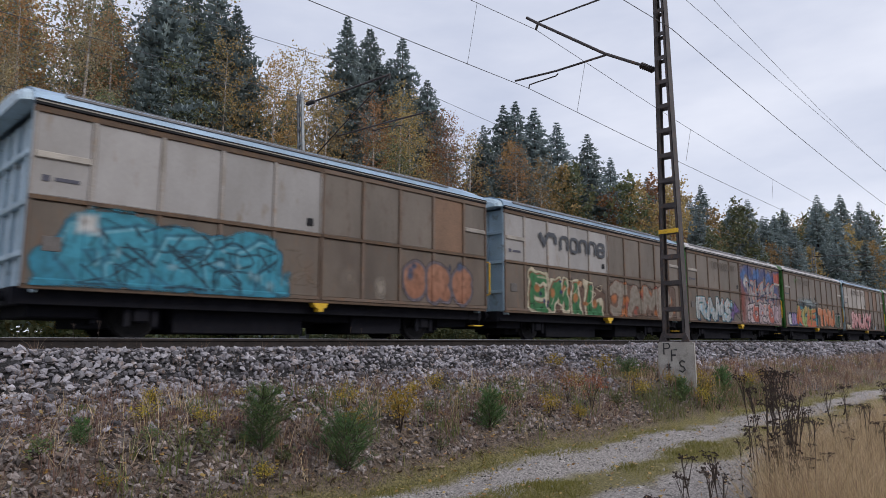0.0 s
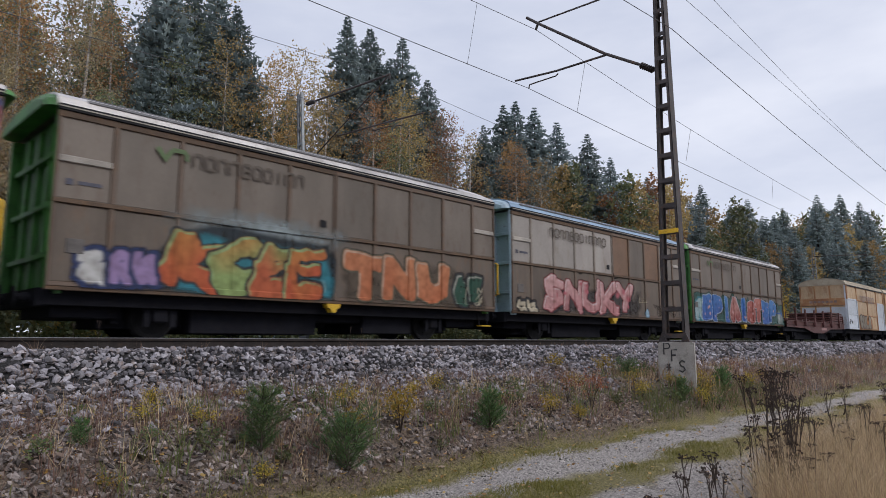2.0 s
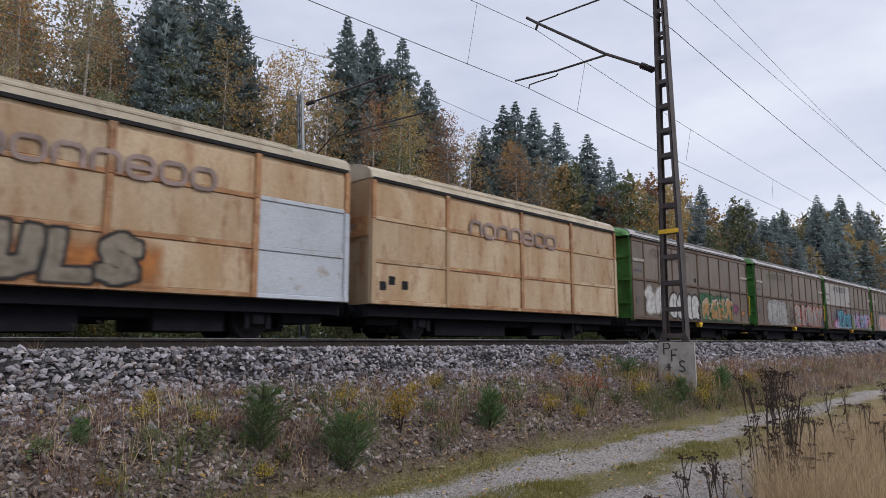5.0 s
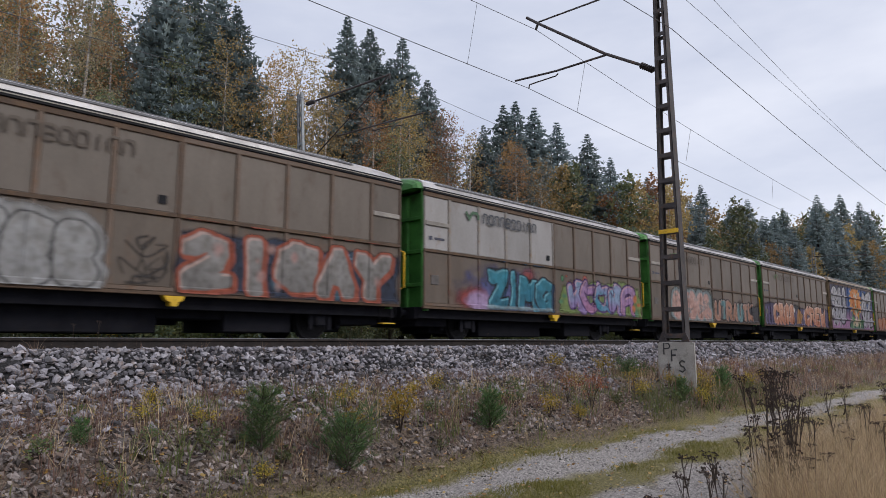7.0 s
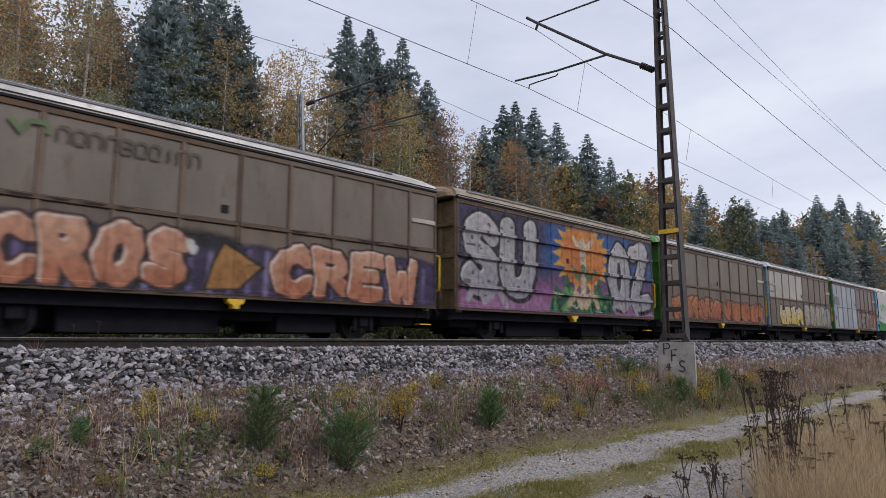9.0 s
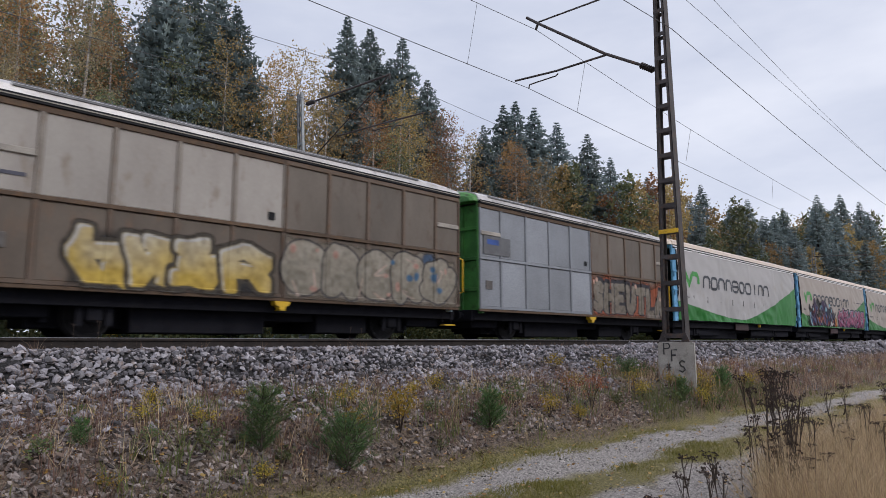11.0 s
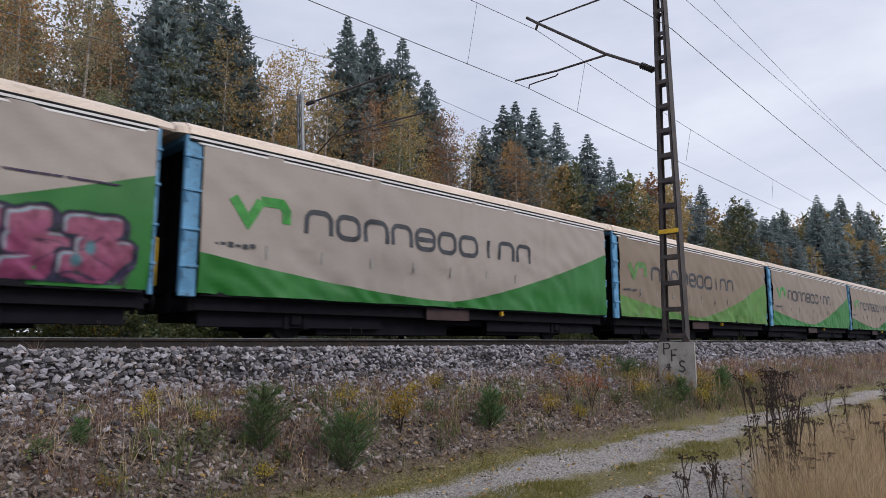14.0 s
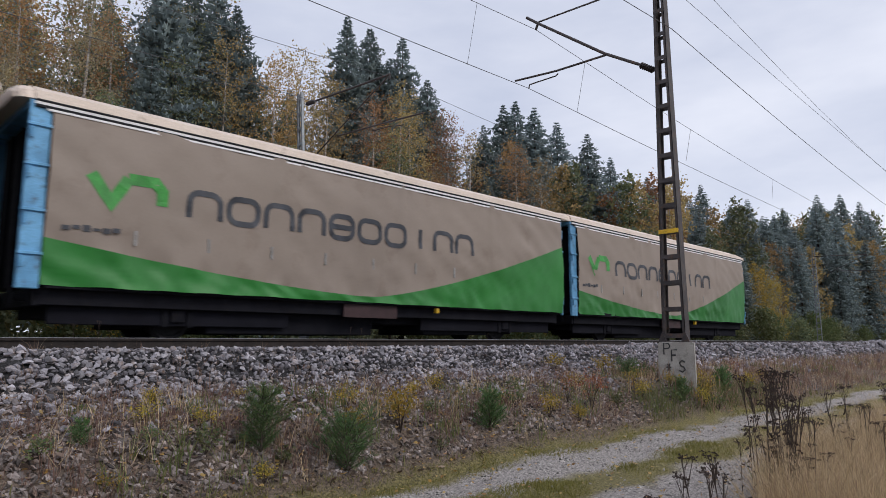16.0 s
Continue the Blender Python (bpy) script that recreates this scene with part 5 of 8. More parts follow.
def flat_wagon(s0, L):
    w = thing("flat_wagon", "empty dark-red flat wagon with folded stakes and fishbelly side beams", "freight wagon", (s0, FAR_Y, 0), "train wagons")
    for s in (-1, 1):
        mb = MB().prism([(0.1, 1.22), (L - 0.1, 1.22), (L - 0.1, 0.86), (L * 0.72, 0.80), (L * 0.58, 0.52), (L * 0.42, 0.52), (L * 0.28, 0.80), (0.1, 0.86)], 1, s * 1.45 - 0.03, s * 1.45 + 0.03)
        mb.box(0.1, L - 0.1, s * 1.45 - 0.09, s * 1.45 + 0.09, 1.2, 1.25).box(0.1, L - 0.1, s * 1.45 - 0.07, s * 1.45 + 0.07, 1.0, 1.04)
        part("side_beam", mb, RED_WAGON, w)
        for k in range(6):
            x = 1.5 + 1.86 * k
            part("stake", shared(("stake", s), lambda: MB().box(-0.055, 0.055, -0.05, 0.05, -0.28, 0.77, 0.012).box(-0.1, 0.1, -0.07, 0.07, -0.2, 0.02, 0.01), RED_WAGON), RED_WAGON, w, at=(x, s * 1.56, 1.2))
    part("deck", MB().box(0.1, L - 0.1, -1.4, 1.4, 1.16, 1.24), mat("deck_planks", (0.10, 0.06, 0.045), 0.85, scale=2, stretch=(8, 1, 1)), w)
    for k in range(9):
        x = 0.7 + (L - 1.4) * k / 8
        part("bolster", shared("bolster", lambda: MB().box(-0.09, 0.09, -1.35, 1.35, 0, 0.14, 0.02), RED_WAGON), RED_WAGON, w, at=(x, 0, 1.236))
    for x, d in ((0.1, 1), (L - 0.1, -1)):
        mb = MB().box(-0.06, 0.06, -1.45, 1.45, 1.2, 1.78, 0.015)
        for z in (1.32, 1.5, 1.68):
            mb.box(-0.09, 0.09, -1.45, 1.45, z - 0.035, z + 0.035, 0.01)
        part("end_board", mb, RED_WAGON, w, "ribbed end board", at=(x, 0, 0))
    part("label_plate", MB().box(0, 1.1, -0.004, 0, 0, 0.16), mat("plate_pink", (0.35, 0.2, 0.19), 0.7), w, "pale data plate", at=(L * 0.55, -1.485, 0.72))
    for k in range(5):
        part("stacked_board", MB().box(L - 3.3 + 0.1 * (k % 2), L - 0.3, -1.42, 1.3, 1.26 + 0.148 * k, 1.37 + 0.148 * k, 0.02), RED_WAGON, w, "stacked dark-red side board")
    running_gear(w, L, (2.2, L - 2.2))
    return w


# colours of the sprays
BLACK_S, NAVY, BLUE_S, SKY, TEAL, CYAN = (0.018, 0.018, 0.022), (0.02, 0.035, 0.11), (0.03, 0.10, 0.36), (0.30, 0.46, 0.60), (0.03, 0.20, 0.26), (0.045, 0.28, 0.40)
SALMON = (0.50, 0.23, 0.17)
GREEN, DARK_GREEN, STRAW, CREAM = (0.03, 0.15, 0.055), (0.02, 0.075, 0.05), (0.60, 0.42, 0.08), (0.55, 0.49, 0.37)
CHALK, GREY, LILAC, BRICK = (0.58, 0.58, 0.58), (0.29, 0.27, 0.245), (0.33, 0.23, 0.44), (0.24, 0.085, 0.05)
P_BLUE = mat("blue_label_paint", (0.03, 0.09, 0.36), 0.5, per="")
DULL_MARK = mat("dull_mark_green", (0.07, 0.15, 0.08), 0.6, per="")
MARK_FAINT = mat("faint_mark_green", (0.10, 0.155, 0.062), 0.65, per="")
LOGO_GREEN = mat("logo_green", (0.05, 0.34, 0.055), 0.5, per="")
LOGO_INK = mat("logo_ink", (0.045, 0.05, 0.065), 0.55, per="")
FADED_INK = mat("faded_ink", (0.105, 0.08, 0.062), 0.65, per="")
B = SCALE
TRAIN = []


def side_paint(g, w, L, label):
    g.done(w, label, lambda X, Z: wall_relief(L, X, Z))


def wagon_at(w):
    TRAIN.append(w)
    return w


LB = 0.938 * B
w1 = wagon_at(brown_wagon(0.060 * B, LB, BLUE_END, ROOF_BLUE, WHITE, "brown sliding-wall wagon with white upper panels and turquoise graffiti", None, (BROWN, BROWN, BROWN, BROWN_RED, BROWN)))
g = Spray(0.1, 11.9, 0.9, 2.62, 3)
g.band(0.35, 4.95, 0.93, 1.98, (0.035, 0.24, 0.36), 0.95, 0.09, 0.3)
g.mist(1.6, 2.05, 0.85, 0.42, CYAN, 0.95, 0.25)
g.mist(4.2, 1.95, 0.7, 0.34, CYAN, 0.95, 0.25)
g.mist(2.9, 1.9, 0.8, 0.3, CYAN, 0.9, 0.3)
g.letters("?????", 0.6, 4.95, 1.0, 2.1, (CYAN, (0.06, 0.33, 0.46)), (0.03, 0.16, 0.25), 0.14, light=(0.16, 0.42, 0.54), over=1.25, rim=0.03)
g.scribble(0.5, 4.9, 0.98, 2.2, 34, (0.012, 0.05, 0.085), 0.018, 0.95, 0.55)
g.flecks(0.8, 4.8, 1.05, 1.9, 9, (0.20, 0.40, 0.50), 0.10, 0.5)
g.band(0.75, 1.25, 1.85, 2.3, CHALK, 0.55, 0.08, 0.12)
g.scribble(5.05, 6.0, 1.2, 2.0, 9, (0.30, 0.22, 0.16), 0.014, 0.55, 0.4)
g.mist(6.9, 1.5, 0.5, 0.35, (0.30, 0.25, 0.21), 0.4)
g.mist(7.9, 1.3, 0.3, 0.35, (0.38, 0.33, 0.28), 0.55)
g.letters("ORG", 8.7, 11.4, 1.05, 2.05, ((0.34, 0.15, 0.09), (0.40, 0.20, 0.13)), (0.13, 0.11, 0.13), 0.21, round_=True, rim=0.05, a=0.75)
g.flecks(8.8, 11.5, 1.6, 2.1, 5, (0.06, 0.08, 0.14), 0.12, 0.6)
side_paint(g, w1, LB, "turquoise sprayed piece with dark lines and faded orange letters")
w2 = wagon_at(brown_wagon(1.063 * B, LB, BLUE_END, ROOF_BLUE, WHITE, "brown sliding-wall wagon with white upper panels and green graffiti"))
logo_mark(w2, 1.75, 2.75, 3.05, 3.55, LOGO_INK)
logo_shapes(w2, 2.95, 5.9, 3.05, 3.5, 5, LOGO_INK)
g = Spray(1.0, 11.95, 0.9, 2.45, 7)
g.band(1.35, 6.0, 0.93, 1.95, (0.12, 0.07, 0.05), 0.7, 0.12, 0.2)
g.letters("EMIL", 1.4, 5.65, 0.98, 2.12, (GREEN, (0.05, 0.20, 0.08)), CREAM, 0.15, light=BRICK, rim=0.045, over=1.3, wild=0.06, bend=0.35)
g.flecks(1.5, 5.6, 1.0, 2.0, 9, (0.42, 0.17, 0.06), 0.13, 0.85)
g.flecks(1.5, 5.6, 1.0, 2.1, 8, NAVY, 0.07, 0.8)
g.scribble(1.5, 5.6, 1.0, 2.05, 10, CREAM, 0.016, 0.8, 0.4)
g.band(6.12, 11.6, 0.93, 2.2, (0.12, 0.075, 0.055), 0.9, 0.12, 0.14)
g.flecks(6.3, 11.2, 1.0, 2.1, 22, (0.42, 0.14, 0.045), 0.24, 0.95)
g.flecks(6.3, 11.2, 1.0, 2.1, 8, (0.30, 0.07, 0.045), 0.16, 0.8)
g.letters("JAMR", 6.3, 11.3, 0.96, 2.12, ((0.24, 0.205, 0.17), (0.30, 0.26, 0.22)), (0.15, 0.075, 0.05), 0.145, over=1.25, rim=0.022, bend=0.25)
side_paint(g, w2, LB, "green and cream sprayed letters beside grey letters on orange")
w3 = wagon_at(brown_wagon(2.063 * B, LB, GREEN_END, ROOF_GREY, BROWN, "brown sliding-wall wagon with white and multicoloured graffiti"))
logo_shapes(w3, 2.6, 5.6, 3.44, 3.73, 10, FADED_INK, line=0.09)
g = Spray(0.5, 11.97, 0.9, 4.0, 11)
g.letters("RAMS", 0.95, 5.0, 0.98, 2.02, ((0.38, 0.40, 0.42), (0.50, 0.52, 0.52)), (0.03, 0.13, 0.14), 0.13, shade=NAVY, over=1.25, wild=0.05, rim=0.024, slant=0.2, light=CHALK)
g.flecks(1.0, 4.9, 1.0, 1.95, 10, (0.24, 0.46, 0.60), 0.10, 0.8)
g.flecks(1.0, 4.9, 1.2, 1.9, 6, (0.52, 0.16, 0.09), 0.07, 0.9)
g.flecks(1.0, 4.9, 1.0, 1.9, 9, (0.05, 0.10, 0.13), 0.06, 0.85)
g.shape([(4.6, 1.25), (5.25, 1.95), (5.95, 1.45), (5.2, 1.3), (5.0, 1.0)], (0.13, 0.07, 0.22), 0.14, 0.8)
g.line([(4.5, 2.0), (5.2, 1.75), (5.05, 1.5), (5.85, 1.1)], 0.025, DARK_GREEN)
g.band(6.12, 11.95, 0.92, 3.9, (0.20, 0.13, 0.13), 0.95, 0.1, 0.10)
g.band(6.15, 11.9, 2.5, 3.88, (0.055, 0.075, 0.20), 0.9, 0.4, 0.3)
g.flecks(6.3, 11.8, 2.6, 3.8, 14, (0.06, 0.15, 0.38), 0.26, 0.85)
g.flecks(6.3, 11.6, 2.5, 3.9, 9, (0.20, 0.145, 0.12), 0.26, 0.75)
g.band(11.0, 11.9, 3.2, 3.8, (0.46, 0.09, 0.05), 0.85, 0.15, 0.1)
g.mist(6.4, 2.0, 0.4, 1.2, (0.20, 0.05, 0.035), 0.9)
g.band(6.9, 11.8, 0.95, 1.9, (0.46, 0.34, 0.36), 0.8, 0.25, 0.25)
g.mist(6.9, 3.0, 0.36, 0.30, CHALK, 0.9, 0.3)
g.letters("?????", 7.2, 11.4, 1.75, 3.2, ((0.27, 0.25, 0.25), (0.36, 0.35, 0.36)), (0.05, 0.06, 0.12), 0.12, shade=NAVY, light=(0.5, 0.13, 0.08), over=1.35, rim=0.03)
g.letters("??????", 7.0, 11.6, 0.98, 2.0, ((0.50, 0.40, 0.42), (0.42, 0.19, 0.18)), (0.05, 0.04, 0.05), 0.13, light=CHALK, over=1.2, rim=0.03, fills=[(0.5, 0.4, 0.42), (0.40, 0.10, 0.07), (0.44, 0.33, 0.38)])
g.scribble(7.0, 11.6, 1.0, 3.2, 24, (0.03, 0.03, 0.05), 0.016, 0.85, 0.5)
g.flecks(7.0, 11.6, 1.5, 2.8, 12, (0.50, 0.14, 0.06), 0.08, 0.9)
side_paint(g, w3, LB, "white sprayed letters beside a blue and red spray mural")
w4 = wagon_at(brown_wagon(3.063 * B, LB, GREEN_END, ROOF_GREY, BROWN, "brown sliding-wall wagon with orange and turquoise graffiti"))
logo_mark(w4, 1.75, 2.4, 3.45, 3.75, MARK_FAINT)
logo_shapes(w4, 2.5, 5.2, 3.46, 3.73, 10, FADED_INK, line=0.09)
g = Spray(0.25, 11.8, 0.9, 2.85, 17)
g.mist(4.3, 2.35, 2.4, 0.42, (0.33, 0.40, 0.43), 0.75, 0.7, 0.3)
g.shape(curve([(1.4, 0.95), (2.0, 1.75), (3.0, 2.32), (4.6, 2.25), (6.02, 2.05), (6.02, 0.95)]), (0.02, 0.03, 0.04), 0.12)
g.band(2.2, 5.95, 0.96, 2.05, TEAL, 0.95, 0.16, 0.16)
g.flecks(2.2, 5.9, 1.0, 2.0, 8, (0.20, 0.40, 0.45), 0.13, 0.7)
g.letters("KCEE", 2.3, 5.95, 0.98, 2.12, ((0.48, 0.13, 0.05), (0.52, 0.26, 0.06)), (0.02, 0.03, 0.035), 0.15, light=(0.30, 0.42, 0.19), over=1.4, wild=0.09, bend=0.35, slant=0.3, rim=0.03, fills=[((0.5, 0.1, 0.04), (0.5, 0.24, 0.06)), ((0.28, 0.38, 0.14), (0.5, 0.2, 0.05)), ((0.5, 0.12, 0.05), (0.22, 0.36, 0.12))])
g.letters("?", 0.5, 1.0, 0.96, 1.6, CHALK, NAVY, 0.14)
g.letters("??", 1.0, 1.9, 1.0, 1.65, LILAC, NAVY, 0.16)
g.band(6.4, 11.5, 0.95, 1.9, (0.10, 0.075, 0.055), 0.7, 0.2, 0.2)
g.letters("TNU", 6.5, 10.1, 0.98, 2.1, ((0.50, 0.16, 0.07), (0.56, 0.24, 0.12)), (0.10, 0.10, 0.07), 0.2, over=1.25, rim=0.024, light=(0.55, 0.40, 0.30))
g.letters("??", 10.2, 11.4, 0.98, 1.85, DARK_GREEN, BLACK_S, 0.17, light=(0.4, 0.4, 0.36))
g.scribble(10.7, 11.5, 1.0, 1.5, 6, CREAM, 0.014, 0.8, 0.3)
side_paint(g, w4, LB, "orange and green sprayed letters on turquoise and black")
w5 = wagon_at(brown_wagon(4.064 * B, LB, BLUE_END, ROOF_BLUE, PALE, "brown sliding-wall wagon with pale upper panels and pink graffiti", None, (BROWN_RED, BROWN, BROWN_RED, BROWN_GREY, BROWN)))
logo_shapes(w5, 2.0, 5.6, 3.44, 3.73, 12, FADED_INK, line=0.09)
g = Spray(0.2, 11.9, 0.9, 2.35, 23)
g.band(1.5, 8.0, 0.95, 1.75, (0.05, 0.042, 0.04), 0.75, 0.25, 0.3)
g.letters("SNUKY", 1.75, 7.6, 0.98, 2.15, ((0.52, 0.24, 0.25), (0.60, 0.36, 0.36)), (0.22, 0.035, 0.04), 0.14, shade=BLACK_S, light=(0.66, 0.52, 0.52), over=1.25, wild=0.05, rim=0.024, bend=0.2)
g.flecks(2.0, 7.4, 1.1, 2.0, 9, (0.48, 0.13, 0.16), 0.12, 0.6)
g.letters("??", 0.25, 1.2, 0.95, 1.3, CREAM, BLACK_S, 0.15)
g.scribble(8.0, 8.6, 1.5, 1.75, 3, CREAM, 0.014, 0.8, 0.3)
g.mist(8.6, 1.1, 0.22, 0.2, SKY, 0.8)
g.scribble(9.2, 11.8, 1.0, 1.45, 12, (0.07, 0.055, 0.05), 0.02, 0.6, 0.5)
side_paint(g, w5, LB, "pink sprayed letters with dark red rims and black shade")
w6 = wagon_at(brown_wagon(5.067 * B, LB, GREEN_END, ROOF_GREY, BROWN, "brown sliding-wall wagon with a blue and red graffiti band"))
logo_mark(w6, 1.75, 2.4, 3.45, 3.75, MARK_FAINT)
logo_shapes(w6, 2.5, 5.2, 3.46, 3.73, 10, FADED_INK, line=0.09)
g = Spray(0.2, 11.97, 0.9, 2.45, 25)
g.band(0.25, 11.95, 0.92, 2.12, (0.025, 0.085, 0.075), 0.95, 0.1, 0.16)
g.flecks(0.5, 11.5, 1.8, 2.3, 14, (0.025, 0.085, 0.075), 0.15, 0.9)
g.letters("?", 0.3, 1.3, 0.98, 2.0, (0.30, 0.42, 0.45), TEAL, 0.2)
g.letters("BPIAISTEP", 1.25, 10.9, 0.96, 2.18, BLUE_S, (0.46, 0.52, 0.58), 0.21, shade=BLACK_S, spots=(0.60, 0.36, 0.36), over=1.36, rim=0.016, bend=0.16, fills=[(BLUE_S, (0.04, 0.16, 0.46)), (BLUE_S, (0.04, 0.16, 0.46)), (BLUE_S, (0.05, 0.2, 0.5)), ((0.28, 0.06, 0.05), (0.55, 0.28, 0.26)), (BLUE_S, (0.04, 0.16, 0.46)), ((0.30, 0.07, 0.055), (0.42, 0.12, 0.10)), ((0.30, 0.07, 0.055), (0.46, 0.16, 0.13)), (BLUE_S, (0.04, 0.16, 0.46)), (BLUE_S, (0.05, 0.2, 0.5))])
g.mist(11.35, 1.35, 0.6, 0.42, (0.34, 0.38, 0.38), 0.8)
g.line([(10.9, 1.55), (11.75, 1.55)], 0.035, BLUE_S)
g.line([(11.5, 1.75), (11.78, 1.55), (11.5, 1.35)], 0.03, BLUE_S)
side_paint(g, w6, LB, "long blue and red sprayed letters with pink dots")
w7 = wagon_at(flat_wagon(6.065 * B, 0.975 * B))
w8 = wagon_at(van(7.100 * B, 0.888 * B, "rusty tan box van with pale blue lower bays", PALE_VAN, 1))
logo_shapes(w8, 3.6, 8.0, 3.05, 3.45, 7, FADED_MARK)
g = Spray(2.9, 7.0, 0.95, 2.25, 27)
g.band(3.0, 6.9, 0.98, 1.75, (0.50, 0.19, 0.05), 0.6, 0.2, 0.2)
g.letters("CULS", 3.2, 6.6, 1.0, 1.95, ((0.24, 0.21, 0.17), (0.32, 0.28, 0.22)), BLACK_S, 0.15, over=1.12, rim=0.035)
g.done(w8, "grey sprayed letters with black rims on orange", lambda X, Z: np.full(X.shape, -HALF - 0.078))
w9 = wagon_at(van(8.05 * B, 0.925 * B, "rusty tan box van with tan lower bays", TAN_VAN, 2))
logo_shapes(w9, 3.6, 8.0, 3.05, 3.45, 7, FADED_MARK)
w10 = wagon_at(brown_wagon(9.072 * B, LB, GREEN_END, ROOF_GREY, BROWN, "brown sliding-wall wagon with white and green graffiti"))
logo_shapes(w10, 1.6, 5.2, 3.44, 3.73, 10, FADED_INK, line=0.09)
g = Spray(0.9, 11.9, 0.9, 2.35, 31)
g.letters("??", 1.0, 2.8, 1.1, 2.2, CHALK, GREY, 0.18, round_=True)
g.letters("????", 3.1, 6.0, 0.98, 2.0, CHALK, BLACK_S, 0.2, round_=True)
g.band(6.2, 9.9, 0.93, 2.1, (0.03, 0.12, 0.05), 0.9, 0.14, 0.2)
g.letters("????", 6.4, 9.8, 1.0, 2.0, ((0.36, 0.19, 0.06), (0.45, 0.27, 0.12)), DARK_GREEN, 0.15, over=1.15, light=CHALK, a=0.85)
g.flecks(6.4, 9.8, 1.0, 2.0, 10, (0.04, 0.16, 0.06), 0.16, 0.85)
g.scribble(6.4, 9.8, 1.7, 2.15, 8, CHALK, 0.014, 0.7, 0.4)
g.mist(10.3, 1.6, 0.5, 0.3, (0.22, 0.05, 0.14), 0.7)
g.mist(11.2, 1.4, 0.45, 0.2, (0.42, 0.2, 0.1), 0.7)
side_paint(g, w10, LB, "white sprayed letters beside green and orange ones")
w11 = wagon_at(brown_wagon(10.107 * B, LB, GREEN_END, ROOF_GREY, BROWN, "brown sliding-wall wagon with white bubble graffiti"))
logo_mark(w11, 1.75, 2.4, 3.45, 3.75, MARK_FAINT)
logo_shapes(w11, 2.5, 5.2, 3.46, 3.73, 10, FADED_INK, line=0.09)
g = Spray(1.5, 11.97, 0.9, 2.4, 33)
g.letters("SKER", 1.75, 4.7, 0.97, 2.12, ((0.33, 0.33, 0.335), (0.40, 0.40, 0.40)), (0.05, 0.05, 0.055), 0.25, halo=(0.34, 0.34, 0.345), round_=True, over=1.12, rim=0.018)
g.scribble(5.0, 5.9, 1.05, 1.95, 12, (0.05, 0.045, 0.045), 0.016, 0.75, 0.4)
g.band(6.15, 11.9, 0.93, 2.12, (0.03, 0.04, 0.07), 0.95, 0.1, 0.12)
g.flecks(6.2, 11.8, 1.0, 2.1, 10, (0.05, 0.14, 0.20), 0.16, 0.8)
for q in range(9):
    sx, sz = 6.35 + 0.66 * q, (1.95, 1.2, 1.7)[q % 3]
    g.line([(sx - 0.09, sz), (sx + 0.09, sz)], 0.012, SKY)
    g.line([(sx, sz - 0.09), (sx, sz + 0.09)], 0.012, SKY)
g.letters("2IGAY", 6.25, 11.7, 0.97, 2.17, ((0.21, 0.20, 0.195), (0.34, 0.325, 0.315)), (0.36, 0.09, 0.05), 0.165, shade=(0.34, 0.09, 0.06), light=(0.55, 0.4, 0.36), over=1.22, rim=0.035)
g.flecks(6.4, 11.5, 1.05, 2.0, 8, (0.42, 0.26, 0.24), 0.13, 0.5)
side_paint(g, w11, LB, "white bubble letters beside silver letters with red rims")
w12 = wagon_at(brown_wagon(11.108 * B, LB, GREEN_END, ROOF_GREY, WHITE, "brown sliding-wall wagon with white upper panels and teal graffiti"))
logo_mark(w12, 1.65, 2.25, 3.44, 3.73, DULL_MARK)
logo_shapes(w12, 2.42, 5.1, 3.44, 3.73, 10, LOGO_INK, line=0.09)
g = Spray(0.9, 11.97, 0.9, 2.4, 37)
g.mist(3.6, 1.45, 2.5, 0.85, (0.10, 0.11, 0.26), 0.75, 0.5)
g.mist(1.9, 1.2, 0.9, 0.4, (0.30, 0.055, 0.05), 0.7)
g.mist(2.3, 1.1, 0.75, 0.3, (0.42, 0.30, 0.50), 0.9, 0.4)
g.mist(4.6, 2.0, 0.5, 0.3, (0.30, 0.07, 0.06), 0.6)
g.letters("ZIMG", 2.75, 5.95, 0.97, 2.05, ((0.03, 0.18, 0.27), (0.04, 0.25, 0.34)), (0.012, 0.02, 0.035), 0.145, shade=(0.02, 0.05, 0.10), light=(0.20, 0.48, 0.58), over=1.34, wild=0.04, rim=0.03, bend=0.22)
g.band(2.6, 5.9, 0.94, 1.04, (0.34, 0.44, 0.48), 0.6, 0.06, 0.05)
g.band(6.35, 11.8, 0.93, 2.02, (0.19, 0.26, 0.085), 0.95, 0.14, 0.22)
g.flecks(6.4, 11.7, 1.0, 2.1, 12, (0.08, 0.22, 0.12), 0.18, 0.7)
g.flecks(6.5, 8.0, 1.7, 2.2, 4, (0.45, 0.12, 0.08), 0.12, 0.8)
g.letters("?????", 6.9, 11.3, 1.0, 2.1, (LILAC, (0.22, 0.42, 0.55)), (0.07, 0.025, 0.12), 0.135, round_=True, light=(0.6, 0.36, 0.42), over=1.25, rim=0.035, fills=[((0.30, 0.22, 0.46), (0.24, 0.42, 0.56)), ((0.42, 0.20, 0.36), (0.36, 0.26, 0.5)), ((0.05, 0.28, 0.40), (0.3, 0.3, 0.52))])
g.scribble(7.0, 11.3, 1.05, 2.05, 12, (0.06, 0.02, 0.12), 0.014, 0.9, 0.5)
g.flecks(11.2, 11.8, 1.1, 1.9, 4, (0.5, 0.16, 0.06), 0.12, 0.8)
side_paint(g, w12, LB, "teal sprayed letters beside a lilac and blue piece on light green")
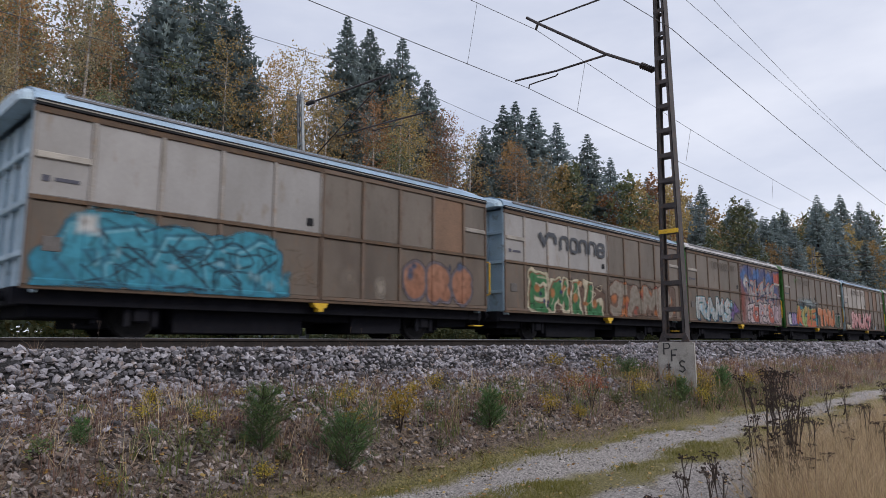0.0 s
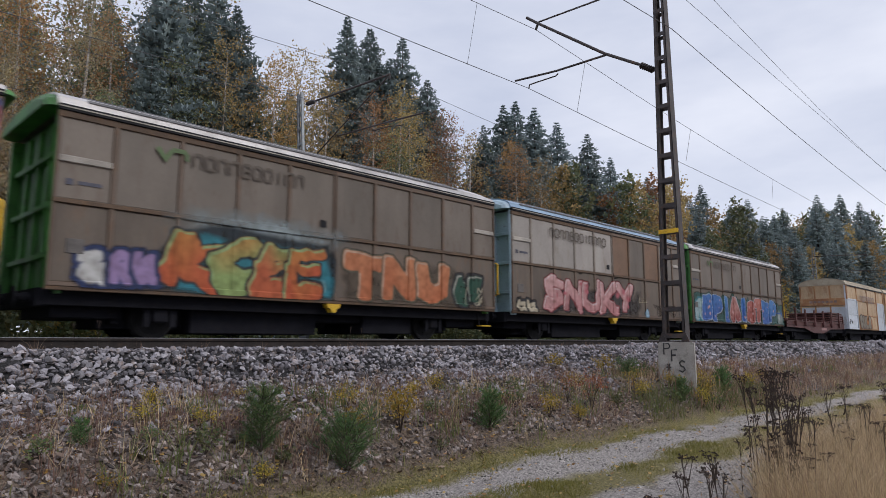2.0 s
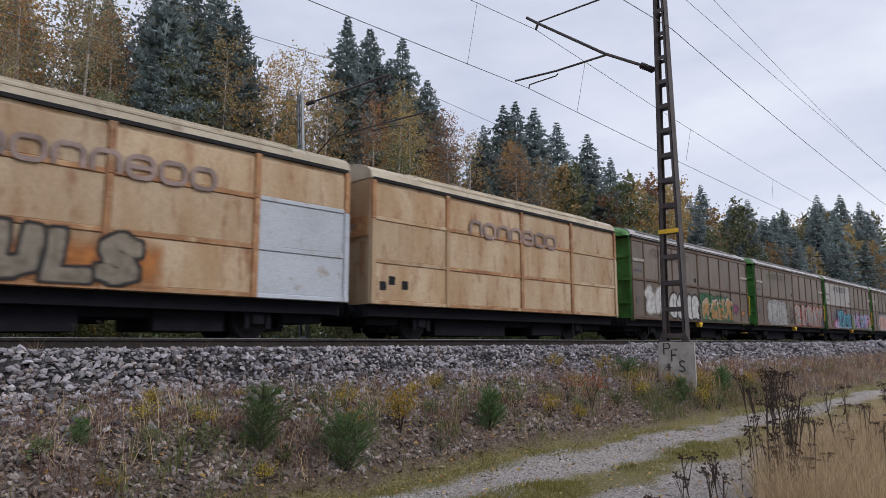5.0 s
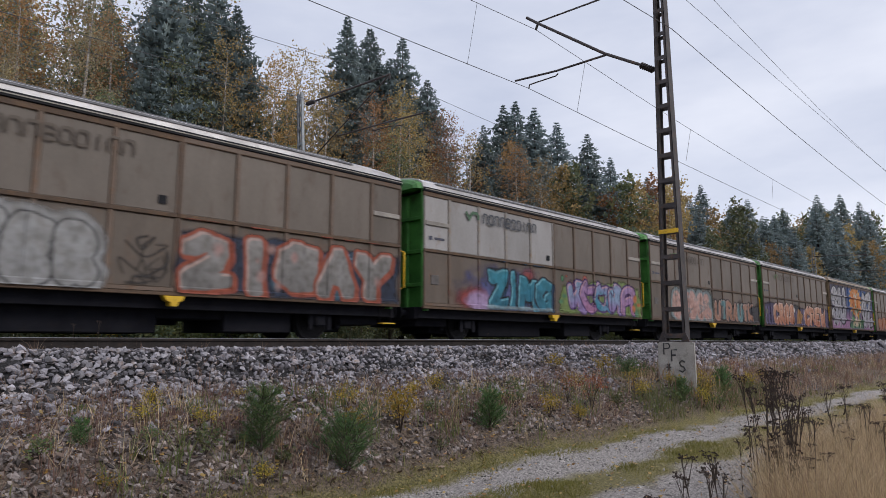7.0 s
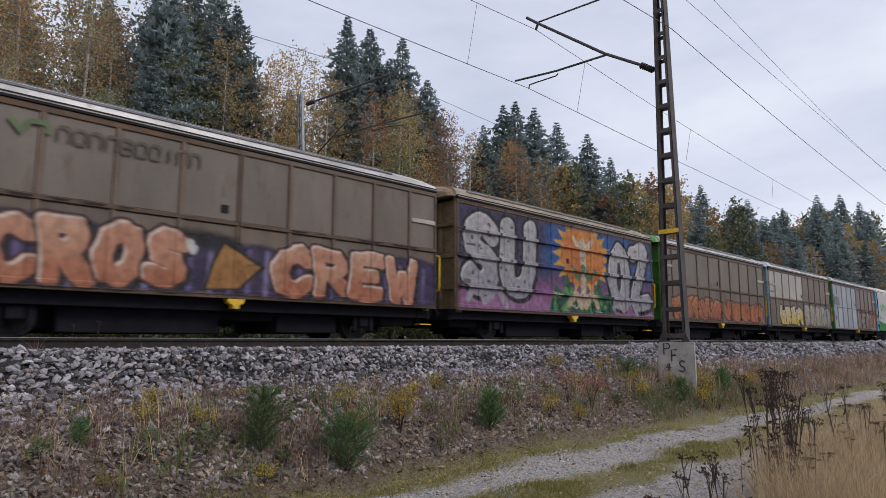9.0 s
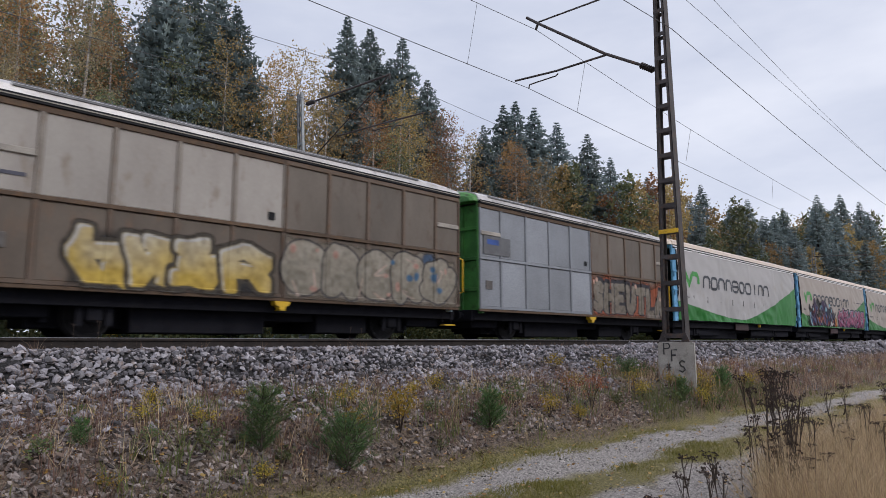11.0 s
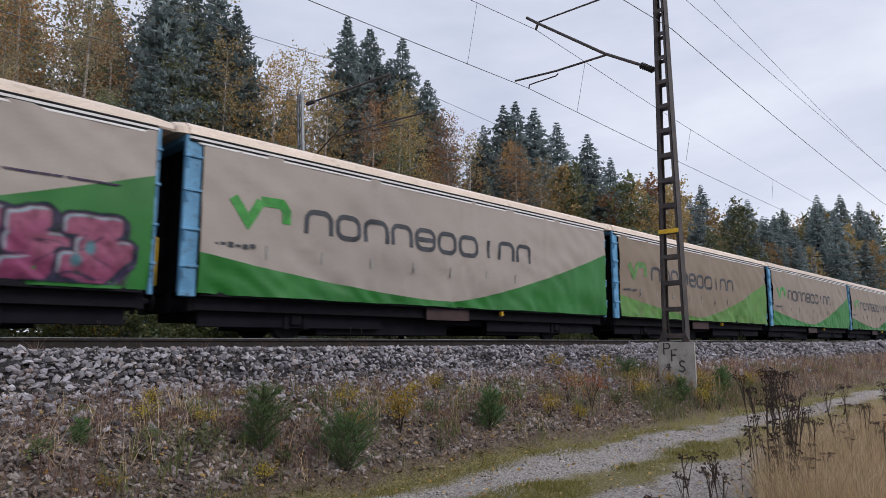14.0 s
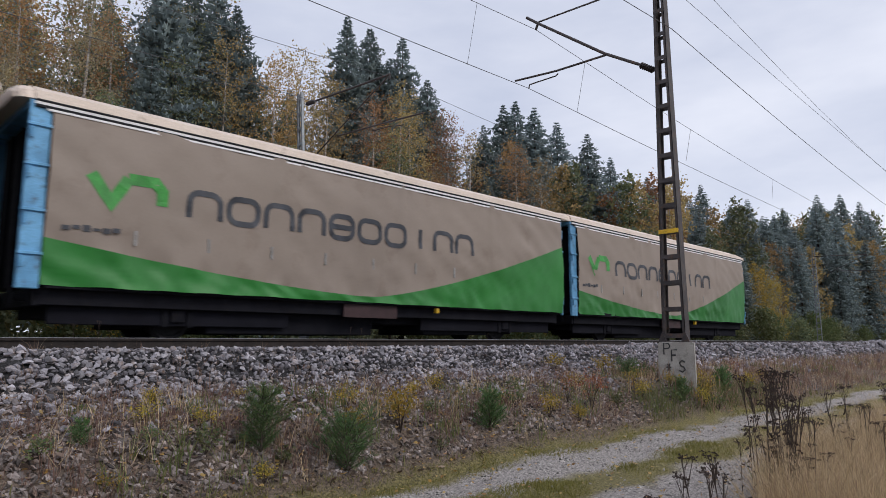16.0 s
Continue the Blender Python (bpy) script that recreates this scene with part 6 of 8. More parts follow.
w13 = wagon_at(brown_wagon(12.109 * B, LB, GREEN_END, ROOF_GREY, BROWN, "brown sliding-wall wagon with pale pink graffiti"))
logo_mark(w13, 1.75, 2.4, 3.45, 3.75, MARK_FAINT)
logo_shapes(w13, 2.5, 5.2, 3.46, 3.73, 10, FADED_INK, line=0.09)
g = Spray(1.3, 11.97, 0.9, 2.5, 41)
g.band(1.75, 6.02, 0.93, 2.2, (0.12, 0.16, 0.17), 0.8, 0.3, 0.2)
g.letters("CHBOL", 1.95, 5.9, 1.0, 2.15, ((0.50, 0.29, 0.25), (0.56, 0.36, 0.32)), (0.40, 0.30, 0.29), 0.25, halo=(0.22, 0.27, 0.28), round_=True, over=1.12, rim=0.02, a=0.9)
g.scribble(2.0, 5.9, 1.0, 2.2, 14, (0.17, 0.2, 0.21), 0.03, 0.5, 0.4)
g.flecks(2.0, 5.9, 1.0, 2.2, 10, (0.34, 0.33, 0.33), 0.1, 0.5)
g.band(6.2, 11.85, 0.93, 1.85, (0.045, 0.04, 0.045), 0.8, 0.2, 0.2)
g.letters("UTRAUTK", 6.3, 11.2, 0.97, 1.92, (SALMON, (0.36, 0.2, 0.15)), (0.06, 0.05, 0.055), 0.16, round_=True, over=1.25, rim=0.022, light=(0.45, 0.34, 0.3), fills=[(0.37, 0.19, 0.13), (0.14, 0.26, 0.28), (0.38, 0.20, 0.14)], a=0.85)
g.flecks(10.8, 11.8, 1.1, 1.8, 5, (0.025, 0.025, 0.035), 0.2, 0.85)
side_paint(g, w13, LB, "pale pink bubble letters beside salmon and teal letters on black")
w14 = wagon_at(brown_wagon(13.108 * B, LB, GREEN_END, ROOF_GREY, BROWN, "brown sliding-wall wagon with orange crew graffiti"))
logo_mark(w14, 1.75, 2.4, 3.45, 3.75, MARK_FAINT)
logo_shapes(w14, 2.5, 5.2, 3.46, 3.73, 10, FADED_INK, line=0.09)
g = Spray(0.1, 11.97, 0.9, 2.45, 45)
g.band(0.12, 11.95, 0.92, 2.02, (0.045, 0.033, 0.08), 0.95, 0.12, 0.16)
for q in range(27):
    g.line([(0.3 + 0.43 * q, 0.98), (0.34 + 0.43 * q, 1.85)], 0.06, (0.15, 0.11, 0.25) if q % 3 else (0.24, 0.2, 0.36), 0.09, 0.85)
g.mist(5.4, 2.0, 1.0, 0.3, BLACK_S, 0.8)
g.letters("CROS", 1.55, 5.1, 0.96, 2.2, ((0.42, 0.16, 0.09), (0.62, 0.36, 0.25)), (0.06, 0.03, 0.035), 0.150, shade=BLACK_S, light=(0.70, 0.58, 0.52), over=1.2, rim=0.024, wild=0.015, slant=0.12)
g.shape([(5.35, 0.98), (6.15, 1.02), (6.75, 1.55), (5.75, 2.05), (5.5, 1.6)], (0.02, 0.018, 0.02), 0.03)
g.shape([(5.42, 1.03), (6.1, 1.06), (6.62, 1.54), (5.78, 1.96), (5.58, 1.58)], ((0.34, 0.16, 0.05), (0.42, 0.22, 0.08)), 0.03)
g.scribble(5.6, 6.5, 1.2, 1.85, 5, (0.13, 0.07, 0.03), 0.014, 0.8, 0.4)
g.flecks(5.0, 5.35, 1.6, 2.0, 3, CHALK, 0.09, 0.9)
g.letters("CREW", 7.0, 11.3, 0.96, 2.15, ((0.42, 0.16, 0.09), (0.62, 0.36, 0.25)), (0.06, 0.03, 0.035), 0.150, shade=BLACK_S, light=(0.70, 0.58, 0.52), over=1.2, rim=0.024, wild=0.015, slant=0.12)
side_paint(g, w14, LB, "orange block letters sprayed on a violet striped ground")


# ---- a wagon painted over its whole side ----
def mural_wagon():
    w = brown_wagon(14.109 * B, 0.912 * B, mat("tan_end", (0.36, 0.24, 0.15), 0.65, stain=(0.2, 0.09, 0.04)), mat("roof_tan", (0.42, 0.33, 0.24), 0.6, stain=(0.2, 0.13, 0.08)), BROWN,
                    "sliding-wall wagon covered by a mural of a sun and grey shapes")
    L = 0.912 * B
    g = Spray(0.1, L - 0.1, 0.92, 4.0, 5)
    g.band(0.0, L, 0.9, 4.1, (0.05, 0.045, 0.10), 1.0, 0.05, 0.0)
    g.band(4.2, L, 2.3, 4.1, (0.035, 0.10, 0.30), 0.9, 0.6, 0.3)
    g.band(0.0, L, 0.9, 1.9, (0.24, 0.10, 0.24), 0.9, 0.7, 0.25)
    g.band(0.0, L, 0.9, 1.35, (0.36, 0.17, 0.32), 0.8, 0.5, 0.2)
    cx, cz = L * 0.56, 2.95
    rays = [(cx + 1.3 * (1.45, 1.02)[k % 2] * math.cos(2 * math.pi * k / 40), cz + (1.4, 0.98)[k % 2] * math.sin(2 * math.pi * k / 40)) for k in range(40)]
    g.shape(rays, (0.62, 0.36, 0.07), 0.05)
    g.mist(cx, cz, 1.45, 1.08, ((0.46, 0.10, 0.035), (0.60, 0.24, 0.06)), 1.0, 0.08, 0.05)
    g.shape([(cx - 2.1, 0.95), (cx - 1.7, 1.9), (cx - 1.3, 1.6), (cx - 1.0, 2.3), (cx - 0.55, 1.5), (cx, 1.3), (cx + 0.6, 1.5), (cx + 1.0, 2.25), (cx + 1.3, 1.6), (cx + 1.8, 1.75), (cx + 2.1, 0.95)], (DARK_GREEN, GREEN), 0.05)
    g.flecks(cx - 1.8, cx + 1.8, 1.0, 1.7, 14, (0.10, 0.26, 0.09), 0.14, 0.9)
    g.scribble(cx - 1.9, cx + 1.9, 1.0, 1.6, 8, (0.50, 0.46, 0.34), 0.02, 0.8, 0.4)
    g.line(curve([(cx - 0.9, 1.25), (cx - 0.5, 1.6), (cx - 0.15, 1.2), (cx, 1.55), (cx + 0.15, 1.2), (cx + 0.5, 1.6), (cx + 0.9, 1.25)]), 0.13, (0.52, 0.40, 0.28), 0.06)
    g.line([(cx, 1.4), (cx + 0.03, 2.3), (cx, 3.2)], 0.17, ((0.50, 0.40, 0.30), (0.58, 0.50, 0.40)), 0.05)
    g.line(curve([(cx - 0.6, 3.55), (cx - 0.25, 3.3), (cx, 3.5), (cx + 0.25, 3.3), (cx + 0.6, 3.55)]), 0.10, (0.56, 0.48, 0.38), 0.05)
    g.line(curve([(cx - 0.75, 2.5), (cx - 0.3, 2.15), (cx, 2.6), (cx + 0.3, 2.15), (cx + 0.75, 2.5)]), 0.09, (0.08, 0.16, 0.08), 0.05)
    g.scribble(cx - 0.25, cx + 0.3, 1.3, 3.5, 12, (0.20, 0.17, 0.15), 0.014, 0.9, 0.3)
    for word, a, b in (("SU", 0.3, 3.9), ("OZ", L - 3.3, L - 0.25)):
        g.letters(word, a, b, 1.2, 3.75, ((0.30, 0.29, 0.34), (0.44, 0.43, 0.46)), BLACK_S, 0.155, halo=None, shade=(0.05, 0.03, 0.07), light=CHALK, round_=True, over=1.18, rim=0.06)
        g.flecks(a + 0.3, b - 0.3, 1.4, 3.6, 26, (0.08, 0.06, 0.09), 0.06, 0.9)
        g.line(curve([(a + 0.2, 1.2), (a + 0.6, 1.7), (a + 0.9, 1.15), (a + 1.5, 1.5), (a + 1.9, 1.05)]), 0.11, (0.34, 0.31, 0.36), 0.05)
    g.band(0.0, L, 3.86, 4.1, (0.06, 0.05, 0.08), 0.8, 0.1, 0.05)
    g.done(w, "mural of an orange sun, green leaves and grey bubble letters", lambda X, Z: wall_relief(L, X, Z, (1.55, 2.42, 3.2)), "mural")
    y = SIDE + 0.002
    seams = MB()
    for z in (1.55, 2.42, 3.2):
        seams.box(0.05, L - 0.05, y - 0.05, y, z - 0.025, z + 0.025, 0.01)
    part("wall_rail", seams, mat("violet_rail", (0.10, 0.07, 0.11), 0.6), w)
    return w


w15 = wagon_at(mural_wagon())
w16 = wagon_at(brown_wagon(15.085 * B, LB, GREEN_END, ROOF_GREY, BROWN, "brown sliding-wall wagon with rust-orange graffiti"))
g = Spray(0.8, 11.9, 0.9, 2.3, 51)
g.band(0.95, 6.0, 0.95, 1.75, (0.20, 0.09, 0.05), 0.7, 0.25, 0.2)
g.letters("?????", 1.0, 5.9, 0.98, 1.95, ((0.32, 0.10, 0.05), (0.40, 0.15, 0.06)), (0.13, 0.05, 0.035), 0.17, over=1.2, light=(0.46, 0.24, 0.14), a=0.85)
g.letters("?????", 6.4, 11.6, 0.98, 1.9, ((0.40, 0.13, 0.05), (0.30, 0.10, 0.05)), (0.14, 0.06, 0.04), 0.18, over=1.2, a=0.8)
side_paint(g, w16, LB, "rust-orange sprayed letters")
w17 = wagon_at(brown_wagon(16.085 * B, 0.912 * B, BLUE_END, ROOF_GREY, PALE, "brown sliding-wall wagon with pale upper panels and grey graffiti"))
L17 = 0.912 * B
g = Spray(1.3, L17 - 0.05, 0.9, 2.45, 57)
g.band(1.5, 5.6, 0.95, 1.9, BLACK_S, 0.8, 0.2, 0.2)
g.letters("????", 1.6, 5.5, 0.98, 2.05, (STRAW, CREAM), (0.06, 0.05, 0.04), 0.16, over=1.2, light=CHALK)
g.band(6.0, L17 - 0.15, 0.93, 2.25, (0.23, 0.20, 0.165), 0.9, 0.12, 0.12)
g.flecks(6.1, 11.3, 1.0, 2.2, 10, (0.05, 0.09, 0.17), 0.17, 0.9)
g.letters("OROR?", 6.0, 11.4, 0.96, 2.2, ((0.28, 0.255, 0.21), (0.38, 0.345, 0.29)), (0.05, 0.045, 0.05), 0.25, round_=True, over=1.25, rim=0.025)
g.flecks(6.1, 11.3, 1.0, 2.2, 9, (0.52, 0.30, 0.25), 0.10, 0.85)
g.flecks(6.1, 11.3, 1.0, 2.0, 6, (0.06, 0.15, 0.28), 0.13, 0.85)
g.scribble(6.1, 11.3, 1.0, 2.1, 8, (0.55, 0.42, 0.36), 0.022, 0.8, 0.4)
side_paint(g, w17, L17, "cream and grey sprayed letters with blue and pink shading")
w18 = wagon_at(brown_wagon(17.062 * B, LB, GREEN_END, ROOF_GREY, SILVER, "sliding-wall wagon with one new silver wall and one brown wall", SILVER))
g = Spray(6.1, 11.97, 0.9, 2.45, 59)
g.band(6.15, 11.85, 0.93, 2.25, (0.34, 0.09, 0.04), 0.9, 0.2, 0.14)
g.letters("SHEUTLA", 6.2, 11.7, 0.96, 2.1, ((0.21, 0.18, 0.15), (0.27, 0.24, 0.20)), (0.025, 0.025, 0.035), 0.165, shade=(0.025, 0.025, 0.035), drop=(0.05, 0.10), over=1.2, rim=0.028)
g.flecks(6.3, 11.7, 1.0, 2.0, 16, (0.03, 0.03, 0.035), 0.028, 0.9)
for px, pz in ((6.25, 2.1), (9.3, 2.1), (11.3, 1.7), (11.75, 1.4), (6.45, 2.2)):
    g.mist(px, pz, 0.10, 0.10, (0.66, 0.44, 0.36), 0.95, 0.3, 0.1)
side_paint(g, w18, LB, "grey sprayed letters with black shade on orange")
part("grille", MB().box(0.2, 1.45, -0.02, 0, 0, 0.55), mat("grille_grey", (0.13, 0.13, 0.14), 0.5), w18, "dark grey vent grille", at=(0, -HALF - 0.035, 2.55))
part("blue_label", MB().box(0, 0.55, -0.01, 0, 0, 0.16), P_BLUE, w18, "blue label strip", at=(0.35, -HALF - 0.05, 2.85))

CLOTH_WHITE = mat("curtain_white", (0.409, 0.391, 0.395), 0.6, dark=(0.372, 0.358, 0.358), stain=(0.372, 0.335, 0.298), scale=0.5, fine=22, bump=0.02, amount=0.35, per="", grain=0.2)
CLOTH_CREAM = mat("curtain_cream", (0.369, 0.320, 0.288), 0.6, dark=(0.342, 0.293, 0.261), stain=(0.306, 0.257, 0.225), scale=0.5, fine=22, bump=0.02, amount=0.35, per="", grain=0.2)
CLOTH_TAN = mat("curtain_tan", (0.280, 0.224, 0.185), 0.6, dark=(0.258, 0.206, 0.168), stain=(0.215, 0.163, 0.129), scale=0.5, fine=22, bump=0.02, amount=0.4, per="", grain=0.2)
CLOTH_DARK = mat("curtain_dark_tan", (0.239, 0.184, 0.137), 0.6, dark=(0.221, 0.167, 0.122), stain=(0.198, 0.144, 0.108), scale=0.5, fine=22, bump=0.02, amount=0.45, per="", grain=0.2)
GREEN_DULL = mat("curtain_green_dusty", (0.11, 0.28, 0.055), 0.6, dark=(0.08, 0.2, 0.04), stain=(0.15, 0.18, 0.07), scale=1.2)
MARK_DULL = mat("mark_green_dusty", (0.13, 0.30, 0.09), 0.6, per="")
CURTAINS = [(18.080, CLOTH_WHITE, CURTAIN_GREEN, LOGO_GREEN, "curtain-sided wagon with white curtain and green hem"),
            (19.376, CLOTH_CREAM, CURTAIN_GREEN, LOGO_GREEN, "curtain-sided wagon with dusty curtain and dark graffiti"),
            (20.669, CLOTH_CREAM, CURTAIN_GREEN, LOGO_GREEN, "curtain-sided wagon with cream curtain and green hem"),
            (21.968, CLOTH_DARK, GREEN_DULL, MARK_DULL, "curtain-sided wagon with dirty brown curtain and dull green hem"),
            (23.275, CLOTH_TAN, CURTAIN_GREEN, LOGO_GREEN, "curtain-sided wagon with tan curtain and green hem"),
            (24.570, CLOTH_TAN, CURTAIN_GREEN, LOGO_GREEN, "last curtain-sided wagon with tan curtain and green hem")]
LC = 1.219 * B
for k, (s, cloth, green, mark, label) in enumerate(CURTAINS):
    length = LC if k < 5 else 1.197 * B
    cw, bulge = curtain_wagon(s * B, length, cloth, 70 + k, label, green)
    wagon_at(cw)
    lift = lambda a, b, g=bulge: g(a, b) - 0.012
    logo_mark(cw, 0.6, 2.05, 2.34, 3.06, mark, lift)
    logo_shapes(cw, 2.46, 11.1, 2.42, 2.94, 10, LOGO_INK, y=lift)
    bars = MB()
    for q in range(6):
        bars.box(0.25 + 0.17 * q, 0.38 + 0.17 * q, lift(0.8, 1.9) - 0.004, lift(0.8, 1.9), 1.9 + 0.03 * (q % 2), 1.98 + 0.02 * (q % 3))
    part("small_print", bars, LOGO_INK, cw, "row of small dark bars")
    if k == 1:
        g = Spray(1.1, 15.35, 0.98, 2.85, 81)
        g.band(1.75, 7.3, 0.98, 2.0, (0.035, 0.028, 0.06), 0.95, 0.2, 0.25)
        for px, pz, rx, rz in ((1.9, 1.5, 0.45, 0.6), (2.6, 1.75, 0.6, 0.8), (2.6, 2.5, 0.3, 0.3), (3.3, 2.4, 0.32, 0.36), (3.6, 1.7, 0.7, 0.75), (4.5, 2.25, 0.5, 0.45), (5.1, 2.15, 0.35, 0.35), (5.8, 1.6, 0.7, 0.6), (6.6, 1.5, 0.55, 0.55)):
            g.mist(px, pz, rx * 1.15, rz * 1.15, g.rnd.choice([(0.03, 0.03, 0.055), (0.05, 0.03, 0.08), (0.022, 0.02, 0.025)]), 0.95, 0.25)
        g.line([(1.55, 1.75), (1.8, 1.3), (2.1, 1.02)], 0.07, SKY)
        g.line([(1.8, 1.8), (1.95, 1.35), (2.25, 1.0)], 0.05, (0.06, 0.12, 0.32))
        g.mist(1.5, 2.1, 0.2, 0.24, BLACK_S, 0.9, 0.3)
        g.scribble(1.1, 1.6, 1.05, 1.6, 6, BLACK_S, 0.018, 0.9, 0.4)
        g.flecks(2.2, 6.8, 1.1, 2.1, 18, (0.17, 0.035, 0.045), 0.2, 0.7)
        g.flecks(2.2, 6.8, 1.2, 2.2, 14, (0.05, 0.08, 0.20), 0.18, 0.75)
        g.flecks(3.4, 4.4, 1.2, 1.6, 3, (0.52, 0.15, 0.04), 0.17, 0.9)
        g.flecks(2.0, 6.5, 1.9, 2.5, 5, (0.24, 0.48, 0.58), 0.13, 0.85)
        g.flecks(5.6, 6.6, 1.0, 1.25, 4, CHALK, 0.14, 0.7)
        g.scribble(2.0, 6.8, 1.1, 2.3, 14, (0.012, 0.012, 0.015), 0.02, 0.9, 0.5)
        g.mist(7.35, 1.3, 0.4, 0.38, (0.52, 0.14, 0.04), 0.9, 0.4)
        g.flecks(7.1, 7.5, 1.1, 1.6, 4, (0.55, 0.36, 0.08), 0.1, 0.9)
        g.band(7.9, 15.2, 0.98, 1.5, (0.13, 0.05, 0.15), 0.9, 0.2, 0.2)
        g.letters("???????", 8.0, 15.2, 1.02, 2.25, ((0.30, 0.06, 0.16), (0.44, 0.17, 0.25)), (0.02, 0.025, 0.06), 0.15, shade=(0.05, 0.03, 0.09), light=(0.34, 0.46, 0.54), over=1.25, wild=0.04, rim=0.035)
        g.scribble(8.1, 15.0, 1.05, 2.0, 16, (0.03, 0.03, 0.08), 0.018, 0.85, 0.5)
        g.flecks(8.1, 15.0, 1.3, 2.2, 8, (0.10, 0.24, 0.30), 0.12, 0.8)
        soft = np.vectorize(bulge)
        g.done(cw, "dark sprayed shapes and rose sprayed letters on the curtain", lambda X, Z: soft(X, Z) - 0.02)


# ---- forest ----
BARK = mat("spruce_bark", (0.10, 0.075, 0.06), 0.9, dark=(0.05, 0.04, 0.033), scale=6, bump=0.5)
BIRCH_BARK = mat("birch_bark", (0.42, 0.38, 0.34), 0.8, dark=(0.12, 0.10, 0.09), scale=5, stretch=(1, 1, 3), bump=0.3)
# Pale bluish needles: the haze over the wood is put into their colour.
L_SPRUCE = leaf_mat("spruce_needles", (0.179, 0.230, 0.241), (0.280, 0.336, 0.325), (0.224, 0.280, 0.286), 0.7, 0.3)
L_BIRCH = leaf_mat("birch_leaves", (0.42, 0.29, 0.13), (0.50, 0.33, 0.12), (0.32, 0.25, 0.13))
L_RUST = leaf_mat("rust_leaves", (0.46, 0.25, 0.11), (0.52, 0.30, 0.12), (0.36, 0.22, 0.11))
L_OLIVE = leaf_mat("olive_leaves", (0.18, 0.205, 0.105), (0.28, 0.25, 0.10), (0.135, 0.18, 0.105))
L_DUN = leaf_mat("dun_leaves", (0.43, 0.35, 0.21), (0.54, 0.39, 0.18), (0.35, 0.32, 0.21))
L_GREEN = leaf_mat("bush_leaves", (0.08, 0.13, 0.06), (0.12, 0.155, 0.06), (0.15, 0.15, 0.05))


def spruce_meshes(h, R, seed, step=1.0):
    rnd = np.random.RandomState(seed)
    trunk = MB().tube([(0, 0, 0), (0.05, 0, h * 0.5), (0, 0.02, h * 0.98)], [0.014 * h, 0.009 * h, 0.012], 7).mesh("trunk", BARK, True)
    v, f = [], []
    d = 0.08
    while d < h * 0.93:
        z = h - d
        r = R * (1 - math.exp(-(d / (0.27 * h)) ** 1.12)) * rnd.uniform(0.75, 1.12) + 0.05
        nb = max(5, int(6 + 1.9 * r))
        a0 = rnd.uniform(0, 6.28)
        for b in range(nb):
            a = a0 + 6.283 * b / nb + rnd.uniform(-0.3, 0.3)
            rr = r * rnd.uniform(0.55, 1.18)
            dx, dy = math.cos(a), math.sin(a)
            droop = rnd.uniform(0.3, 0.62)
            seg = max(2, int(rr / (0.36 * step)))
            for s in range(seg):
                t = (s + 0.75) / seg
                px, py = dx * rr * t, dy * rr * t
                pz = z - droop * rr * t + 0.26 * rr * t * t
                ww = (0.34 * (1 - 0.5 * t) + 0.07) * rnd.uniform(0.7, 1.3) * min(1.0, 0.26 + 0.75 * rr) * (0.6 + 0.4 * step)
                for side in (-1, 1, 0):
                    ang = a + side * rnd.uniform(0.5, 1.0)
                    ln = ww * rnd.uniform(1.0, 1.7)
                    ex, ey = math.cos(ang) * ln, math.sin(ang) * ln
                    ez = -rnd.uniform(0.0, 0.55) * ln
                    nx, ny = -math.sin(ang) * ln * 0.27, math.cos(ang) * ln * 0.27
                    o = len(v)
                    hang = rnd.uniform(0.08, 0.34) * min(1.0, rr)
                    v += [(px, py, pz), (px + ex * 0.5 + nx, py + ey * 0.5 + ny, pz + ez * 0.4 - hang), (px + ex, py + ey, pz + ez), (px + ex * 0.5 - nx, py + ey * 0.5 - ny, pz + ez * 0.4 - hang)]
                    f.append((o, o + 1, o + 2, o + 3))
        d += (0.15 + 0.018 * d) * (0.55 + 0.45 * step) * h / 18
    return trunk, quick("crown", v, f, L_SPRUCE)


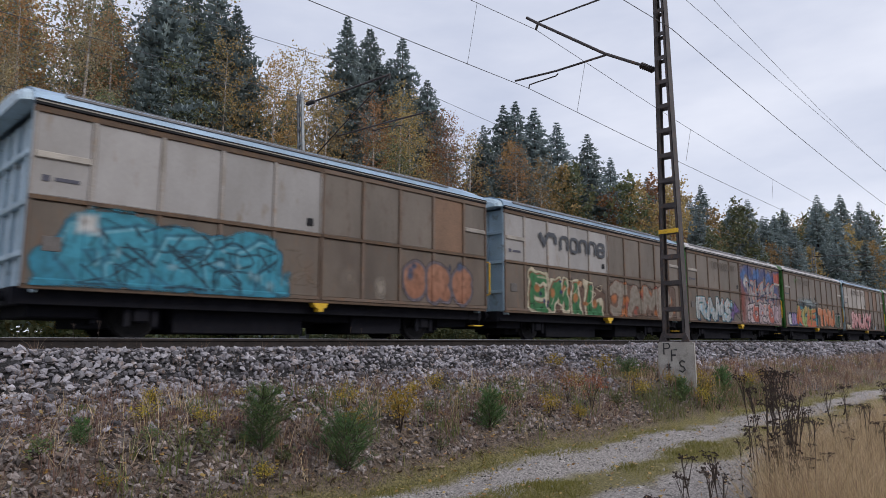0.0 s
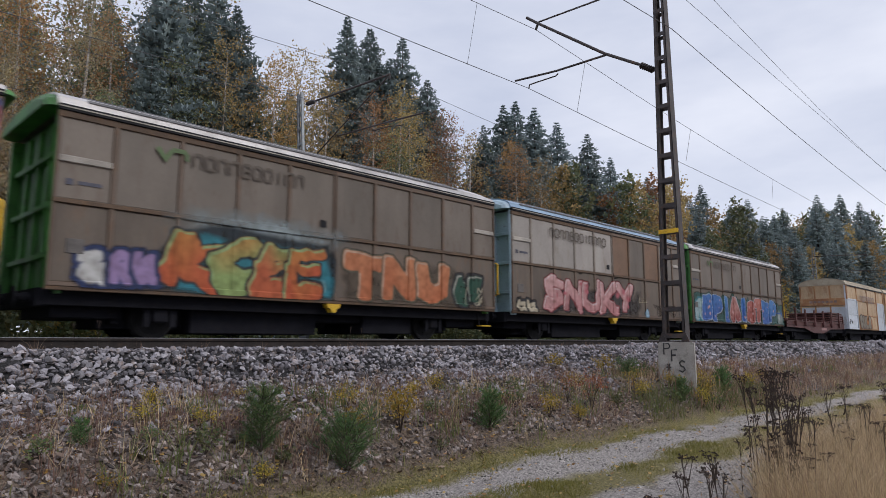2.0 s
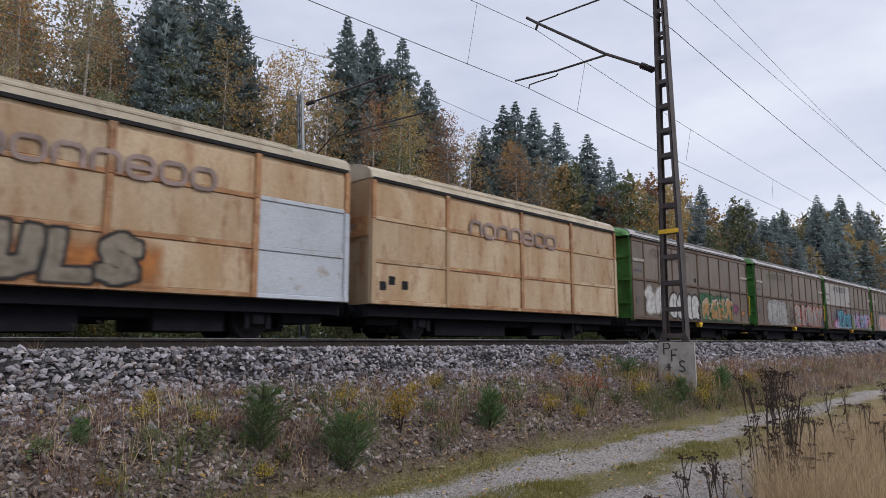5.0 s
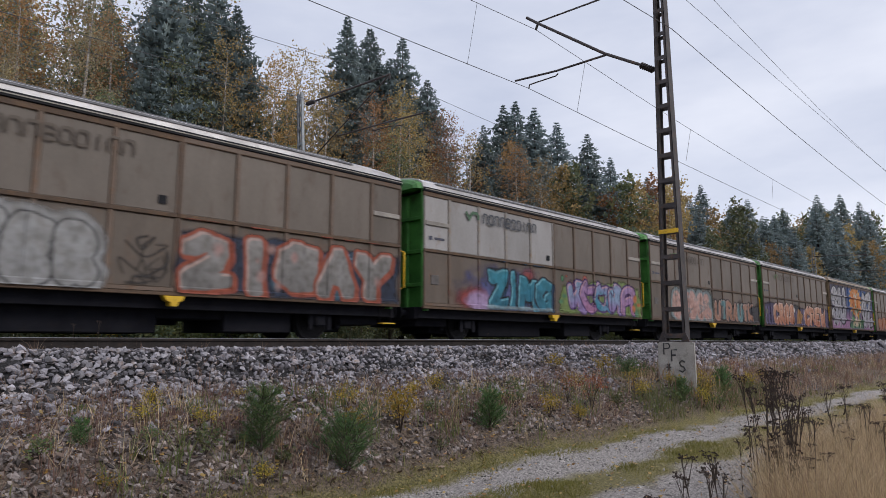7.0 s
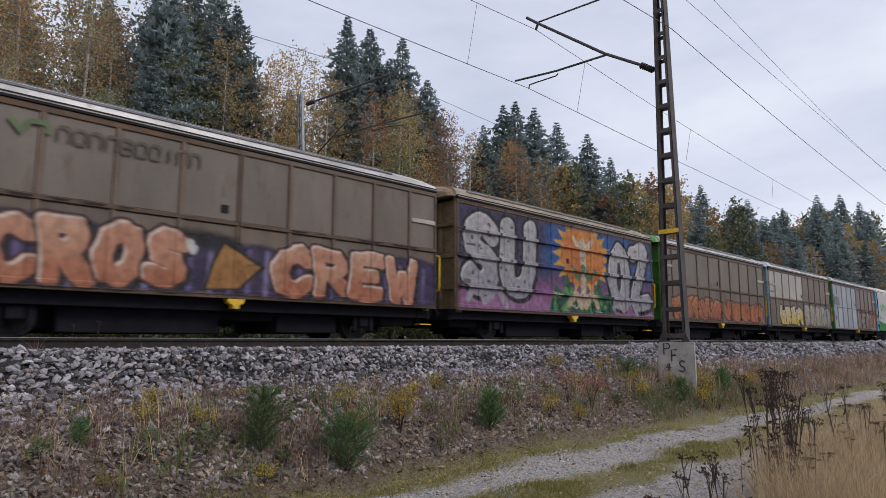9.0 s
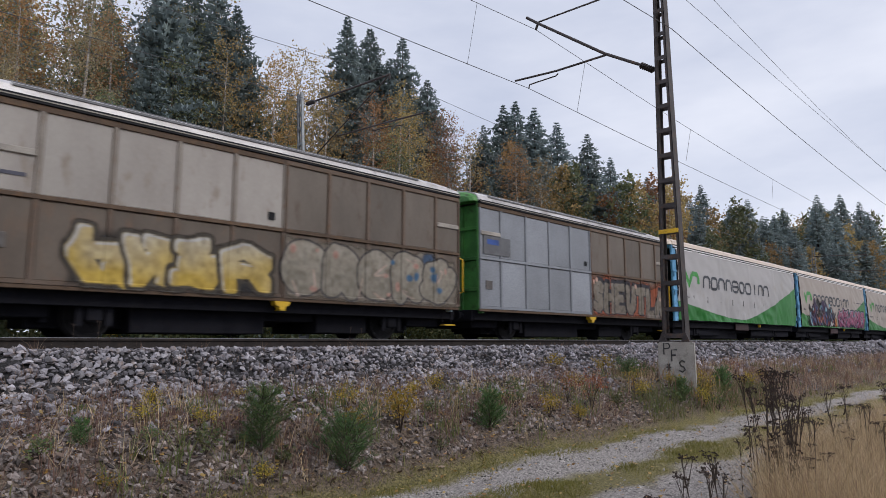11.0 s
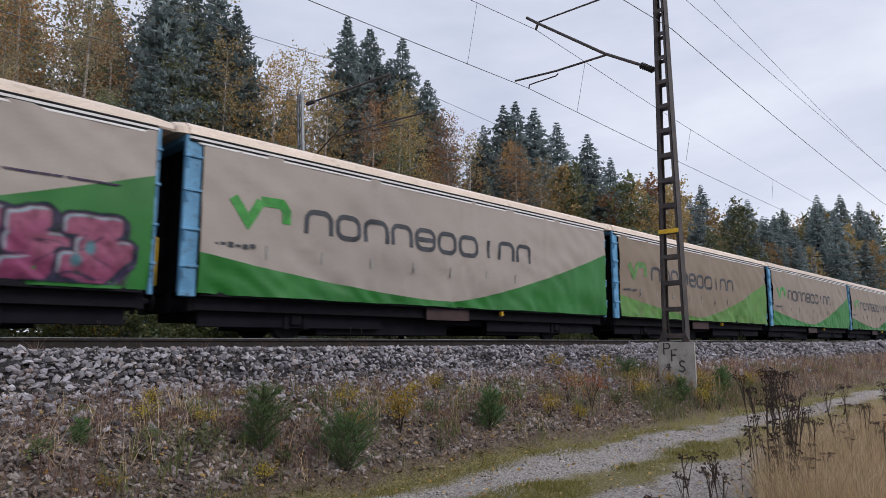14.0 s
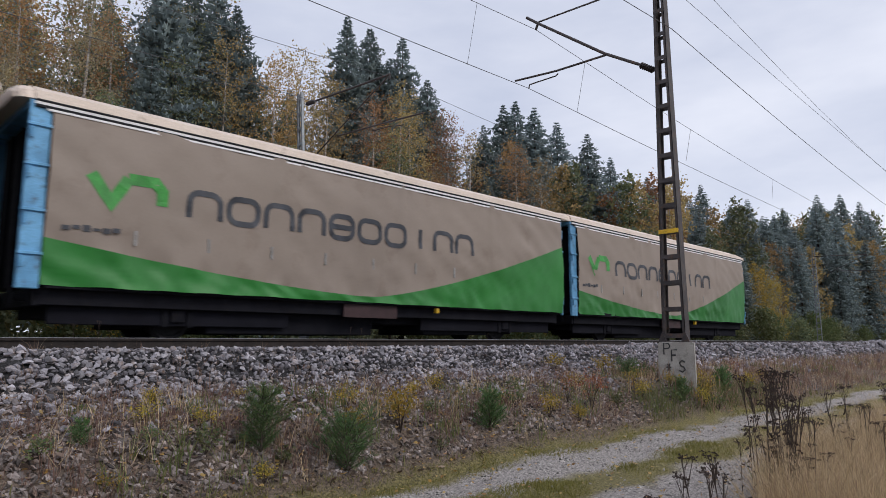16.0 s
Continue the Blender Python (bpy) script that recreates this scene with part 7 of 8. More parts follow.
def birch_meshes(h, R, seed, leafm, bark, dens=1.0, low=0.25, leaf=0.05, many=1.15):
    rnd = np.random.RandomState(seed)
    lean = rnd.uniform(-0.03, 0.03, 2) * h
    trunk = MB()
    trunk.tube([(0, 0, 0), (lean[0] * 0.4, lean[1] * 0.4, h * 0.45), (lean[0], lean[1], h * 0.97)], [0.009 * h, 0.0065 * h, 0.01], 6)
    v, f = [], []
    nb = int(46 * dens) + 8
    for b in range(nb):
        q = low + (1 - low) * (b + rnd.rand()) / nb
        z = q * h
        a = b * 2.4 + rnd.uniform(-0.4, 0.4)
        u = (q - low) / (1 - low)
        prof = min(1.0, 0.45 + 1.6 * u) * max(0.0, 1 - u) ** 0.55
        ln = R * prof * rnd.uniform(0.55, 1.15) + 0.2
        bx, by = lean[0] * q, lean[1] * q
        tip = Vector((bx + math.cos(a) * ln, by + math.sin(a) * ln, z + ln * rnd.uniform(0.25, 0.8)))
        base = Vector((bx, by, z))
        midp = base.lerp(tip, 0.55) + Vector((0, 0, 0.12 * ln))
        trunk.tube([base, midp, tip], [0.0028 * h * (1.1 - q), 0.0018 * h * (1.1 - q), 0.004], 3, False)
        for c in range(int((3 + ln * 3.2))):
            t = rnd.uniform(0.25, 1.1)
            c0 = base.lerp(tip, t)
            sp = (0.10 + 0.13 * ln) * 0.8
            cx, cy, cz = c0.x + rnd.normal(0, sp), c0.y + rnd.normal(0, sp), c0.z + rnd.normal(0, sp) - abs(rnd.normal(0, 0.15)) * min(1, R)
            rad = rnd.uniform(0.16, 0.40) * min(1.0, 0.35 + 0.3 * R)
            nl = int(rnd.uniform(9, 18) * many)
            P = np.array((cx, cy, cz)) + rnd.normal(0, rad * 0.6, (nl, 3)) * (1, 1, 1.2)
            U = rnd.normal(0, 1, (nl, 3))
            U /= np.linalg.norm(U, axis=1, keepdims=True)
            W = np.cross(U, rnd.normal(0, 1, (nl, 3)))
            W /= np.linalg.norm(W, axis=1, keepdims=True) + 1e-6
            S = leaf * rnd.uniform(0.7, 1.5, (nl, 1))
            U, W = U * S, W * S * 0.65
            o = len(v)
            v += np.stack([P - U, P + W, P + U, P - W], 1).reshape(-1, 3).tolist()
            f += [(o + 4 * k, o + 4 * k + 1, o + 4 * k + 2, o + 4 * k + 3) for k in range(nl)]
    return trunk.mesh("trunk", bark, True), quick("crown", v, f, leafm)


def plant_tree(meshes, name, label, x, y, s, rz, group="forest trees", category="tree"):
    t = thing(name, label, category, (x, y, ground_z(x, y) - 0.05), group)
    t.rotation_euler.z, t.scale = rz, (s, s, s)
    a = new("trunk", meshes[0])
    b = new("crown", meshes[1])
    a.parent = b.parent = t
    return t


SPRUCES = [spruce_meshes(18, 2.9, 1), spruce_meshes(18, 2.5, 2), spruce_meshes(18, 3.3, 3)]
FAR_SPRUCES = [spruce_meshes(18, 3.2, 4, 1.65), spruce_meshes(18, 2.8, 5, 1.65)]
BIRCHES = [birch_meshes(15, 2.7, 11, L_BIRCH, BIRCH_BARK), birch_meshes(15, 2.3, 12, L_BIRCH, BIRCH_BARK, 0.85), birch_meshes(15, 2.8, 13, L_RUST, BIRCH_BARK, 1.1)]
NEAR_BIRCHES = [birch_meshes(15, 2.7, 51, L_DUN, BIRCH_BARK, 1.0, 0.2, 0.042, 1.7), birch_meshes(15, 2.5, 52, L_DUN, BIRCH_BARK, 0.9, 0.2, 0.042, 1.6), birch_meshes(15, 2.8, 53, L_RUST, BIRCH_BARK, 1.0, 0.2, 0.042, 1.6)]
FAR_BIRCHES = [birch_meshes(15, 2.7, 31, L_BIRCH, BIRCH_BARK, 0.75, 0.2, 0.115, 0.9), birch_meshes(15, 2.5, 32, L_BIRCH, BIRCH_BARK, 0.7, 0.2, 0.115, 0.9), birch_meshes(15, 2.8, 33, L_RUST, BIRCH_BARK, 0.75, 0.2, 0.115, 0.9)]
OLIVES = [birch_meshes(13, 2.9, 14, L_OLIVE, BARK, 1.15, 0.10), birch_meshes(13, 2.5, 15, L_OLIVE, BARK, 1.0, 0.12)]
FAR_OLIVES = [birch_meshes(13, 2.9, 34, L_OLIVE, BARK, 0.8, 0.08, 0.125, 0.95)]
BARE = birch_meshes(15, 1.7, 16, L_BIRCH, BIRCH_BARK, 0.8, 0.3, 0.04, 0.35)
BUSHES = [birch_meshes(3.2, 1.5, 17, L_GREEN, BARK, 0.6, 0.04, 0.07), birch_meshes(2.6, 1.3, 18, L_OLIVE, BARK, 0.5, 0.04, 0.07)]
S_LABEL, B_LABEL, R_LABEL = "tall dark green spruce in the wood", "birch with thinning yellow autumn leaves", "birch with rusty orange autumn leaves"
O_LABEL, E_LABEL, U_LABEL = "leafy tree turning olive and brown", "nearly bare birch with a pale trunk", "low leafy bush at the wood's edge"


def plant_kind(kind, x, y, height, rz, k=0):
    """One tree of a kind and a height; trees far down the line take a coarser crown."""
    d = math.hypot(x, y)
    far = d > 47
    birches = NEAR_BIRCHES if d < 30 else FAR_BIRCHES if far else BIRCHES
    if kind == "spruce":
        return plant_tree((FAR_SPRUCES[k % 2] if far else SPRUCES[k % 3]), "spruce", S_LABEL, x, y, height / 18, rz)
    if kind == "birch":
        return plant_tree(birches[k % 2], "birch", B_LABEL, x, y, height / 15, rz)
    if kind == "rust":
        return plant_tree(birches[2], "birch", R_LABEL, x, y, height / 15, rz)
    if kind == "bare":
        return plant_tree(BARE, "birch", E_LABEL, x, y, height / 15, rz)
    return plant_tree(FAR_OLIVES[0] if far else OLIVES[k % 2], "deciduous_tree", O_LABEL, x, y, height / 13, rz)


# heights of the wood's skyline along the line, metres of x over y and rise over y
SKYLINE = [(0.18, 0.587), (0.22, 0.597), (0.32, 0.615), (0.37, 0.66), (0.5, 0.699), (0.58, 0.508), (0.63, 0.503), (0.74, 0.548), (0.85, 0.573), (0.95, 0.514), (1.05, 0.509), (1.17, 0.489), (1.33, 0.532), (1.5, 0.481), (1.74, 0.51), (1.99, 0.523), (2.33, 0.531), (2.7, 0.52), (3.41, 0.599), (4.11, 0.729), (4.88, 0.792), (5.5, 0.814)]
SPRUCE_TOPS = [(10.8, 27, 16.7), (12.9, 29, 17.8), (15.0, 31, 18.8), (15.6, 30, 17.6), (24.9, 33, 21.3), (28.4, 35, 22.3), (29.4, 34, 20.1), (29.7, 33, 21.5), (30.2, 31, 18.1), (34.8, 30, 15.8), (44.5, 36, 21.1), (48.8, 38, 22.9), (46.4, 34, 20.9), (51.3, 35, 20.9), (48.5, 30, 18.3), (54.0, 31, 17.5), (79.7, 30, 16.7), (79.7, 28, 17.2), (98.8, 30, 19.1), (104.2, 27, 21.6), (125.1, 29, 25.2), (133.6, 28, 25.2)]
BIRCH_TOPS = [(7.1, 25, 13.4), (9.0, 27, 13.7), (4.8, 24, 10.6), (10.3, 28, 15.8), (15.9, 27, 13.9), (18.5, 30, 15.8), (18.1, 26, 13.2), (20.1, 24.5, 12.5), (22.0, 25, 13.6), (25.3, 27, 14.2), (28.4, 27, 14.4), (28.6, 26, 13.0), (35.7, 26, 12.9), (32.5, 25, 13.0), (42.0, 28, 13.8), (48.8, 26, 13.6), (60.9, 30, 16.8), (74.6, 24, 11.3), (84.4, 25, 11.7), (56.9, 27, 13.8), (21.9, 32, 16.9)]


def plant_forest():
    rnd = random.Random(21)
    for k, (x, y, h) in enumerate(SPRUCE_TOPS):
        plant_kind("spruce", x, y, h, rnd.uniform(0, 6.28), k)
    for k, (x, y, h) in enumerate(BIRCH_TOPS):
        plant_kind("rust" if k % 3 == 1 else "birch", x, y, h, rnd.uniform(0, 6.28), k)
    for y0, gap, cap in ((24.0, 3.2, 0.72), (28.5, 3.8, 0.85), (34, 4.2, 0.9), (41, 4.6, 0.93)):
        x = y0 * 0.12 - 3
        while x < y0 * 5.6:
            y = y0 + rnd.uniform(-1.8, 1.8)
            xx = x + rnd.uniform(-1.0, 1.0)
            top = float(np.interp(xx / y, [a for a, _ in SKYLINE], [b for _, b in SKYLINE])) * y * (cap if xx < 1.9 * y else min(1.0, cap + 0.1)) * rnd.uniform(0.8, 1.0) + 0.6
            top = min(top, 21.0)
            r = rnd.random()
            rz = rnd.uniform(0, 6.28)
            lean_to = (0.24 if y0 < 27 else 0.42) + (0.22 if xx > 1.7 * y else 0)
            kind = "spruce" if r < lean_to else "birch" if r < lean_to + 0.26 else "rust" if r < lean_to + 0.34 else "olive"
            plant_kind(kind, xx, y, max(top, 5.0), rz, rnd.randrange(6))
            x += gap * (0.72 if x < 0.6 * y0 else 1.0 + max(0, x) / 110)
    for y0, gap in ((36.0, 4.4), (45.0, 4.0)):
        x = 1.0
        while x < y0 * 0.34:
            y, xx = y0 + rnd.uniform(-1.5, 1.5), x + rnd.uniform(-0.8, 0.8)
            plant_kind(rnd.choice(["olive", "birch", "olive"]), xx, y, min(0.6 * y * rnd.uniform(0.85, 1.0), 21.0), rnd.uniform(0, 6.28), rnd.randrange(6))
            x += gap
    for y0, gap in ((26.5, 5.2), (31, 5.6), (38, 6.4)):
        x = y0 * 1.35
        while x < y0 * 5.8:
            y, xx = y0 + rnd.uniform(-1.6, 1.6), x + rnd.uniform(-1.2, 1.2)
            top = float(np.interp(xx / y, [a for a, _ in SKYLINE], [b for _, b in SKYLINE])) * y * rnd.uniform(0.9, 1.07) + 0.6
            plant_kind(rnd.choice(["olive", "olive", "birch", "birch", "spruce", "spruce", "spruce"]), xx, y, min(top, 23.0), rnd.uniform(0, 6.28), rnd.randrange(6))
            x += gap * (1 + x / 160)
    x = 1.0
    while x < 90:
        plant_tree(rnd.choice(BUSHES), "bush", U_LABEL, x + rnd.uniform(-0.6, 0.6), 24.2 + rnd.uniform(-0.8, 0.8), rnd.uniform(0.9, 1.5), rnd.uniform(0, 6.28), "bushes", "bush")
        x += 1.9 + max(0, x) / 30
    x = 1.0
    while x < 120:
        plant_tree(rnd.choice(BUSHES), "bush", U_LABEL, x + rnd.uniform(-0.6, 0.6), 20.9 + rnd.uniform(-1.0, 1.3), rnd.uniform(0.6, 1.15), rnd.uniform(0, 6.28), "bushes", "bush")
        x += 1.7 + max(0, x) / 40


YELLOW_BIRCHES = [birch_meshes(6.5, 1.5, 61, leaf_mat("yellow_birch_leaves", (0.56, 0.38, 0.07), (0.62, 0.42, 0.09), (0.40, 0.32, 0.09)), BIRCH_BARK, 0.7, 0.15, 0.05, 1.2)]
plant_forest()
for k, (x, y, s) in enumerate(((6.3, 21.6, 0.95), (7.7, 22.2, 0.8), (66.0, 22.5, 1.25), (70.5, 22.8, 1.1), (31.0, 22.4, 0.8))):
    plant_tree(YELLOW_BIRCHES[0], "birch", "young birch with bright yellow autumn leaves", x, y, s, 1.7 * k)


# ---- ballast, gravel and fallen leaves ----
STONE = mat("ballast_stone", (0.315, 0.298, 0.32), 0.75, dark=(0.13, 0.12, 0.135), stain=(0.21, 0.15, 0.115), scale=4, fine=60, bump=0.3, amount=0.55, per="island")
GRAVEL = mat("path_gravel", (0.40, 0.375, 0.35), 0.9, dark=(0.24, 0.22, 0.21), scale=4, per="island")


SCREE = mat("scree_stone", (0.28, 0.24, 0.225), 0.8, dark=(0.125, 0.10, 0.088), stain=(0.21, 0.14, 0.095), scale=4, fine=60, bump=0.3, amount=0.5, per="island")


def stone_mesh(seed, small=False):
    """A broken stone: a dented twenty-sided lump."""
    rnd = np.random.RandomState(seed)
    if small:
        v = np.array([(1, 0, 0), (-1, 0, 0), (0, 1, 0), (0, -1, 0), (0, 0, 1), (0, 0, -1)], float) * rnd.uniform(0.7, 1.3, (6, 1)) + rnd.uniform(-0.25, 0.25, (6, 3))
        return v, np.array([(0, 2, 4), (2, 1, 4), (1, 3, 4), (3, 0, 4), (2, 0, 5), (1, 2, 5), (3, 1, 5), (0, 3, 5)])
    bm = bmesh.new()
    bmesh.ops.create_icosphere(bm, subdivisions=1, radius=1.0)
    for v in bm.verts:
        v.co *= rnd.uniform(0.5, 1.3)
    for v in bm.verts:
        v.co.z = max(-0.75, min(0.8, v.co.z))
        v.co.x = max(-0.8, min(0.9, v.co.x))
    bm.verts.index_update()
    out = np.array([v.co[:] for v in bm.verts]), np.array([[v.index for v in f.verts] for f in bm.faces])
    bm.free()
    return out


def scatter(name, places, sizes, material, label, seed=1, flat=0.62, category="stones", small=False):
    """Many stones in one mesh."""
    rnd = np.random.RandomState(seed)
    kinds = [stone_mesh(k, small) for k in range(6)]
    V, F, o = [], [], 0
    for (p, s) in zip(places, sizes):
        bv, bf = kinds[rnd.randint(6)]
        a, b = rnd.uniform(0, 6.28), rnd.uniform(-1.1, 1.1)
        m = np.array(Euler((b, rnd.uniform(-1.1, 1.1), a)).to_matrix())
        V.append((bv * (s * rnd.uniform(0.8, 1.35), s, s * flat)) @ m.T + p)
        F.append(bf + o)
        o += len(bv)
    ob = new(name, quick(name, np.concatenate(V), np.concatenate(F), material))
    return tagged(ob, label, category, kind="stuff")


def build_stones():
    rnd = np.random.RandomState(8)
    places, sizes = [], []
    for xa, xb, sp in ((0.2, 16, 0.054), (16, 40, 0.095), (40, 100, 0.2)):
        for y in np.arange(6.1, 8.98, sp * 0.85):
            for x in np.arange(xa, xb, sp):
                if y < 7.75 and rnd.rand() > (0.10 + 0.9 * ((y - 6.0) / 1.75) ** 1.7) * (1.0 if x < 30 else 0.4):
                    continue
                X, Y = x + rnd.uniform(-0.5, 0.5) * sp, y + rnd.uniform(-0.5, 0.5) * sp
                places.append((X, Y, ground_z(X, Y) + sp * rnd.uniform(-0.45, 1.0)))
                sizes.append(sp * (0.36 + 0.74 * rnd.rand() ** 1.6))
    scatter("ballast", places, sizes, STONE, "grey broken ballast stones on the track bed", seed=2)
    places, sizes = [], []
    for _ in range(34000):
        X, Y = 0.4 + 20 * rnd.rand() ** 1.7, 7.75 - 2.3 * rnd.rand() ** 0.95
        if Y < 5.45:
            continue
        places.append((X, Y, ground_z(X, Y) + 0.005))
        sizes.append(0.009 + 0.029 * rnd.rand() ** 1.5)
    scatter("loose_stones", places, sizes, SCREE, "loose stones rolled down the embankment", seed=3, small=True)
    places, sizes = [], []
    for _ in range(13000):
        Y = rnd.choice([rnd.normal(4.6, 0.26), rnd.normal(2.95, 0.35)])
        X = 2.0 + 16 * rnd.rand() ** 1.5
        places.append((X, Y, ground_z(X, Y)))
        sizes.append(0.004 + 0.014 * rnd.rand() ** 2)
    scatter("lane_gravel", places, sizes, GRAVEL, "small pale gravel on the lane", seed=4, small=True)
    bed = thing("ballast_stone", "single grey ballast stones on the shoulder", "stone", (0, 0, 0), kind="structure")
    kinds = []
    for k in range(6):
        bv, bf = stone_mesh(20 + k)
        kinds.append(quick("stone", bv * (0.058, 0.05, 0.036), bf, STONE))
    for k in range(300):
        X, Y = rnd.uniform(0.8, 9), rnd.uniform(7.5, 8.5)
        st = new("stone", kinds[k % 6])
        st.parent = bed
        st.location = (X, Y, ground_z(X, Y) + 0.045)
        st.rotation_euler = (rnd.uniform(-0.5, 0.5), rnd.uniform(-0.5, 0.5), rnd.uniform(0, 6.28))


build_stones()


# ---- verge plants ----
G_DRY = leaf_mat("dry_grass", (0.627, 0.470, 0.258), (0.27, 0.20, 0.10), (0.784, 0.627, 0.381))
G_BROWN = leaf_mat("brown_weeds", (0.13, 0.075, 0.06), (0.36, 0.26, 0.19), (0.24, 0.13, 0.10))
G_MOSS = leaf_mat("mossy_grass", (0.27, 0.26, 0.055), (0.37, 0.33, 0.09), (0.18, 0.19, 0.045))
G_GREEN = leaf_mat("green_grass", (0.12, 0.17, 0.055), (0.23, 0.22, 0.08), (0.16, 0.19, 0.06))
G_LITTER = leaf_mat("brown_litter", (0.045, 0.028, 0.022), (0.50, 0.38, 0.29), (0.15, 0.095, 0.07))
L_LITTER = leaf_mat("fallen_leaves", (0.42, 0.25, 0.05), (0.34, 0.16, 0.05), (0.50, 0.36, 0.14))
L_PINE = leaf_mat("pine_needles", (0.055, 0.135, 0.045), (0.15, 0.215, 0.07), (0.09, 0.17, 0.055))
L_YELLOW = leaf_mat("yellow_leaves", (0.36, 0.25, 0.03), (0.20, 0.19, 0.04), (0.46, 0.31, 0.05))
L_RED = leaf_mat("red_leaves", (0.33, 0.10, 0.07), (0.42, 0.17, 0.08), (0.28, 0.13, 0.06))
STEM = mat("dark_stem", (0.055, 0.036, 0.028), 0.85, scale=8)


def blades(name, places, heights, width, lean, material, label, seed=1, per=8, spread=0.05, category="grass", plain=False):
    """Tufts of thin bent blades in one mesh."""
    rnd = np.random.RandomState(seed)
    P = np.repeat(np.asarray(places, float), per, 0)
    H = np.repeat(np.asarray(heights, float), per) * rnd.uniform(0.45, 1.1, len(P))
    n = len(P)
    P = P + np.stack([rnd.normal(0, spread, n), rnd.normal(0, spread, n), np.zeros(n)], 1)
    a = rnd.uniform(0, 6.283, n)
    ln = np.abs(rnd.normal(0, lean, n)) * H
    D = np.stack([np.cos(a) * ln, np.sin(a) * ln, H], 1)
    b = rnd.uniform(0, 6.283, n)
    Wd = np.stack([np.cos(b), np.sin(b), np.zeros(n)], 1) * (width * rnd.uniform(0.6, 1.3, n))[:, None]
    M = P + D * (0.42, 0.42, 0.6)
    V = np.stack([P - Wd, P + Wd, P + D] if plain else [P - Wd, P + Wd, M + Wd * 0.7, P + D, M - Wd * 0.7], 1).reshape(-1, 3)
    F = [(3 * k, 3 * k + 1, 3 * k + 2) for k in range(n)] if plain else [q for k in range(n) for q in ((5 * k, 5 * k + 1, 5 * k + 2, 5 * k + 4), (5 * k + 2, 5 * k + 3, 5 * k + 4))]
    ob = new(name, quick(name, V, F, material))
    return tagged(ob, label, category, kind="stuff")


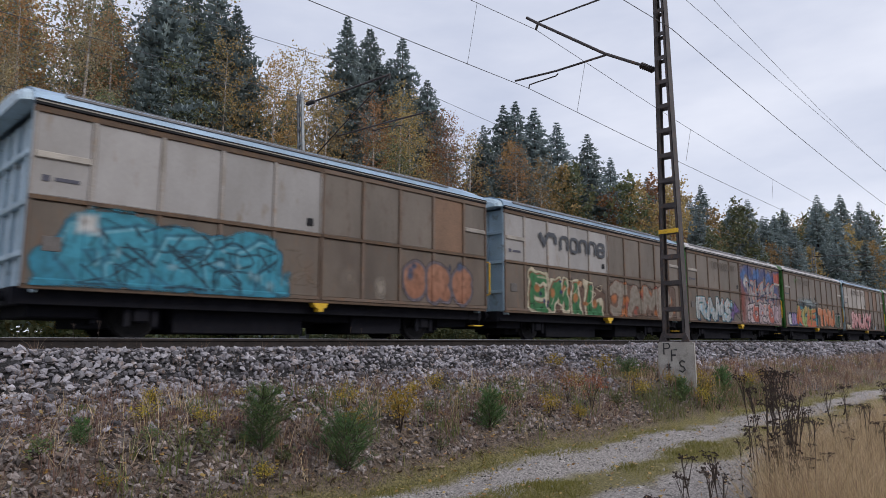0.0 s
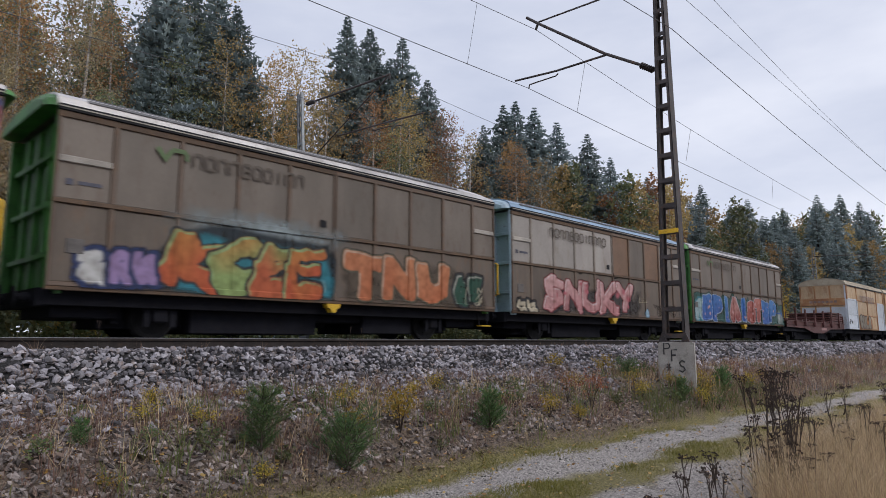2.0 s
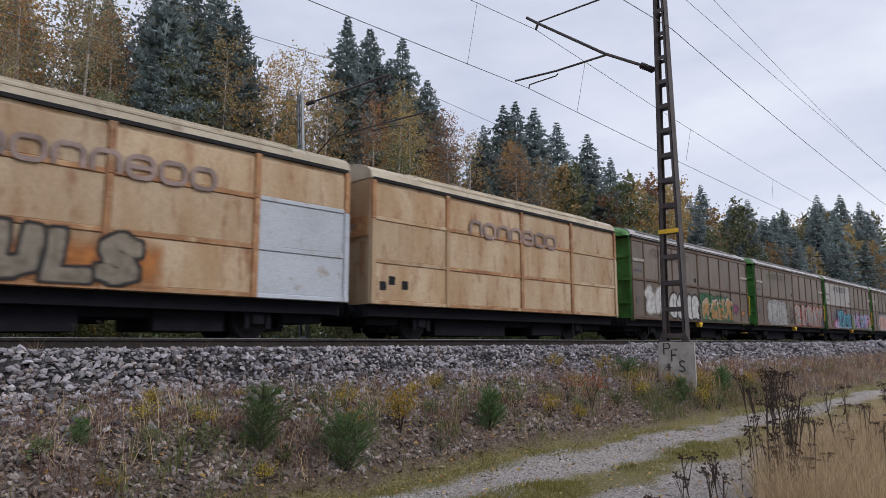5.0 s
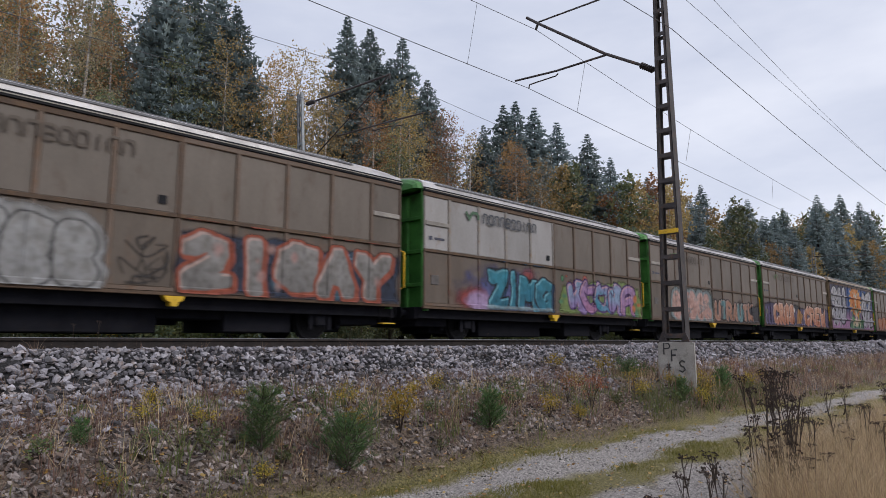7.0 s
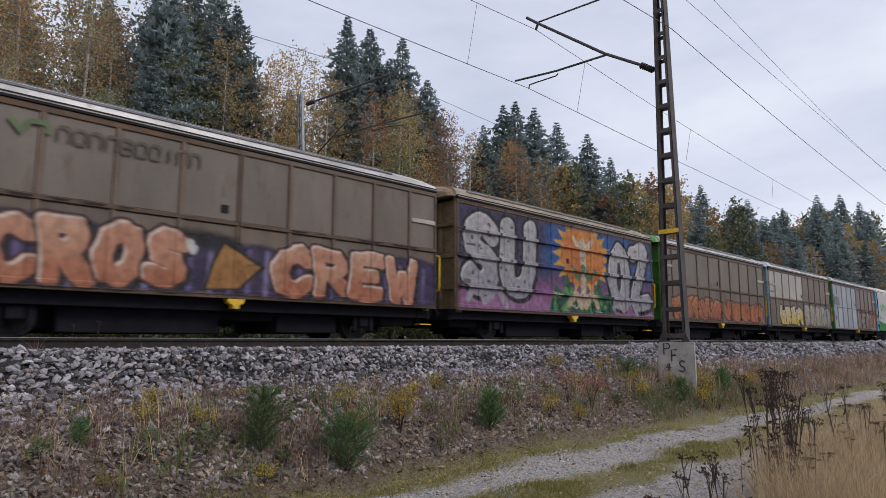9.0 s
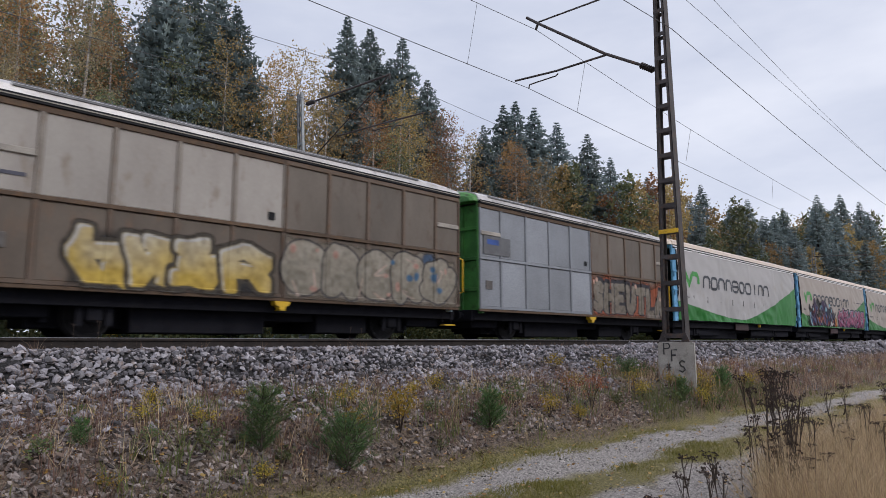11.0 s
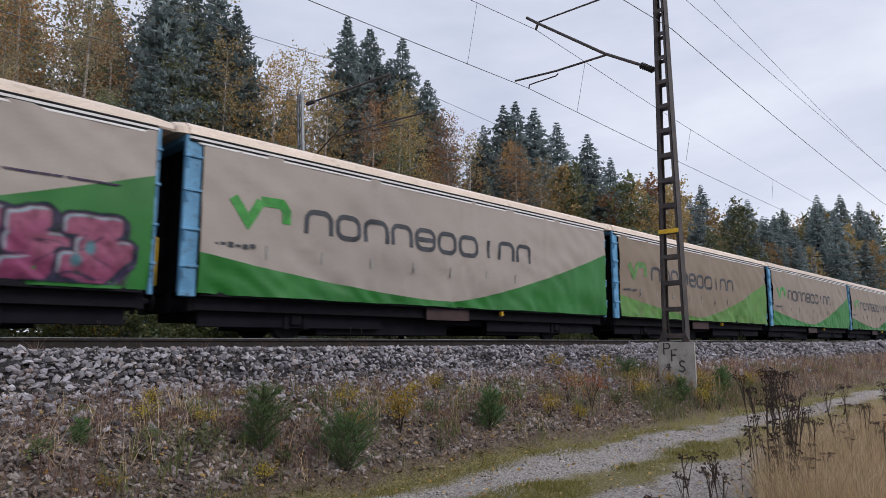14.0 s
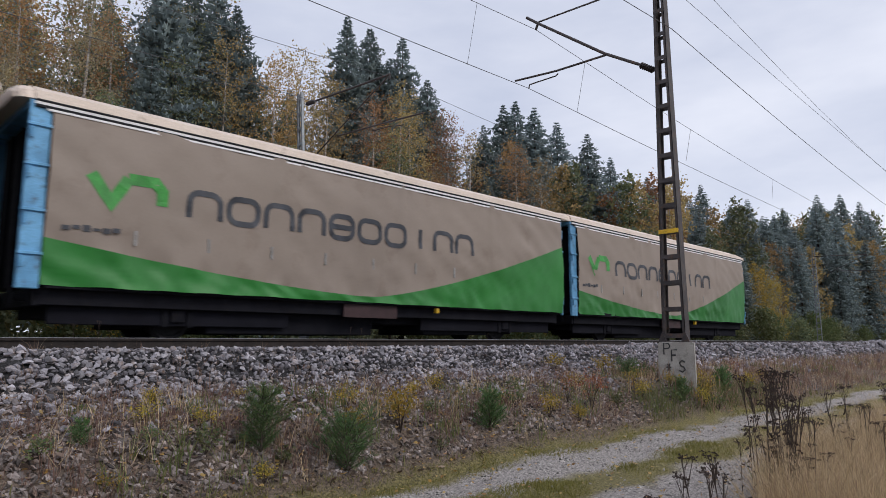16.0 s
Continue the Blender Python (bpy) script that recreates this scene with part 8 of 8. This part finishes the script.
def build_verge():
    rnd = np.random.RandomState(30)

    def spots(n, xa, xb, ya, yb, power=1.6, patch=0.0, seed=0.0):
        out = []
        while len(out) < n:
            X, Y = xa + (xb - xa) * rnd.rand() ** power, rnd.uniform(ya, yb)
            if yb < 3 and Y > 0.345 * X:
                continue
            if patch and noise.noise((X * 0.9, Y * 1.4, seed)) < patch * rnd.uniform(-0.6, 1.0):
                continue
            out.append((X, Y, ground_z(X, Y) - 0.01))
        return out
    s = spots(3200, 0.8, 42, 5.5, 7.5, 1.5, 0.4, 3.0)
    blades("brown_weeds", s, [rnd.uniform(0.05, 0.28) for _ in s], 0.0025, 0.5, G_BROWN, "withered brown weeds on the embankment", 31, 9, 0.07)
    s = spots(420, 0.8, 40, 5.4, 7.2, 1.5, 0.4, 9.0)
    blades("dry_grass", s, [rnd.uniform(0.10, 0.42) for _ in s], 0.003, 0.55, G_DRY, "dry straw-coloured grass tufts on the embankment", 32, 9, 0.05)
    s = spots(420, 1.2, 30, 5.35, 7.0, 1.5, 0.3, 15.0)
    blades("green_grass", s, [rnd.uniform(0.10, 0.34) for _ in s], 0.005, 0.45, G_GREEN, "green grass tufts on the embankment", 33, 9, 0.05)
    s = spots(3400, 1.5, 34, 4.9, 5.45, 1.6, 0.7, 2.0) + spots(5200, 1.5, 30, 3.5, 4.2, 1.5, 0.15, 5.0)
    blades("mossy_grass", s, [rnd.uniform(0.02, 0.07) for _ in s], 0.004, 0.9, G_MOSS, "short mossy grass along the lane", 34, 9, 0.06, plain=True)
    s = spots(7500, 4.9, 22, 1.0, 2.5, 1.4)
    blades("tall_dry_grass", s, [rnd.uniform(0.3, 0.8) for _ in s], 0.0026, 0.55, G_DRY, "tall dry yellow grass beside the lane", 35, 8, 0.08)
    s = spots(2300, 4.7, 20, 1.1, 2.6, 1.3)
    blades("brown_stalks", s, [rnd.uniform(0.2, 0.75) for _ in s], 0.002, 0.5, G_BROWN, "brown withered stalks among the tall grass", 40, 8, 0.08)
    s = spots(1100, 4.6, 18, 1.1, 2.6, 1.3)
    blades("tall_green_grass", s, [rnd.uniform(0.15, 0.4) for _ in s], 0.004, 0.4, G_GREEN, "green undergrowth among the tall dry grass", 36, 8, 0.06)
    s = spots(1300, 12, 60, 5.3, 7.2, 1.4)
    blades("far_weeds", s, [rnd.uniform(0.15, 0.45) for _ in s], 0.007, 0.4, G_BROWN, "withered weeds further along the embankment", 37, 7, 0.12)
    s = spots(300, 10.5, 16, 5.3, 5.85, 1.0)
    blades("mast_weeds", s, [rnd.uniform(0.10, 0.36) for _ in s], 0.004, 0.5, G_GREEN, "greenish weeds round the mast's foot", 39, 9, 0.10)
    s = spots(420, 0.8, 40, 7.3, 8.5, 1.5, 0.4, 7.0)
    blades("ballast_weeds", s, [rnd.uniform(0.05, 0.22) for _ in s], 0.003, 0.5, G_BROWN, "thin weeds between the ballast stones", 38, 6, 0.04)
    # brown litter of dead leaves and stalks
    V, F = [], []
    for k in range(16000):
        X, Y = 0.6 + 24 * rnd.rand() ** 1.6, rnd.uniform(5.3, 7.5)
        p = np.array((X, Y, ground_z(X, Y) + rnd.uniform(0.0, 0.05)))
        u = rnd.normal(0, 1, 3) * (1, 1, 0.5)
        u /= np.linalg.norm(u)
        w = np.cross(u, (rnd.normal(0, 0.5), rnd.normal(0, 0.5), 1))
        sz = rnd.uniform(0.012, 0.05)
        u, w = u * sz, w * sz * rnd.uniform(0.12, 0.5)
        o = len(V)
        V += [tuple(p - u), tuple(p + w), tuple(p + u), tuple(p - w)]
        F.append((o, o + 1, o + 2, o + 3))
    tagged(new("leaf_litter", quick("leaf_litter", V, F, G_LITTER)), "brown dead leaves and broken stalks on the embankment", "litter", kind="stuff")
    # fallen leaves
    V, F = [], []
    for k in range(3200):
        if k % 5 < 4:
            X, Y = 0.8 + 16 * rnd.rand() ** 1.6, rnd.uniform(5.2, 7.6)
        else:
            X, Y = 2 + 14 * rnd.rand() ** 1.6, rnd.uniform(2.4, 5.2)
        p = np.array((X, Y, ground_z(X, Y) + rnd.uniform(0.01, 0.05)))
        u = rnd.normal(0, 1, 3) * (1, 1, 0.35)
        u /= np.linalg.norm(u)
        w = np.cross(u, (rnd.normal(0, 0.4), rnd.normal(0, 0.4), 1))
        sz = rnd.uniform(0.012, 0.032)
        u, w = u * sz, w * sz * 0.7
        o = len(V)
        V += [tuple(p - u), tuple(p - u * 0.3 + w), tuple(p + u), tuple(p - u * 0.3 - w)]
        F.append((o, o + 1, o + 2, o + 3))
    tagged(new("fallen_leaves", quick("fallen_leaves", V, F, L_LITTER)), "yellow and orange fallen birch leaves on the ground", "leaves", kind="stuff")


build_verge()


def pine_meshes(seed, h, wide):
    """A young pine: whorled shoots thick with long needles."""
    rnd = np.random.RandomState(seed)
    stem = MB().tube([(0, 0, 0), (0.01, 0, h * 0.5), (0, 0.01, h * 0.93)], [0.012, 0.009, 0.004], 6)
    v, f = [], []

    def needles(a, b, n, ln):
        for _ in range(n):
            t = rnd.uniform(0.1, 1.0)
            p = a * (1 - t) + b * t
            d = (b - a) / np.linalg.norm(b - a) * rnd.uniform(0.4, 1.0) + rnd.normal(0, 0.55, 3)
            d = d / np.linalg.norm(d) * ln * rnd.uniform(0.7, 1.2)
            w = np.cross(d, rnd.normal(0, 1, 3))
            w = w / (np.linalg.norm(w) + 1e-6) * 0.0028
            o = len(v)
            v.extend([tuple(p - w), tuple(p + w), tuple(p + d)])
            f.append((o, o + 1, o + 2))
    for lev in range(7):
        q = 0.06 + 0.12 * lev
        n = 7 if lev < 5 else 5
        for b in range(n):
            a = 6.283 * b / n + lev * 0.7 + rnd.uniform(-0.3, 0.3)
            ln = wide * (1.0 - 0.55 * q) * rnd.uniform(0.55, 1.1)
            p0 = np.array((0, 0, q * h))
            p1 = p0 + np.array((math.cos(a) * ln, math.sin(a) * ln, ln * rnd.uniform(0.5, 1.3)))
            stem.tube([tuple(p0), tuple(p1)], [0.005, 0.002], 4)
            needles(p0, p1, 70, 0.075)
    needles(np.array((0, 0, h * 0.4)), np.array((0, 0, h)), 150, 0.065)
    return stem.mesh("trunk", BARK), quick("crown", v, f, L_PINE)


def shrub_meshes(seed, h, wide, leafm, leaf=0.022, n=14, many=26):
    rnd = np.random.RandomState(seed)
    stem = MB()
    V, F = [], []
    for b in range(n):
        a = rnd.uniform(0, 6.283)
        r = wide * rnd.uniform(0.2, 1.0)
        top = np.array((math.cos(a) * r, math.sin(a) * r, h * rnd.uniform(0.5, 1.0)))
        mid = top * (0.35, 0.35, 0.55)
        stem.tube([(0, 0, 0), tuple(mid), tuple(top)], [0.005, 0.0035, 0.0015], 4, False)
        for _ in range(many):
            t = rnd.uniform(0.3, 1.05)
            p = (mid * (1 - t) + top * t) + rnd.normal(0, 0.05 * (0.5 + h), 3)
            u = rnd.normal(0, 1, 3)
            u /= np.linalg.norm(u)
            w = np.cross(u, rnd.normal(0, 1, 3))
            w /= np.linalg.norm(w) + 1e-6
            s = leaf * rnd.uniform(0.6, 1.3)
            o = len(V)
            V += [tuple(p - u * s), tuple(p + w * s * 0.55), tuple(p + u * s), tuple(p - w * s * 0.55)]
            F.append((o, o + 1, o + 2, o + 3))
    return stem.mesh("stems", STEM), quick("leaves", V, F, leafm)


def small_plant(meshes, name, label, x, y, s, rz=0.0, category="shrub", group=""):
    t = thing(name, label, category, (x, y, ground_z(x, y) - 0.02), group)
    t.rotation_euler.z, t.scale = rz, (s, s, s)
    for me in meshes:
        kind_of = me.name.split(".")[0]
        ob = new({"stems": "stem", "leaves": "foliage"}.get(kind_of, kind_of), me)
        ob.parent = t
        if kind_of == "seed_cluster":
            tagged(ob, "dry dark brown clustered seed heads", kind="stuff")
    return t


PINES = [pine_meshes(41, 0.62, 0.27), pine_meshes(42, 0.5, 0.42), pine_meshes(43, 0.55, 0.24)]
for k, (x, y, s, v) in enumerate(((3.43, 5.75, 1.05, 0), (4.25, 5.48, 1.1, 1), (6.64, 5.65, 1.0, 2), (11.8, 5.5, 0.85, 2), (1.95, 6.1, 0.42, 0), (0.95, 6.55, 0.7, 0), (14.2, 5.7, 0.9, 0), (11.9, 6.6, 0.8, 1))):
    small_plant(PINES[v], "pine_sapling", "small green pine sapling on the embankment", x, y, s, k * 1.3, "tree", "pine saplings")
YEL = [shrub_meshes(51, 0.5, 0.26, L_YELLOW), shrub_meshes(52, 0.4, 0.3, L_YELLOW, 0.02, 10, 18)]
GRN = [shrub_meshes(53, 0.35, 0.22, L_GREEN, 0.025, 9, 18)]
REDS = [shrub_meshes(54, 0.7, 0.2, L_RED, 0.02, 9, 22)]
for k, (x, y, s) in enumerate(((5.2, 5.75, 1.05), (4.85, 6.3, 0.8), (8.0, 5.7, 0.75), (9.5, 6.3, 0.8), (12.0, 7.2, 0.9), (2.6, 6.4, 0.6), (2.9, 7.0, 0.5), (1.3, 7.7, 0.55), (10.8, 5.75, 0.7), (13.4, 5.8, 0.8), (15.5, 5.7, 0.8), (4.0, 7.2, 0.4), (6.2, 6.6, 0.5), (17, 5.9, 0.8), (3.3, 5.45, 0.4), (3.05, 6.2, 0.55), (4.55, 5.75, 0.7), (5.45, 6.1, 0.75), (6.9, 6.9, 0.6), (7.6, 6.2, 0.6), (8.6, 5.6, 0.55), (2.0, 5.6, 0.45), (1.2, 6.2, 0.5), (11.2, 6.1, 0.8), (12.9, 5.5, 0.8), (14.0, 6.2, 0.9), (10.6, 7.4, 0.7), (11.9, 5.75, 0.8), (12.45, 5.4, 0.75), (13.0, 5.75, 0.8))):
    small_plant(YEL[k % 2], "yellow_shrub", "small shrub with yellow autumn leaves", x, y, s, k, group="autumn shrubs")
for k, (x, y, s) in enumerate(((9.2, 5.75, 1.0), (8.9, 6.0, 0.7), (5.0, 6.6, 0.4), (10.1, 6.2, 0.5), (16.2, 6.2, 0.7))):
    small_plant(REDS[0], "red_sapling", "thin sapling with reddish autumn leaves", x, y, s, k, group="autumn shrubs")
for k, (x, y, s) in enumerate(((2.9, 5.8, 0.8), (3.9, 6.1, 0.7), (5.9, 6.0, 0.6), (7.5, 5.9, 0.8), (12.4, 6.5, 1.0), (13.1, 6.5, 1.0), (1.6, 5.9, 0.6), (14.8, 6.0, 1.0), (2.2, 6.9, 0.4), (3.6, 5.6, 0.6), (4.6, 6.5, 0.6), (2.5, 6.0, 0.5), (5.6, 5.5, 0.5), (8.3, 6.6, 0.7), (9.9, 5.7, 0.8), (11.5, 5.5, 1.0), (12.9, 5.3, 0.9))):
    small_plant(GRN[0], "green_shrub", "low green leafy weed on the embankment", x, y, s, k, group="green weeds")


def tansy_meshes(seed, h):
    """A dead tansy stalk: stiff dark stem, side shoots and flat clustered seed heads."""
    rnd = np.random.RandomState(seed)
    lean = rnd.normal(0, 0.06, 2) * h
    stem, heads = MB(), MB()
    top = np.array((lean[0], lean[1], h))
    stem.tube([(0, 0, 0), (lean[0] * 0.4, lean[1] * 0.4, h * 0.5), tuple(top)], [0.0045, 0.0038, 0.0025], 5)
    for k in range(7):
        q = rnd.uniform(0.74, 0.97)
        a = rnd.uniform(0, 6.283)
        b = np.array((lean[0] * q, lean[1] * q, h * q))
        e = b + np.array((math.cos(a) * 0.05, math.sin(a) * 0.05, (1.0 - q) * h * 0.9 + rnd.uniform(-0.01, 0.02)))
        stem.tube([tuple(b), tuple((b + e) / 2 + (0, 0, -0.004)), tuple(e)], [0.0022, 0.0018, 0.0015], 4)
        for _ in range(5):
            c = e + rnd.normal(0, 0.013, 3) * (1, 1, 0.4)
            heads.tube([tuple(c - (0, 0, 0.004)), tuple(c), tuple(c + (0, 0, 0.004))], [0.003, 0.0065, 0.0045], 6)
    for k in range(9):
        q = rnd.uniform(0.25, 0.8)
        a = rnd.uniform(0, 6.283)
        b = np.array((lean[0] * q, lean[1] * q, h * q))
        e = b + np.array((math.cos(a) * 0.05, math.sin(a) * 0.05, rnd.uniform(-0.05, 0.02)))
        heads.add([tuple(b), tuple((b + e) / 2 + (0.008, 0.006, 0.01)), tuple(e), tuple((b + e) / 2 - (0.008, 0.006, 0.01))], [(0, 1, 2, 3)])
    return stem.mesh("stem", STEM), heads.mesh("seed_cluster", mat("seed_head_brown", (0.045, 0.028, 0.022), 0.9, scale=20))


TANSY = [tansy_meshes(61 + k, 0.85 + 0.06 * k) for k in range(4)]
rt = random.Random(9)
for k in range(7):
    small_plant(TANSY[k % 4], "dead_tansy", "dead dark brown tansy stalk with seed heads", 3.35 + 0.12 * k + rt.uniform(-0.05, 0.05), 1.74 - 0.02 * k + rt.uniform(-0.05, 0.05), rt.uniform(0.78, 0.92), k * 1.1, "plant", "dead tansy stalks")
for k in range(40):
    tx = 5.7 + rt.uniform(0, 1.3)
    small_plant(TANSY[k % 4], "dead_tansy", "dead dark brown tansy stalk with seed heads", tx, tx * math.tan(radians(rt.gauss(17.6, 1.3))), rt.uniform(0.6, 1.32), k * 1.7, "plant", "dead tansy stalks")
for k in range(18):
    tx = 6.8 + rt.uniform(0, 2.2)
    small_plant(TANSY[k % 4], "dead_tansy", "dead dark brown tansy stalk with seed heads", tx, tx * math.tan(radians(rt.uniform(11, 14.5))), rt.uniform(0.6, 1.2), k * 2.3, "plant", "dead tansy stalks")
for k, (x, y, s) in enumerate(((2.5, 8.25, 0.42), (2.7, 8.1, 0.5), (6.4, 8.3, 0.4), (6.55, 8.2, 0.36), (1.1, 7.9, 0.4), (9.6, 8.2, 0.35), (4.4, 7.7, 0.4))):
    small_plant(TANSY[k % 4], "dead_weed", "thin dead weed growing from the ballast", x, y, s, k * 1.9, "plant", "dead weeds")

# ---- motion ----
def train_shift(t):
    return B * (-1.44937 * t + 0.0026874 * (t - 8) ** 2)


def motions():
    """The whole train rolls by; every wheelset turns with it."""
    for w in TRAIN:
        x0 = w.location.x
        walk(w, [(0.5 * k, pose(x0 + train_shift(0.5 * k), FAR_Y, 0)) for k in range(33)])
    first = WHEELS[0]
    walk(first, [(k / FPS, pose(0, 0, 0, 0, math.degrees(train_shift(k / FPS) / WHEEL_R) % 360.0, 0)) for k in range(481)])
    turn = first.animation_data
    for ws in WHEELS[1:]:
        ws.rotation_mode = "QUATERNION"
        ws.animation_data_create()
        ws.animation_data.action = turn.action
        ws.animation_data.action_slot = turn.action_slot


motions()
